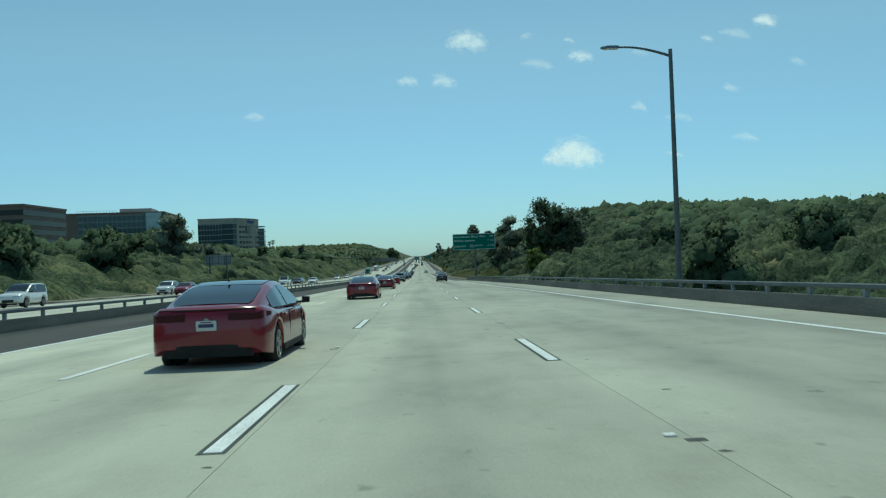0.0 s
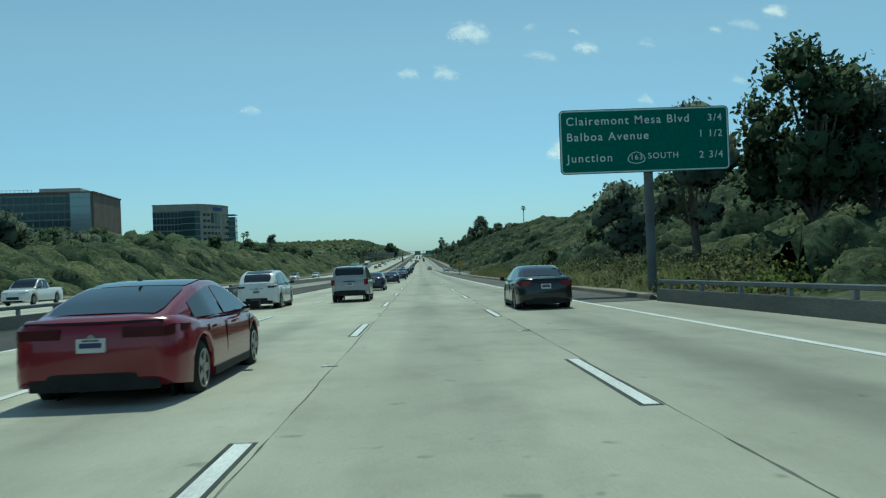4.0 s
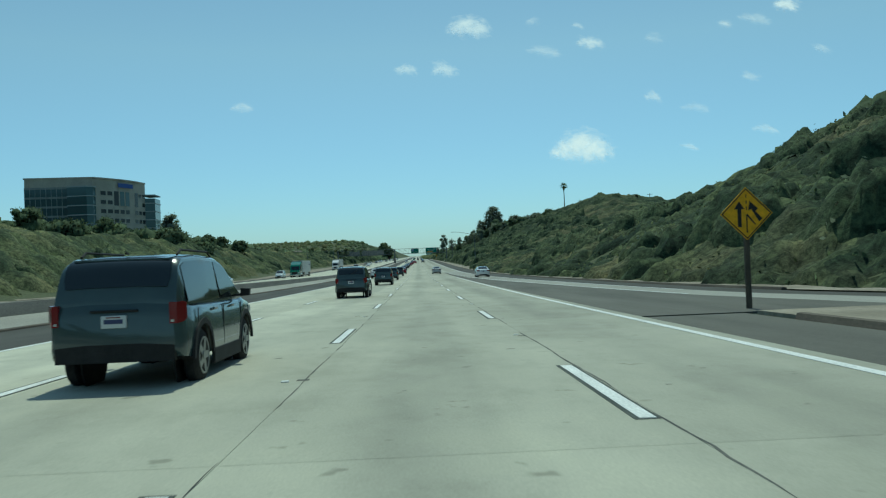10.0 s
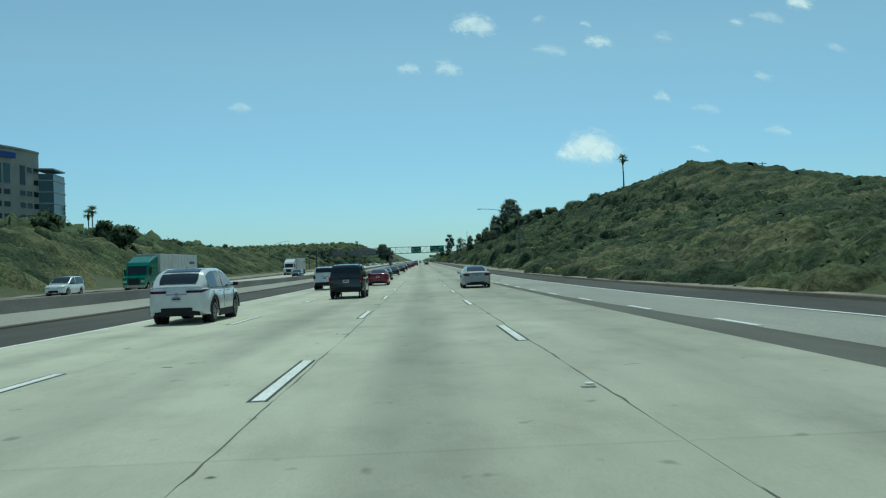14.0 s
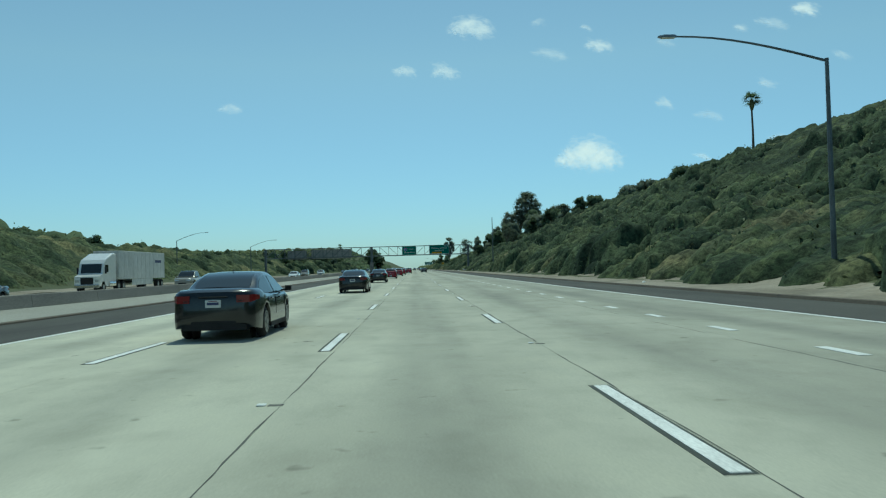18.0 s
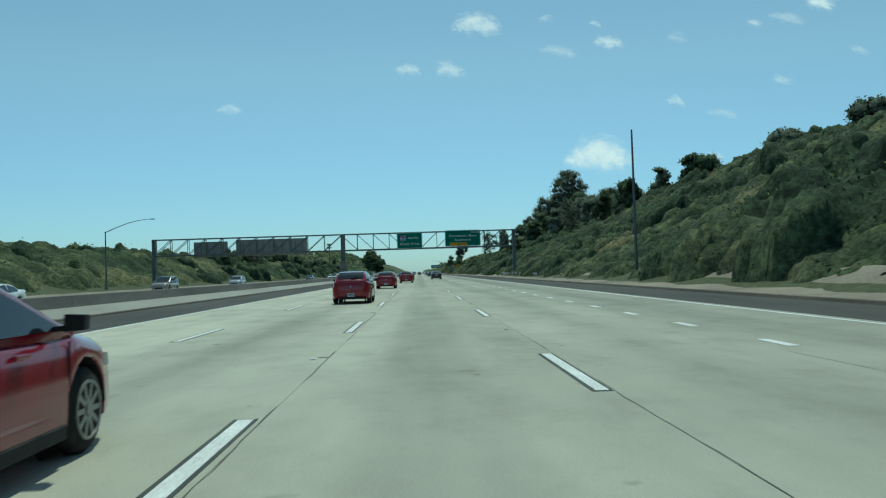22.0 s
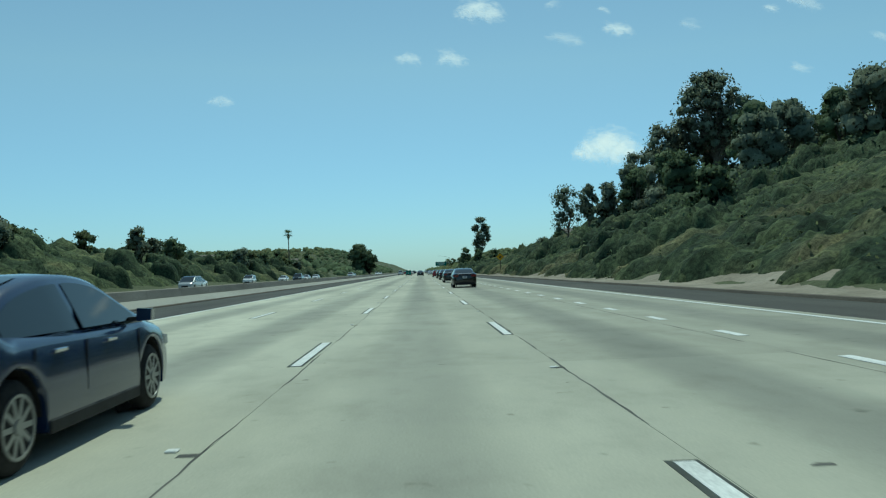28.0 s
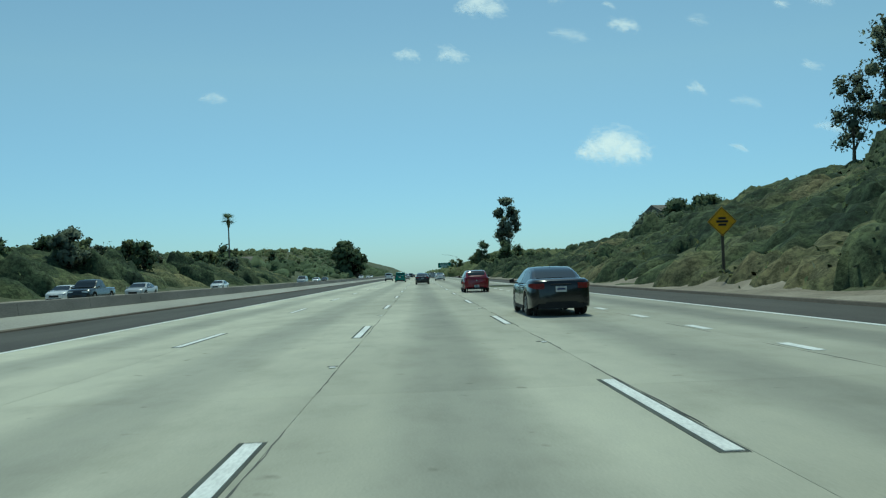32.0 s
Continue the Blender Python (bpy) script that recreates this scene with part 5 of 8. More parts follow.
def clouds():
    mat = cloud_material()
    g = Geo()
    # a shallow dome, tilted back when placed
    n, rings = 20, []
    for r in (0.02, 0.5, 1.0, 1.45):
        rings.append([(r * math.cos(2 * math.pi * k / n), 0.12 * r * r, r * math.sin(2 * math.pi * k / n)) for k in range(n)])
    g.loft(rings, True, False)
    me = g.mesh("puff", mat, "all")
    # x, height, width, depth, how dense
    spots = [(296, 1145, 201, 121, 1.0), (-27, 945, 107, 75, 0.8), (164, 934, 112, 80, 0.85), (617, 1164, 54, 59, 0.5), (854, 1139, 75, 40, 0.6), (674, 1026, 214, 67, 0.5), (907, 1051, 134, 75, 0.9), (1237, 1067, 107, 67, 0.35),
             (1935, 1217, 174, 67, 1.0), (1606, 1127, 86, 48, 0.7), (1766, 1164, 241, 80, 0.45), (2096, 989, 94, 75, 0.5), (1720, 855, 86, 67, 0.6), (1223, 766, 112, 59, 0.7), (1447, 714, 214, 67, 0.4), (838, 516, 330, 125, 1.25),
             (-856, 780, 94, 54, 0.7), (1818, 593, 241, 59, 0.5), (1428, 517, 201, 37, 0.4)]
    rnd = random.Random(11)
    for x, z, w, h, dense in spots:
        c = thing("cloud", "small soft white fair-weather cloud", "cloud", pose(x, 4200, z), "clouds", "structure")
        # round puffs side by side on a flat base, rising to a head past the middle
        n = max(2, int(round(w / h * 2.2)))
        for k in range(n):
            ob = new("puff", me)
            ob.parent = c
            u = (k + 0.5) / n
            head = min(u / 0.62, (1.15 - u) / 0.5, 1.0)
            s = h * (0.14 + 0.38 * head * rnd.uniform(0.75, 1.1)) * (0.85 + 0.45 * min(dense, 1.1))
            ob.matrix_local = pose((u - 0.5) * w * 0.9, 20.0 * k, s * 0.9 - 0.4 * h, -50, rnd.uniform(-40, 40), 0) @ Matrix.Diagonal((s * 1.15, s, s * 1.6, 1))
            ob.color = (min(1.0, 0.12 + 0.62 * dense * dense), 1, 1, 1)
            ob.visible_shadow = False


clouds()


# ---- vegetation ----
def leaf_material(name, dark, light, dry=0.0):
    """Leaves: each spray has its tone, and stands of it differ over tens of metres."""
    m = material(name, light, 0.8, 0, 0.15)
    g = m.node_tree.nodes.new("ShaderNodeNewGeometry")
    tone = steps(m, g.outputs["Random Per Island"], [(0.0, dark), (0.8 - dry * 0.4, light), (1.0, (0.2, 0.2, 0.11) if dry else tuple(c * 1.2 for c in light))])
    v = place(m)
    patch = steps(m, speckle(m, v, 0.09, 3), [(0.3, (0.74, 0.8, 0.74)), (0.7, (1.2, 1.16, 1.08))])
    fine = steps(m, speckle(m, v, 3.2, 3), [(0.3, (0.78, 0.8, 0.78)), (0.7, (1.18, 1.18, 1.15))])
    out = blend(m, blend(m, tone, patch, 1.0, 'MULTIPLY'), fine, 1.0, 'MULTIPLY')
    colour(m, out)
    rise(m, speckle(m, v, 4.5, 4, 0.7), 0.5, 0.2)
    # light shines through the thin leaves
    thin = m.node_tree.nodes.new("ShaderNodeBsdfTranslucent")
    wire(m, out, thin.inputs[0])
    mix = m.node_tree.nodes.new("ShaderNodeMixShader")
    mix.inputs[0].default_value = 0.5
    wire(m, m.node_tree.nodes["Principled BSDF"].outputs[0], mix.inputs[1])
    wire(m, thin.outputs[0], mix.inputs[2])
    wire(m, mix.outputs[0], m.node_tree.nodes["Material Output"].inputs[0])
    return m


LEAF_DARK = leaf_material("dark_green_leaves", (0.13, 0.175, 0.105), (0.185, 0.24, 0.145))
LEAF_OLIVE = leaf_material("olive_scrub_leaves", (0.19, 0.225, 0.125), (0.26, 0.3, 0.165), 0.3)
LEAF_DRY = leaf_material("dry_brush", (0.24, 0.235, 0.14), (0.34, 0.315, 0.19), 0.3)
LEAF_GREY = leaf_material("grey_green_gum_leaves", (0.2, 0.24, 0.19), (0.285, 0.32, 0.255))
LEAF_FRESH = leaf_material("fresh_green_leaves", (0.2, 0.26, 0.075), (0.29, 0.36, 0.12))
GRASS = leaf_material("tall_grass", (0.2, 0.225, 0.115), (0.33, 0.335, 0.185), 0.3)


def brush_material(name, dark, light, dry):
    """The closed surface of low brush: leaf grain, bushes that differ from one another, and stands that have dried out."""
    m = material(name, light, 0.9, 0, 0.1)
    v = place(m)
    cell = node(m, "ShaderNodeTexVoronoi", Scale=0.5)
    warp = m.node_tree.nodes.new("ShaderNodeVectorMath")
    warp.operation = 'ADD'
    shake = node(m, "ShaderNodeTexNoise", Scale=0.8, Detail=3.0)
    wire(m, v, shake.inputs["Vector"])
    wire(m, v, warp.inputs[0])
    wire(m, shake.outputs["Color"], warp.inputs[1])
    wire(m, warp.outputs[0], cell.inputs["Vector"])
    sep = m.node_tree.nodes.new("ShaderNodeSeparateColor")
    wire(m, cell.outputs["Color"], sep.inputs[0])
    tone = steps(m, sep.outputs[0], [(0.0, dark), (0.6, tuple((a + b) / 2 for a, b in zip(dark, light))), (1.0, light)])
    stand = m.node_tree.nodes.new("ShaderNodeRGBToBW")
    wire(m, steps(m, speckle(m, v, 0.05, 4, 0.65), [(0.5, (0, 0, 0)), (0.66, (0.8, 0.8, 0.8))]), stand.inputs[0])
    tone = blend(m, tone, dry, stand.outputs[0])
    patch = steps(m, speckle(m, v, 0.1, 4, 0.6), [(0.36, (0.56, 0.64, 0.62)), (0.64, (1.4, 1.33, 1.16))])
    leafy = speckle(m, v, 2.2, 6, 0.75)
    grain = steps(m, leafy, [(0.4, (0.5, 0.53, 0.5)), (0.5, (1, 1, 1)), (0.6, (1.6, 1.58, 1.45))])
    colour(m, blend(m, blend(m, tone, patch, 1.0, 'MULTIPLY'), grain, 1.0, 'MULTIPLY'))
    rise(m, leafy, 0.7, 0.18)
    return m


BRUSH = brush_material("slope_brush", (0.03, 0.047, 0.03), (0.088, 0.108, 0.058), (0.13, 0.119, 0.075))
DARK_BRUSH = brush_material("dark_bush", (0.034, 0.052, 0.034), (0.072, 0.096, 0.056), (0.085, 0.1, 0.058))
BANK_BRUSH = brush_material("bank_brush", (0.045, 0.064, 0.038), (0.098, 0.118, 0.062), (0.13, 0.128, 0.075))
BARK = mottled("grey_brown_bark", (0.09, 0.075, 0.06), (0.24, 0.21, 0.17), 3, 0.95, (1, 1, 0.3), 0.6, 20)
PALM_BARK = mottled("palm_trunk", (0.10, 0.085, 0.065), (0.2, 0.17, 0.135), 2, 0.95, (1, 1, 3), 0.6, 15)


def unit(a):
    return a / (np.linalg.norm(a, axis=-1, keepdims=True) + 1e-9)


def tufts(c, rad, leaves, leaf, rng, core=0.8, low=-1.0, spread=(0.8, 1.12), up=0.25):
    """Rounded masses of foliage: an uneven heart at each centre with small sprays of leaves all round it.
    Gives vertices, faces and the soft normals that follow the form of the mass."""
    n = len(c)
    d = unit(rng.normal(size=(n, leaves, 3)))
    d[..., 2] = np.where(d[..., 2] < low, -d[..., 2], d[..., 2])
    ph = rng.uniform(0, 6, (3, n, 1))

    def lump(e):
        return 1 + 0.22 * np.sin(5.5 * e[..., 0] + ph[0]) * np.cos(5.0 * e[..., 1] + ph[1]) + 0.12 * np.sin(9 * e[..., 2] + 7 * e[..., 0] + ph[2])
    p = c[:, None] + d * rad[:, None] * (lump(d) * rng.uniform(*spread, (n, leaves)))[..., None]
    s = (leaf * np.ones(n))[:, None, None] * rng.uniform(0.6, 1.4, (n, leaves, 1))
    a = unit(rng.normal(size=(n, leaves, 3)))
    b = unit(np.cross(a, rng.normal(size=(n, leaves, 3))))
    out = unit(d / rad[:, None] * rad.mean(1)[:, None, None] + np.array([0, 0, up]))
    flip = np.sign((np.cross(a, b) * out).sum(-1, keepdims=True) + 1e-9)
    b = b * flip
    v1 = np.stack([p - a * s, p + b * s * -0.55 - a * s * 0.1, p + a * s, p + b * s * 0.55 - a * s * 0.1], 2).reshape(-1, 3)
    v1 = v1.reshape(-1, 4, 3)[:, ::-1].reshape(-1, 3)
    n1 = np.repeat(unit(out + 0.5 * rng.normal(size=out.shape)).reshape(-1, 3), 4, 0)
    f1 = np.arange(len(v1)).reshape(-1, 4)
    if not core:
        return v1, f1, n1
    # hearts
    full = leaves >= 50 and n > 12
    m, el = (8, np.array([-1.3, -0.7, -0.2, 0.3, 0.75, 1.15, 1.5])) if full else (6, np.array([-1.25, -0.45, 0.2, 0.75, 1.4]))
    el = el[(2 if full else 1) if low > -0.9 else 0:]
    th = np.arange(m) / m * 2 * np.pi
    e = np.stack([np.outer(np.cos(el), np.cos(th)), np.outer(np.cos(el), np.sin(th)), np.repeat(np.sin(el)[:, None], m, 1)], 2).reshape(1, -1, 3)
    k = e.shape[1]
    e = np.repeat(e, n, 0)
    v2 = (c[:, None] + e * rad[:, None] * (core * lump(e) * rng.uniform(0.88, 1.06, (n, k)))[..., None]).reshape(-1, 3)
    n2 = unit(e + np.array([0, 0, up]) + 0.15 * rng.normal(size=e.shape)).reshape(-1, 3)
    q = np.array([(i * m + j, i * m + (j + 1) % m, (i + 1) * m + (j + 1) % m, (i + 1) * m + j) for i in range(len(el) - 1) for j in range(m)])
    f2 = (q[None] + (np.arange(n) * k)[:, None, None]).reshape(-1, 4) + len(v1)
    return np.vstack([v1, v2]), np.vstack([f1, f2]), np.vstack([n1, n2])


def foliage(name, tuft, mat):
    v, f, nrm = tuft
    ob = bulk(name, v, f, mat, True)
    at = ob.data.attributes.new("custom_normal", 'FLOAT_VECTOR', 'POINT')
    at.data.foreach_set("vector", nrm.astype(np.float32).ravel())
    return ob


def shrub_field(name, x, y, r, mat, label, leaves=38, leaf=0.26, seed=1, tall=0.85, z=None, core=0.9):
    rng = np.random.default_rng(seed)
    n = len(x)
    z = rough_land(x, y) if z is None else z
    h = r * rng.uniform(0.65, 1.15, n) * tall
    c = np.stack([x, y, z + h * 0.35], 1)
    ob = foliage(name, tufts(c, np.stack([r * rng.uniform(0.85, 1.15, n), r * rng.uniform(0.85, 1.15, n), h], 1), leaves, leaf * (0.6 + 0.4 * r), rng, core, -0.2, (0.7, 1.04), 0.9), mat)
    return tagged(ob, label, "shrubs", kind="stuff")


def canopy(name, x, y, r, tall, mat, label, res, box, seed, rough=0.2, lift=None):
    """Low brush grown together: one uneven surface of overlapping domes, open where no bush stands."""
    rng = np.random.default_rng(seed)
    xs, ys = np.arange(box[0], box[1] + res, res), np.arange(box[2], box[3] + res, res)
    top = np.full((len(ys), len(xs)), -0.25)
    for px, py, pr, ph, up in zip(x, y, r, tall, np.zeros(len(x)) if lift is None else lift):
        i0, i1 = np.searchsorted(xs, (px - pr, px + pr))
        j0, j1 = np.searchsorted(ys, (py - pr, py + pr))
        d = ((xs[None, i0:i1] - px) ** 2 + (ys[j0:j1, None] - py) ** 2) / (pr * pr)
        top[j0:j1, i0:i1] = np.maximum(top[j0:j1, i0:i1], np.where(d < 1, up + ph * np.clip(1 - d, 0, 1) ** 0.6, -0.25))
    gx, gy = np.meshgrid(xs, ys)
    gx = gx + rng.uniform(-0.25, 0.25, gx.shape) * res
    gy = gy + rng.uniform(-0.25, 0.25, gx.shape) * res
    lump = 0.5 * np.sin(gx * 2.3 + np.sin(gy * 1.1)) * np.sin(gy * 2.1 + 1.3 * np.sin(gx * 0.9)) + rng.normal(0, 0.45, gx.shape)
    gz = rough_land(gx, gy) + top - 0.1 + np.where(top > 0, rough * np.sqrt(np.clip(top, 0, 3) + 0.1) * lump, 0)
    nx = len(xs)
    i = (np.arange(len(ys) - 1)[:, None] * nx + np.arange(nx - 1)[None]).ravel()
    f = np.stack([i, i + 1, i + nx + 1, i + nx], 1)
    f = f[(top.ravel()[f] > -0.2).any(1)]
    used = np.unique(f)
    back = np.zeros(gx.size, int)
    back[used] = np.arange(len(used))
    v = np.stack([gx.ravel(), gy.ravel(), gz.ravel()], 1)[used]
    return tagged(bulk(name, v, back[f], mat, True), label, "shrubs", kind="stuff")


def heads(x, y, r, tall, n, rng):
    """Each bush as a low body with n rounded heads of leaves on it: places, radii, heights and the lift of each dome."""
    a, q = rng.uniform(0, 2 * np.pi, (len(x), n)), np.sqrt(rng.uniform(0.02, 0.8, (len(x), n)))
    body = (1 - q ** 2) ** 0.6
    hr = r[:, None] * rng.uniform(0.24, 0.42, (len(x), n))
    cols = ((x[:, None] + r[:, None] * q * np.cos(a), y[:, None] + r[:, None] * q * np.sin(a), hr, hr * rng.uniform(0.8, 1.3, hr.shape), tall[:, None] * body * 0.78 - 0.25 * hr))
    low = (x, y, r, tall * 0.8, np.zeros(len(x)))
    return [np.concatenate([b, c.ravel()]) for b, c in zip(low, cols)]


def fuzz(name, x, y, r, tall, leaves, leaf, mat, label, seed):
    """Sprays of leaves that stand out of the brush and break its outline."""
    rng = np.random.default_rng(seed)
    z = rough_land(x, y)
    c = np.stack([x, y, z - 0.1], 1)
    v, f, nrm = tufts(c, np.stack([r * 0.95, r * 0.95, tall * 0.95], 1), leaves, leaf, rng, 0, 0.05, (0.86, 1.1), 0.9)
    q = v.reshape(-1, 4, 3)
    mid = q.mean(1)
    q[:, :, 2] += (rough_land(mid[:, 0], mid[:, 1]) - np.repeat(z, leaves))[:, None]
    return tagged(foliage(name, (q.reshape(-1, 3), f, nrm), mat), label, "shrubs", kind="stuff")


def scatter(x0, x1, y0, y1, spacing, rng, keep=None):
    gx, gy = np.meshgrid(np.arange(x0, x1, spacing), np.arange(y0, y1, spacing))
    x = (gx + np.where(np.arange(len(gx))[:, None] % 2, 0.25, -0.25) * spacing + rng.uniform(-0.42, 0.42, gx.shape) * spacing).ravel()
    y = (gy + rng.uniform(-0.45, 0.45, gx.shape) * spacing).ravel()
    n = len(x)
    m = np.ones(n, bool) if keep is None else keep(x, y)
    return x[m], y[m]


def patchy(x, y, s=0.045, ph=0.0):
    return np.sin(x * s * 1.7 + ph + 2 * np.sin(y * s * 0.6)) * np.sin(y * s + 1.4 * np.sin(x * s + ph))


def right_slope(x, y):
    toe = np.interp(y, TOE_Y, TOE_X)
    foot = np.where((y > 262) & (y < 482), np.maximum(ramp_out(y) + 2.0, 13.5), toe + 0.8)
    return (x > foot) & ~((x > ramp_l(y) - 1.5) & (x < ramp_out(y) + 1.2) & (y > 180) & (y < 480)) & ~((np.abs(x - 18.7) < 2.4) & (np.abs(y - 123) < 8))


def slopes():
    rng = np.random.default_rng(21)
    # right: a close cover of low soft brush
    x, y = scatter(12, 92, 60, 1150, 1.9, rng, right_slope)
    clear = ~((np.abs(y - 462) < 24) & (x > 64)) & (patchy(x, y, 0.16, 1.1) + rng.normal(0, 0.25, len(x)) > -0.85)
    x, y = x[clear], y[clear]
    r = rng.uniform(0.9, 1.9, len(x)) * np.where(patchy(x, y, 0.07, 0.4) > 0.1, 1.2, 0.9)
    tall = r * rng.uniform(0.4, 0.85, len(x))
    near = x < 40
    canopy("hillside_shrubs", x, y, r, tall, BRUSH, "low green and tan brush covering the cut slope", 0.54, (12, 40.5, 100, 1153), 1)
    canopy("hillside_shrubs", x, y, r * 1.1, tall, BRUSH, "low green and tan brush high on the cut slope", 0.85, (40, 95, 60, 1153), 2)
    tx, ty = scatter(92, 150, 480, 780, 3.0, rng)
    tr = rng.uniform(1.6, 3.2, len(tx))
    canopy("hilltop_shrubs", tx, ty, tr, tr * rng.uniform(0.25, 0.6, len(tx)), DARK_BRUSH, "dark brush covering the top of the hill", 1.1, (91, 153, 477, 783), 44)
    kind = patchy(x, y) + rng.normal(0, 0.35, len(x))
    for sel, mat, lab, sd in ((near & (kind > -0.2), LEAF_DARK, "dark green sprays standing out of the brush", 3), (near & (kind <= -0.2), LEAF_OLIVE, "olive sprays standing out of the brush", 5)):
        fuzz("brush_sprays", x[sel], y[sel], r[sel], tall[sel], 12, 0.15, mat, lab, sd)
    sel = ~near & (x < 62)
    fuzz("brush_sprays", x[sel], y[sel], r[sel], tall[sel], 8, 0.17, LEAF_OLIVE, "olive sprays high on the cut slope", 8)
    sel = x >= 62
    fuzz("brush_sprays", x[sel], y[sel], r[sel], tall[sel], 7, 0.2, LEAF_DARK, "leafy sprays along the hilltop", 6)
    # broad rounded bushes in groups that stand out of the brush
    x, y = scatter(15, 66, 110, 1100, 4.6, rng, right_slope)
    low = np.clip((36 - x) / 20, 0, 1)
    group = patchy(x, y, 0.06, 0.7) + rng.normal(0, 0.22, len(x)) + 0.55 * low * ((y > 495) & (y < 720)) + 0.3 * ((y > 165) & (y < 262)) - 0.5 * ((y > 270) & (y < 470) & (x < 45)) - 0.25 * ((y > 730) & (y < 900))
    big = (group > 0.12) & (x > np.interp(y, TOE_Y, TOE_X) + 2.2)
    x, y, group = x[big], y[big], group[big]
    r = rng.uniform(1.5, 2.7, len(x)) * np.where(group > 0.5, 1.3, 1.0)
    tall = r * rng.uniform(0.7, 1.15, len(x))
    hx, hy, hr, hh, up = heads(x, y, r, tall, 9, rng)
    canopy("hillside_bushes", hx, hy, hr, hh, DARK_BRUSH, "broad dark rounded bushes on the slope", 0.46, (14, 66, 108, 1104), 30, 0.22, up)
    pick = rng.uniform(0, 1, len(x))
    for sel, mat, lab, sd in ((pick < 0.7, LEAF_DARK, "dark leaves of the broad bushes on the slope", 31), ((pick >= 0.7) & (pick < 0.85), LEAF_GREY, "grey-green leaves of the broad bushes on the slope", 32), (pick >= 0.85, LEAF_OLIVE, "olive leaves of the broad bushes on the slope", 33)):
        fuzz("bush_leaves", x[sel], y[sel], r[sel], tall[sel], 85, 0.16, mat, lab, sd)
    # close dark woods along the crest
    x, y = scatter(30, 86, 690, 968, 4.2, rng, lambda a, b: land(a, b) > np.interp(b, [840, 870, 940, 968], [0.66, 0.36, 0.36, 0.6]) * np.interp(b, CREST_Y, CREST_Z))
    woody = patchy(x, y, 0.09, 1.9) + rng.normal(0, 0.35, len(x)) > -0.35
    x, y = x[woody], y[woody]
    r = rng.uniform(2.0, 3.6, len(x))
    tall = r * rng.uniform(0.7, 1.25, len(x)) * np.where(y < 780, 0.6, 1.0)
    hx, hy, hr, hh, up = heads(x, y, r, tall, 9, rng)
    canopy("crest_woods", hx, hy, hr, hh, DARK_BRUSH, "dark low woods along the crest of the cut", 0.55, (26, 92, 684, 974), 40, 0.3, up)
    fuzz("bush_leaves", x, y, r, tall * 1.05, 90, 0.22, LEAF_DARK, "dark leaves of the woods along the crest", 41)
    # right, beyond the bridge
    x, y = scatter(13, 70, 10, 128, 2.6, rng, lambda a, b: (a > np.where(b < 100, 17.5, 15.5)) & ~((np.abs(a - 18) < 3.5) & (b > 106)))
    k = patchy(x, y, 0.06, 0.4) + rng.normal(0, 0.3, len(x))
    r = rng.uniform(1.2, 2.6, len(x))
    tall = r * rng.uniform(0.7, 1.3, len(x))
    hx, hy, hr, hh, up = heads(x, y, r * 1.15, tall, 7, rng)
    canopy("roadside_shrubs", hx, hy, hr, hh, DARK_BRUSH, "dark bushes in the hollow beside the bridge", 0.45, (12, 72, 8, 130), 6, 0.25, up)
    fuzz("bush_leaves", x[k > -0.3], y[k > -0.3], r[k > -0.3], tall[k > -0.3], 50, 0.15, LEAF_DARK, "dark leaves of the bushes beside the bridge", 7)
    fuzz("bush_leaves", x[k <= -0.3], y[k <= -0.3], r[k <= -0.3], tall[k <= -0.3], 50, 0.15, LEAF_GREY, "grey-green leaves of the bushes beside the bridge", 16)
    x, y = scatter(60, 330, 0, 420, 8.5, rng)
    shrub_field("far_shrubs", x, y, rng.uniform(1.8, 3.6, len(x)), LEAF_DARK, "dark scrub covering the far hillside", 8, 0.24, 7)
    x, y = scatter(14, 130, 1150, 2120, 9, rng)
    shrub_field("far_shrubs", x, y, rng.uniform(2.0, 4.0, len(x)), LEAF_OLIVE, "olive scrub lining the distant road", 10, 0.3, 8)
    # left bank
    def left_keep(a, b):
        return a < np.interp(b, [0, 450, 560, 760, 900], [-41, -43, -52, -52, -44])
    x, y = scatter(-100, -40, -20, 1150, 2.7, rng, left_keep)
    open_soil = patchy(x, y, 0.11, 2.0) + rng.normal(0, 0.25, len(x)) > -0.8
    x, y = x[open_soil], y[open_soil]
    r = rng.uniform(1.4, 2.8, len(x))
    tall = r * rng.uniform(0.35, 0.85, len(x))
    canopy("bank_shrubs", x, y, r, tall, BANK_BRUSH, "low green brush covering the bank across the road", 0.95, (-104, -34, -24, 1154), 9)
    fuzz("brush_sprays", x, y, r, tall, 5, 0.2, LEAF_DARK, "leafy sprays on the bank across the road", 10)
    x, y = scatter(-92, -42, 20, 1150, 11, rng, left_keep)
    bushy = patchy(x, y, 0.05, 2.6) + rng.normal(0, 0.4, len(x)) > np.where(y > 780, -0.7, -0.1)
    x, y = x[bushy], y[bushy]
    r = rng.uniform(1.8, 3.4, len(x)) * np.where(y > 780, 1.3, 1.0)
    tall = r * rng.uniform(0.8, 1.3, len(x))
    hx, hy, hr, hh, up = heads(x, y, r, tall, 8, rng)
    canopy("bank_bushes", hx, hy, hr, hh, DARK_BRUSH, "dark rounded bushes on the bank across the road", 0.55, (-97, -34, 14, 1156), 12, 0.22, up)
    fuzz("bush_leaves", x, y, r, tall, 80, 0.2, LEAF_DARK, "leaves of the dark bushes across the road", 13)
    x, y = scatter(-230, -95, 0, 1300, 9.5, rng)
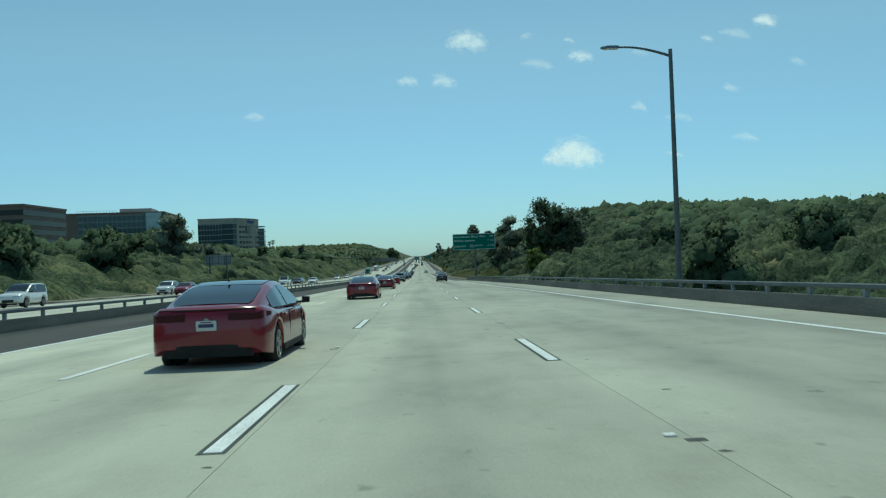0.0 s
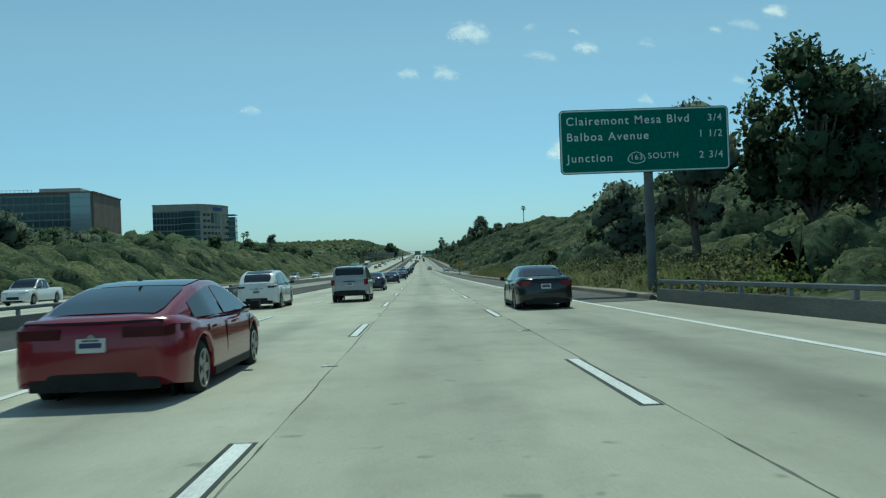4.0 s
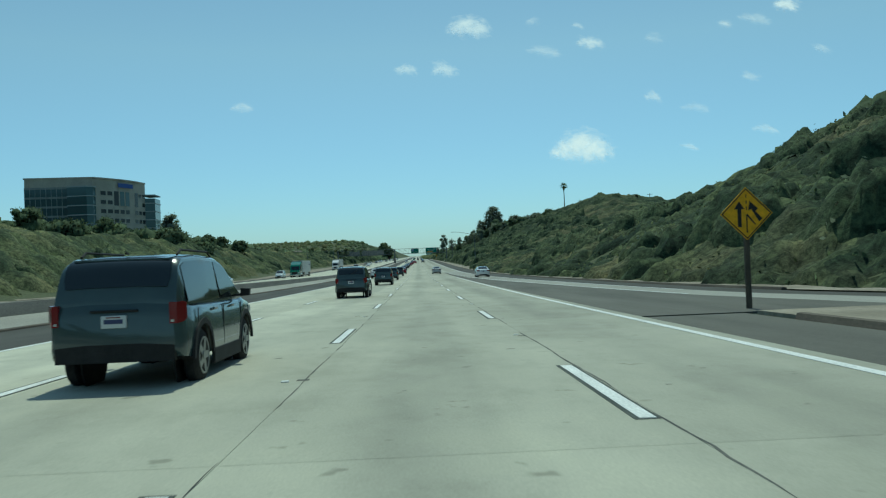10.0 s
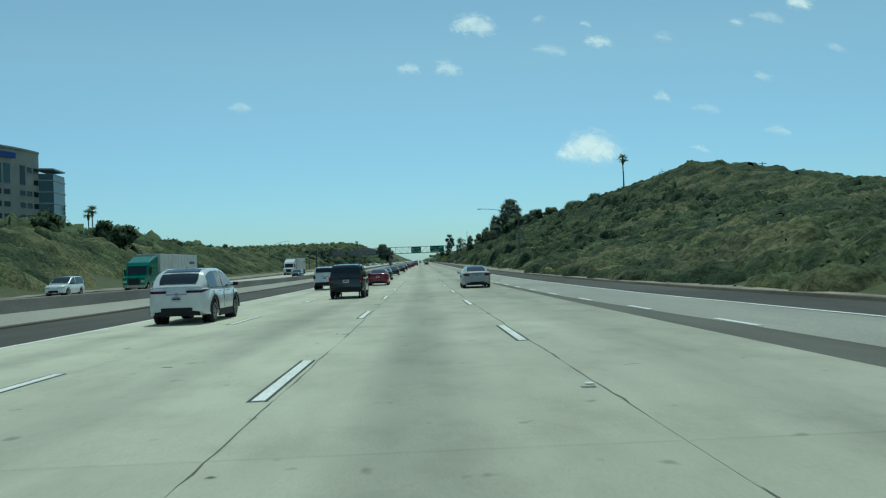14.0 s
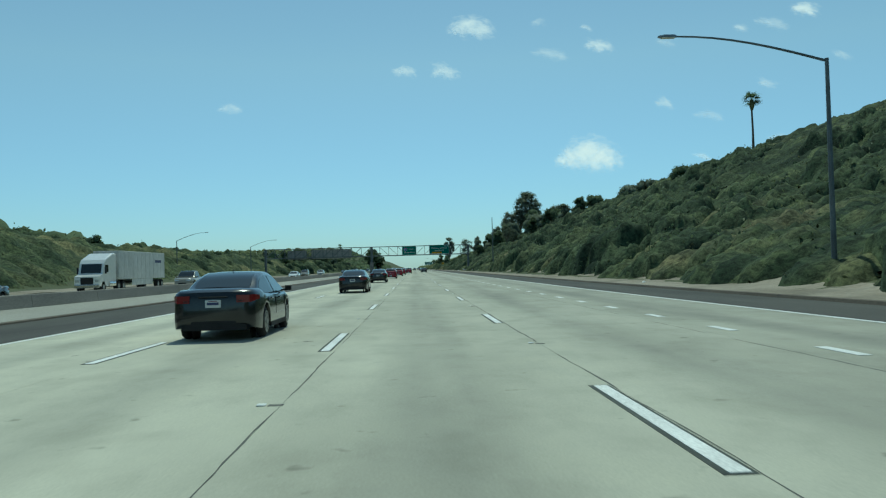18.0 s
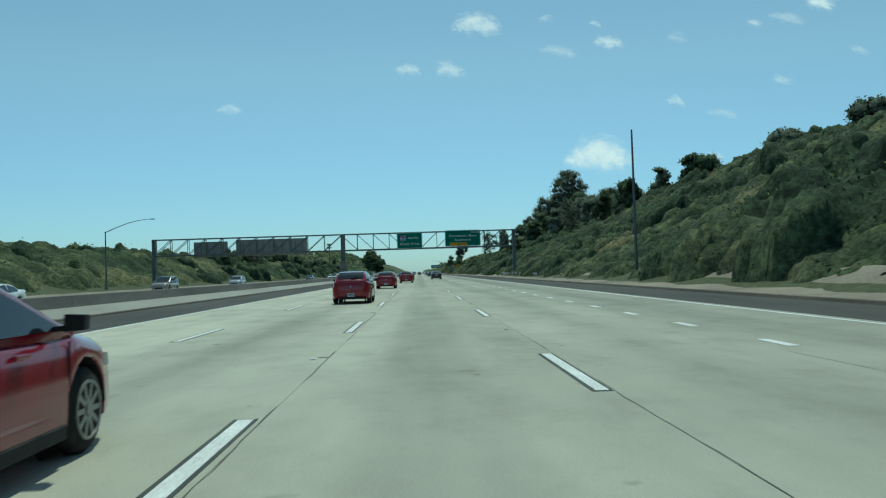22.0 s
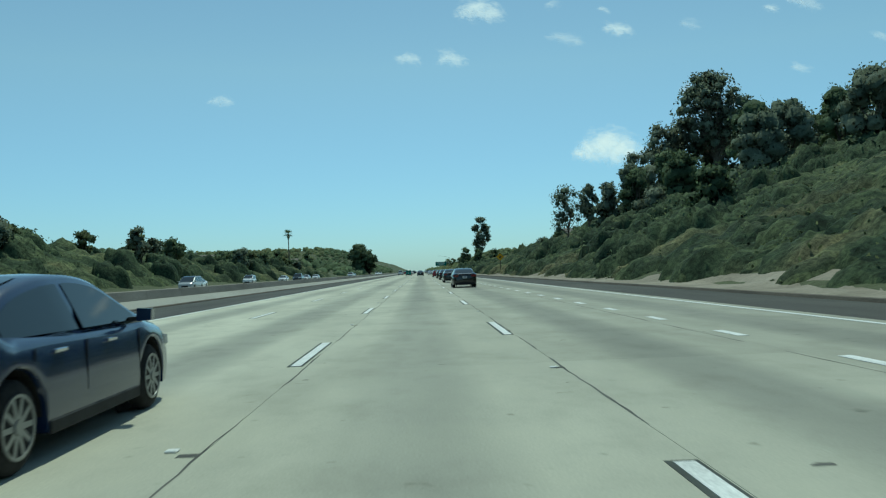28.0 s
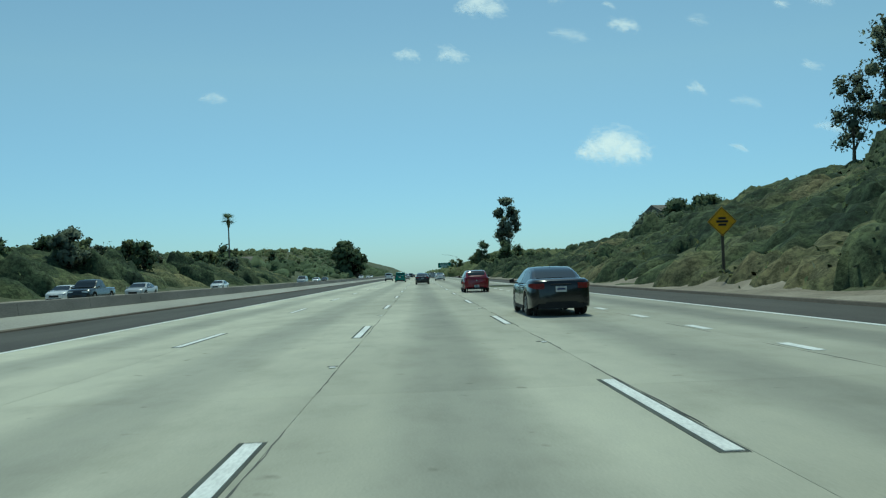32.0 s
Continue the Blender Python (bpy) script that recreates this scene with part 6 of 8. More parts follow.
    shrub_field("far_shrubs", x, y, rng.uniform(2.5, 5.0, len(x)), LEAF_DARK, "dark trees and bushes beyond the bank", 8, 0.28, 11)
    x, y = scatter(-140, -42, 1150, 2120, 10, rng)
    shrub_field("far_shrubs", x, y, rng.uniform(2.0, 4.5, len(x)), LEAF_DARK, "dark bushes lining the distant road", 10, 0.32, 12)
    for x0, x1, sd in ((-420, -140, 13), (130, 330, 14)):
        x, y = scatter(x0, x1, 1880, 2120, 15, rng)
        shrub_field("far_shrubs", x, y, rng.uniform(3.0, 6.5, len(x)), LEAF_OLIVE, "green woods on the distant rise", 14, 0.3, sd)


def grass_verge():
    rng = np.random.default_rng(5)
    n = 42000
    y = rng.uniform(136, 276, n)
    x = 9.6 + (rng.uniform(0, 1, n) ** 0.9) * np.interp(y, [136, 200, 250, 290], [5, 7, 8.2, 2.5])
    thick = patchy(x, y, 0.25) + 0.6 * patchy(x, y, 0.9, 1.0)
    h = rng.uniform(0.22, 0.62, n) * (0.85 + 0.4 * np.clip(thick, -0.6, 1.0)) * np.clip((x - 9.2) * 0.75, 0.35, 1.7)
    z = rough_land(x, y)
    a = rng.uniform(0, 2 * np.pi, n)
    w = rng.uniform(0.008, 0.018, n)
    lean = rng.normal(0, 0.24, (n, 2))
    base = np.stack([x, y, z - 0.03], 1)
    side = np.stack([np.cos(a) * w, np.sin(a) * w, np.zeros(n)], 1)
    tip = base + np.stack([lean[:, 0] * h * 2, lean[:, 1] * h * 2, h], 1)
    mid = base * 0.45 + tip * 0.55 - np.stack([lean[:, 0] * h * 0.4, lean[:, 1] * h * 0.4, 0 * h], 1)
    v = np.stack([base - side, base + side, mid + side * 0.7, mid - side * 0.7, tip + side * 0.1, tip - side * 0.1], 1).reshape(-1, 3)
    i = np.arange(n)[:, None] * 6
    f = np.concatenate([i + [[0, 1, 2, 3]], i + [[3, 2, 4, 5]]])
    soft = unit(np.stack([lean[:, 0], lean[:, 1], np.full(n, 1.1)], 1) + 0.3 * rng.normal(size=(n, 3)))
    tagged(foliage("grass", (v, f, np.repeat(soft, 6, 0)), GRASS), "tall soft olive-green grass along the verge", "grass", kind="stuff")
    # soft weeds and brush that grow out of the grass
    edge = lambda q: ramp_l(q) - 1.5
    x, y = scatter(10.4, 17, 132, 266, 1.15, rng, lambda p, q: (p < np.where(q > 182, np.maximum(edge(q), 11.2), 16.5)))
    k = patchy(x, y, 0.3, 0.3) + rng.normal(0, 0.45, len(x))
    r = rng.uniform(0.4, 0.75, len(x)) + 0.75 * np.clip((x - 11.0) / 3.0, 0, 1)
    for sel, mat, lab, sd in (((k > 0.45) & (x > 12.5), LEAF_OLIVE, "soft olive weeds growing through the verge grass", 71), ((k <= 0.3) & (k > -0.25), LEAF_DRY, "dry tan weeds growing through the verge grass", 72), ((k <= -0.7) & (x > 11.0), LEAF_FRESH, "fresh green weeds growing through the verge grass", 73)):
        shrub_field("verge_weeds", x[sel], y[sel], r[sel], mat, lab, 70, 0.1, sd, 0.8, None, 0.3)


slopes()
grass_verge()


# ---- trees ----
def limb(geo, a, b, r0, r1, rng, bend=0.12):
    a, b = Vector(a), Vector(b)
    n = (b - a).length
    mid = [(a.lerp(b, u) + Vector(rng.normal(0, bend * n * 0.3, 3))) for u in (0.35, 0.7)]
    geo.tube([a, *mid, b], [r0, r0 * 0.7 + r1 * 0.3, r0 * 0.35 + r1 * 0.65, r1], 7)


def tree(x, y, top, spread, leaf_mat, label, name="tree", base=None, crown_from=0.35, clumps=26, leaves=90, leaf=0.3, seed=0, airy=0.75, trunk=0.3, category="tree", lean=0.0, core=0.78):
    """A tapered trunk that forks into limbs, with a crown of many leaf clumps."""
    rng = np.random.default_rng(seed + int(x * 7 + y * 3) % 9973)
    b = float(rough_land(x, y)) - 0.3 if base is None else base
    h = max(top - b, 4.0)
    s = thing(name, label, category, pose(x, y, b))
    wood = Geo()
    fork = h * crown_from
    wood.tube([(0, 0, 0), (rng.normal(0, 0.1), 0, fork * 0.5), (lean * 0.3, 0, fork)], [trunk * 1.25, trunk, trunk * 0.8], 9)
    cs, rs = [], []
    for k in range(clumps):
        u = (k + 0.5) / clumps
        zc = fork + (h - fork) * (0.12 + 0.80 * u)
        wide = spread * math.sqrt(max(0.08, 1 - (2 * abs(u - 0.42)) ** 2 * 0.8))
        a, r = rng.uniform(0, 2 * math.pi), wide * math.sqrt(rng.uniform(0.05, 1)) * airy
        r_c = min(spread * rng.uniform(0.27, 0.48), rng.uniform(1.5, 2.4) * (1 if spread < 11 else 1.6))
        c = (lean * u + r * math.cos(a), r * math.sin(a), min(zc + rng.normal(0, 0.04 * h), h - r_c * 0.7))
        cs.append(c)
        rs.append(r_c)
        if k % 2 == 0:
            limb(wood, (lean * 0.3, 0, fork * rng.uniform(0.75, 1.0)), c, trunk * 0.42, trunk * 0.08, rng)
    part("trunk", wood, BARK, s, "", True)
    rs = np.array(rs)
    tuft = tufts(np.array(cs), rs[:, None] * np.array([1, 1, 0.8]), int(leaves * 0.55), leaf, rng, core, -1.0, (0.78, 1.14), 1.2)
    # the whole crown shades as one body, each clump a little for itself
    mid = np.array([lean * 0.5, 0, (fork + h) / 2])
    body = unit((tuft[0] - mid) / np.array([spread, spread, (h - fork) * 0.55]))
    crown = foliage("crown", (tuft[0], tuft[1], unit(tuft[2] + 0.6 * body)), leaf_mat)
    crown.parent = s
    return s


def palm(x, y, top, label="tall slender fan palm with a round green head", crown=1.7, base=None):
    rng = np.random.default_rng(int(abs(x) * 13 + y))
    b = float(rough_land(x, y)) - 0.3 if base is None else base
    h = top - b
    s = thing("palm_tree", label, "palm tree", pose(x, y, b))
    part("trunk", Geo().tube([(0, 0, 0), (0.05, 0, h * 0.4), (-0.05, 0, h * 0.75), (0, 0, h - crown * 0.8)], [0.32, 0.22, 0.19, 0.2], 9), PALM_BARK, s, "", True)
    skirt = Geo().tube([(0, 0, h - crown * 2.0), (0, 0, h - crown * 1.5), (0, 0, h - crown * 0.8)], [0.25, 0.55, 0.4], 9)
    part("skirt", skirt, LEAF_DRY, s, "dead brown fronds below the head")
    fronds = Geo()
    for k in range(64):
        a, e = rng.uniform(0, 2 * math.pi), rng.uniform(-0.7, 1.3)
        L = crown * rng.uniform(0.8, 1.15)
        d = Vector((math.cos(a) * math.cos(e), math.sin(a) * math.cos(e), math.sin(e)))
        o = Vector((0, 0, h - crown * 0.8))
        side = d.cross(Vector((0, 0, 1)) + Vector((0.01, 0, 0))).normalized()
        tip = o + d * L
        for j in range(-3, 4):
            w = side * (j * 0.14 * L)
            q = o + d * (L * 0.55)
            e2 = tip + w * 1.5 - Vector((0, 0, 0.12 * L * abs(j) / 3))
            fronds.add([q + w * 0.25 - side * 0.09, q + w * 0.25 + side * 0.09, e2 + side * 0.02, e2 - side * 0.02], [(0, 1, 2, 3)])
        fronds.add([o - side * 0.03, o + side * 0.03, q + side * 0.02, q - side * 0.02], [(0, 1, 2, 3)])
    me = fronds.mesh("fronds", LEAF_DARK)
    ob = new("fronds", me)
    ob.parent = s


GUM = "tall grey-green eucalyptus with an open crown"
# beside the bridge
tree(25.6, 157, 15.4, 5.3, LEAF_DARK, "big dark eucalyptus behind the roadside sign", crown_from=0.15, clumps=46, leaves=170, leaf=0.24, trunk=0.4, core=0.5)
tree(31.0, 159, 13.4, 4.3, LEAF_GREY, "big grey-green eucalyptus behind the roadside sign", crown_from=0.15, clumps=34, leaves=150, leaf=0.24, seed=4, core=0.45)
tree(18.8, 160, 12.6, 2.9, LEAF_GREY, GUM, crown_from=0.25, clumps=22, leaves=120, leaf=0.22, seed=2, airy=0.9)
tree(17.5, 175, 8.5, 3.2, LEAF_GREY, GUM, crown_from=0.2, clumps=20, leaves=120, leaf=0.22, seed=9)
tree(19.5, 130.5, 5.0, 1.9, LEAF_FRESH, "bushy light green young tree below the dark gum", crown_from=0.12, clumps=22, leaves=130, leaf=0.16, trunk=0.14)
tree(38, 120, 7.5, 4.0, LEAF_DARK, "dark bushy tree beside the bridge", crown_from=0.1, clumps=26, leaves=120, leaf=0.25, seed=5)
tree(30, 78, 5.5, 4.0, LEAF_DARK, "dark bushy tree beside the bridge", crown_from=0.1, clumps=26, leaves=120, leaf=0.22, seed=6)
tree(48, 95, 8.0, 4.5, LEAF_DARK, "dark bushy tree beside the bridge", crown_from=0.1, clumps=26, leaves=120, leaf=0.25, seed=7)
for k, (x, y, top, sp) in enumerate(((24, 210, 7.0, 3.0), (30, 226, 8.6, 3.4), (44, 250, 14.0, 3.6), (62, 300, 23, 3.0), (70, 330, 26, 3.4))):
    tree(x, y, top, sp, LEAF_DARK, "dark rounded tree on the hillside", crown_from=0.05, clumps=20, leaves=100, leaf=0.24, seed=30 + k)
for k, (x, y, up, sp) in enumerate(((24.5, 214, 6.0, 2.8), (26, 229, 6.0, 2.8), (24, 250, 4.4, 2.4), (30, 218, 6.4, 3.0), (33, 238, 6.2, 2.8))):
    tree(x, y, float(land(x, y)) + up, sp, (LEAF_OLIVE, LEAF_GREY)[k % 2], "dense green tree at the foot of the hillside", crown_from=0.04, clumps=22, leaves=85, leaf=0.23, seed=300 + k)
# the hilltop and the cut further on
tree(67, 944, 44.0, 10.0, LEAF_GREY, "large old eucalyptus with a dense grey-green crown", crown_from=0.3, clumps=110, leaves=110, leaf=0.33, trunk=0.6, core=0.5)
tree(55.5, 946, 33.0, 5.5, LEAF_GREY, GUM, crown_from=0.08, clumps=48, leaves=110, leaf=0.3, seed=1, core=0.55)
tree(62, 949, 35.0, 6.5, LEAF_GREY, GUM, crown_from=0.08, clumps=50, leaves=110, leaf=0.3, seed=21, core=0.55)
tree(71, 952, 32.0, 6.0, LEAF_GREY, GUM, crown_from=0.08, clumps=44, leaves=110, leaf=0.3, seed=22, core=0.55)
tree(85, 946, 36.0, 7.5, LEAF_GREY, GUM, crown_from=0.25, clumps=50, leaves=120, leaf=0.32, seed=2, trunk=0.45, core=0.55)
tree(97, 950, 36.0, 7.0, LEAF_GREY, GUM, crown_from=0.2, clumps=40, leaves=110, leaf=0.32, seed=23, trunk=0.45, core=0.55)
tree(49, 950, 24.5, 3.4, LEAF_GREY, GUM, crown_from=0.1, clumps=30, leaves=100, leaf=0.26, seed=24)
tree(48.5, 968, 22.0, 2.5, LEAF_GREY, GUM, crown_from=0.25, clumps=20, leaves=120, leaf=0.2, seed=3, trunk=0.2, airy=0.95, core=0.5)
tree(57, 973, 30.5, 3.8, LEAF_GREY, GUM, crown_from=0.2, clumps=34, leaves=130, leaf=0.24, seed=13, airy=0.9, core=0.6)
tree(34.3, 780, 16.6, 2.5, LEAF_GREY, "slender pale-leaved gum with an airy crown", crown_from=0.35, clumps=24, leaves=110, leaf=0.18, trunk=0.15, airy=0.95, core=0.0)
tree(41, 815, 16.8, 2.6, LEAF_GREY, GUM, crown_from=0.3, clumps=24, leaves=110, leaf=0.2, trunk=0.18, airy=0.9, core=0.2)
tree(28.7, 920, 16.8, 3.6, LEAF_GREY, "slender young eucalyptus with an airy crown", crown_from=0.3, clumps=26, leaves=110, leaf=0.2, seed=4, trunk=0.2, airy=0.9, core=0.42)
for k, (x, y, top, sp) in enumerate(((33.5, 908, 15.6, 2.6), (40.5, 914, 19.0, 3.2), (47, 930, 21.5, 3.6), (53, 934, 25.5, 4.0), (38, 896, 13.5, 3.2), (46, 905, 17.5, 3.6))):
    tree(x, y, top, sp, (LEAF_GREY, LEAF_DARK)[k % 2], "dark leafy gum in the woods below the crest", crown_from=0.08, clumps=28, leaves=110, leaf=0.24, seed=400 + k)
tree(36, 935, 18.5, 2.6, LEAF_GREY, GUM, crown_from=0.2, clumps=20, leaves=110, leaf=0.22, seed=8)
tree(29.4, 1145, 26.0, 4.7, LEAF_GREY, "tall narrow eucalyptus beside the road", crown_from=0.3, clumps=30, leaves=120, leaf=0.34, seed=5, trunk=0.35)
tree(23, 1165, 12.5, 3.2, LEAF_DARK, "dark tree at the roadside", crown_from=0.15, clumps=20, leaves=80, leaf=0.3, seed=6)
tree(26, 1120, 10.5, 3.0, LEAF_DARK, "dark tree at the roadside", crown_from=0.15, clumps=20, leaves=80, leaf=0.3, seed=7)
for k, (x, y, top, sp) in enumerate(((37.8, 1009, 10.2, 2.8), (44, 1015, 12.5, 3.4), (52, 1022, 13.8, 3.6), (60, 870, 26, 5), (66, 850, 27, 5.5), (58, 820, 25, 4.5), (50, 884, 23, 4.5), (44, 900, 20, 4), (70, 790, 27.5, 5), (76, 760, 28, 5), (52, 792, 22.5, 2.5), (47, 800, 20.5, 2.2), (57, 785, 24.5, 2.6), (61, 775, 26, 2.8), (30, 850, 11, 2.6), (62, 900, 28, 6), (72, 900, 30, 6), (66, 920, 32, 6), (70, 720, 25.5, 4.0), (73, 700, 25.2, 3.6))):
    tree(x, y, top, sp, LEAF_DARK if k % 3 else LEAF_GREY, "dark tree standing on the cut slope", crown_from=0.06, clumps=30, leaves=110, leaf=0.25, seed=50 + k)
palm(73.7, 657, 37.4, "tall slender fan palm standing on the hilltop", 1.9)
# across the road
for k, (x, y, top, sp) in enumerate(((-58.9, 190.7, 17.8, 4.6), (-63, 160, 13.0, 5.5), (-50, 130, 9.5, 4.5), (-72, 205, 14.5, 6.0), (-58, 215, 11.5, 5.0), (-81, 244, 18.5, 7.0), (-49, 95, 8.0, 4.0), (-60, 110, 11.0, 5.0), (-66, 260, 11.0, 4.5), (-88, 300, 15.0, 5.5), (-70, 320, 11.5, 4.5), (-52, 60, 8.5, 4.5), (-78, 130, 13.5, 6.0), (-95, 190, 17.0, 6.5))):
    tree(x, y, top, sp, LEAF_DARK if k % 4 else LEAF_GREY, "dark spreading tree on the far bank", crown_from=0.15, clumps=30, leaves=110, leaf=0.3, seed=80 + k)
for k, (x, y, top, sp) in enumerate(((-75, 511, 20.0, 3.2), (-70, 490, 14.5, 4.0), (-78, 470, 17.0, 4.5), (-66, 520, 13.5, 3.5), (-62, 545, 12.0, 3.0), (-88, 450, 18.5, 4.0), (-60, 405, 10.5, 3.5), (-57, 452, 8.8, 4.5), (-61, 462, 10.2, 5.0), (-64, 446, 9.8, 4.5), (-55, 470, 8.0, 3.5), (-72, 560, 14.0, 3.0), (-104, 420, 20, 4.5), (-118, 400, 21, 4.5))):
    tree(x, y, top, sp, LEAF_GREY if k == 0 else LEAF_DARK, "dark tree on the bank below the offices", crown_from=0.2, clumps=22, leaves=90, leaf=0.3, seed=110 + k, airy=0.85)
rnd = random.Random(4)
for k in range(40):
    x, y = -50 - rnd.uniform(0, 22), 835 + k * 8.2 + rnd.uniform(-4, 4)
    tree(x, y, rnd.uniform(9.0, 12.5) - (2.6 if y > 980 else 0), rnd.uniform(2.0, 3.4), (LEAF_DARK, LEAF_OLIVE, LEAF_GREY)[k % 3], "green tree along the oncoming carriageway", crown_from=0.2, clumps=16, leaves=80, leaf=0.27, seed=140 + k)
tree(-51, 852, 11.6, 3.2, LEAF_GREY, "airy pale-leaved tree beside the oncoming lanes", crown_from=0.35, clumps=22, leaves=60, leaf=0.2, airy=1.0, trunk=0.16, core=0.3)
tree(-79, 1110, 13.4, 2.0, LEAF_DARK, "dark pointed conifer between the houses", crown_from=0.1, clumps=20, leaves=70, leaf=0.3)
tree(-90, 1118, 12.0, 2.2, LEAF_DARK, "dark pointed conifer between the houses", crown_from=0.1, clumps=20, leaves=70, leaf=0.3)
tree(-47, 1385, 24.2, 11.5, LEAF_DARK, "massive dark round-headed tree near the road", crown_from=0.06, clumps=70, leaves=90, leaf=0.7, trunk=0.8)
tree(-40, 1390, 18.0, 8.5, LEAF_DARK, "massive dark round-headed tree near the road", crown_from=0.06, clumps=40, leaves=90, leaf=0.7, trunk=0.8, seed=3)
palm(-59.3, 1130, 22.2, "tall fan palm beside the oncoming lanes", 2.2)
palm(-72, 1180, 12.0, "short fan palm among the houses", 2.0)
palm(-92, 1090, 13.2, "short feathery palm among the houses", 2.2)
palm(-125, 684, 27.6, "palm with drooping fronds near the offices", 2.2)
palm(-129, 690, 26.8, "palm with drooping fronds near the offices", 2.2)
# small trees along the skyline
for k in range(8):
    x, y = -66 - rnd.uniform(0, 24), 530 + k * 38 + rnd.uniform(-12, 12)
    tree(x, y, float(land(x, y)) + rnd.uniform(2.4, 3.6), rnd.uniform(1.8, 2.6), (LEAF_DARK, LEAF_OLIVE)[k % 2], "small rounded tree on top of the far bank", crown_from=0.12, clumps=12, leaves=60, leaf=0.22, seed=200 + k)
for k in range(40):
    if k % 5 < 3:
        x, y = -60 - rnd.uniform(0, 100), 1150 + k * 19 + rnd.uniform(-8, 8)
    else:
        x, y = rnd.uniform(24, 60), 1180 + k * 13 + rnd.uniform(-6, 6)
    tree(x, y, float(land(x, y)) + rnd.uniform(6, 11), rnd.uniform(3, 4.6), (LEAF_DARK, LEAF_OLIVE)[k % 2], "rounded tree in the distant woodland", crown_from=0.12, clumps=10, leaves=50, leaf=0.55, seed=230 + k)


# ---- vehicles ----
def paint(name, base, rough=0.22, flake=0.06):
    m = material(name, base, rough, 0.0, 0.35)
    b = m.node_tree.nodes["Principled BSDF"]
    b.inputs["Coat Weight"].default_value = 0.7
    b.inputs["Coat Roughness"].default_value = 0.06
    v = place(m)
    n = speckle(m, v, 3.0, 3)
    colour(m, steps(m, n, [(0.3, tuple(c * (1 - flake) for c in base)), (0.7, tuple(min(1, c * (1 + flake)) for c in base))]))
    return m


PAINTS = {
    "red": paint("red_car_paint", (0.19, 0.004, 0.017)),
    "crimson": paint("crimson_car_paint", (0.22, 0.005, 0.02)),
    "navy": paint("navy_car_paint", (0.009, 0.021, 0.062)),
    "black": paint("black_car_paint", (0.006, 0.008, 0.009)),
    "charcoal": paint("charcoal_car_paint", (0.02, 0.025, 0.027)),
    "greygreen": paint("grey_green_car_paint", (0.045, 0.068, 0.07)),
    "white": paint("white_car_paint", (0.74, 0.74, 0.72)),
    "silver": paint("silver_car_paint", (0.38, 0.39, 0.39), 0.32),
    "green": paint("green_truck_paint", (0.01, 0.16, 0.10)),
    "tan": paint("tan_car_paint", (0.28, 0.25, 0.2)),
}
CAR_GLASS = material("tinted_car_glass", (0.012, 0.017, 0.018), 0.04, 0.0, 0.75)
RUBBER = mottled("tyre_rubber", (0.012, 0.012, 0.012), (0.03, 0.03, 0.03), 8, 0.9, (1, 1, 1), 0.2, 30)
RIM = material("alloy_rim", (0.3, 0.31, 0.31), 0.4, 0.8)
TRIM = mottled("black_plastic_trim", (0.014, 0.014, 0.014), (0.028, 0.028, 0.028), 4, 0.7, (1, 1, 1), 0.05, 60)
CHROME = material("chrome", (0.6, 0.6, 0.6), 0.15, 1.0)
TAIL_RED = material("red_tail_lamp", (0.15, 0.005, 0.008), 0.15, 0.0, 0.6)
TAIL_DARK = material("smoked_lamp", (0.05, 0.003, 0.007), 0.3, 0.0, 0.25)
AMBER = material("amber_lamp", (0.6, 0.2, 0.02), 0.2, 0.0, 0.6)
HEAD_GLASS = material("clear_head_lamp", (0.55, 0.57, 0.58), 0.08, 0.3, 0.7)
PLATE = material("number_plate", (0.62, 0.63, 0.62), 0.5)
PLATE_INK = material("plate_ink", (0.05, 0.06, 0.14), 0.6)
TRAILER_WHITE = mottled("trailer_side", (0.5, 0.5, 0.48), (0.66, 0.66, 0.64), 0.4, 0.55, (1, 1, 0.3), 0.05, 6)

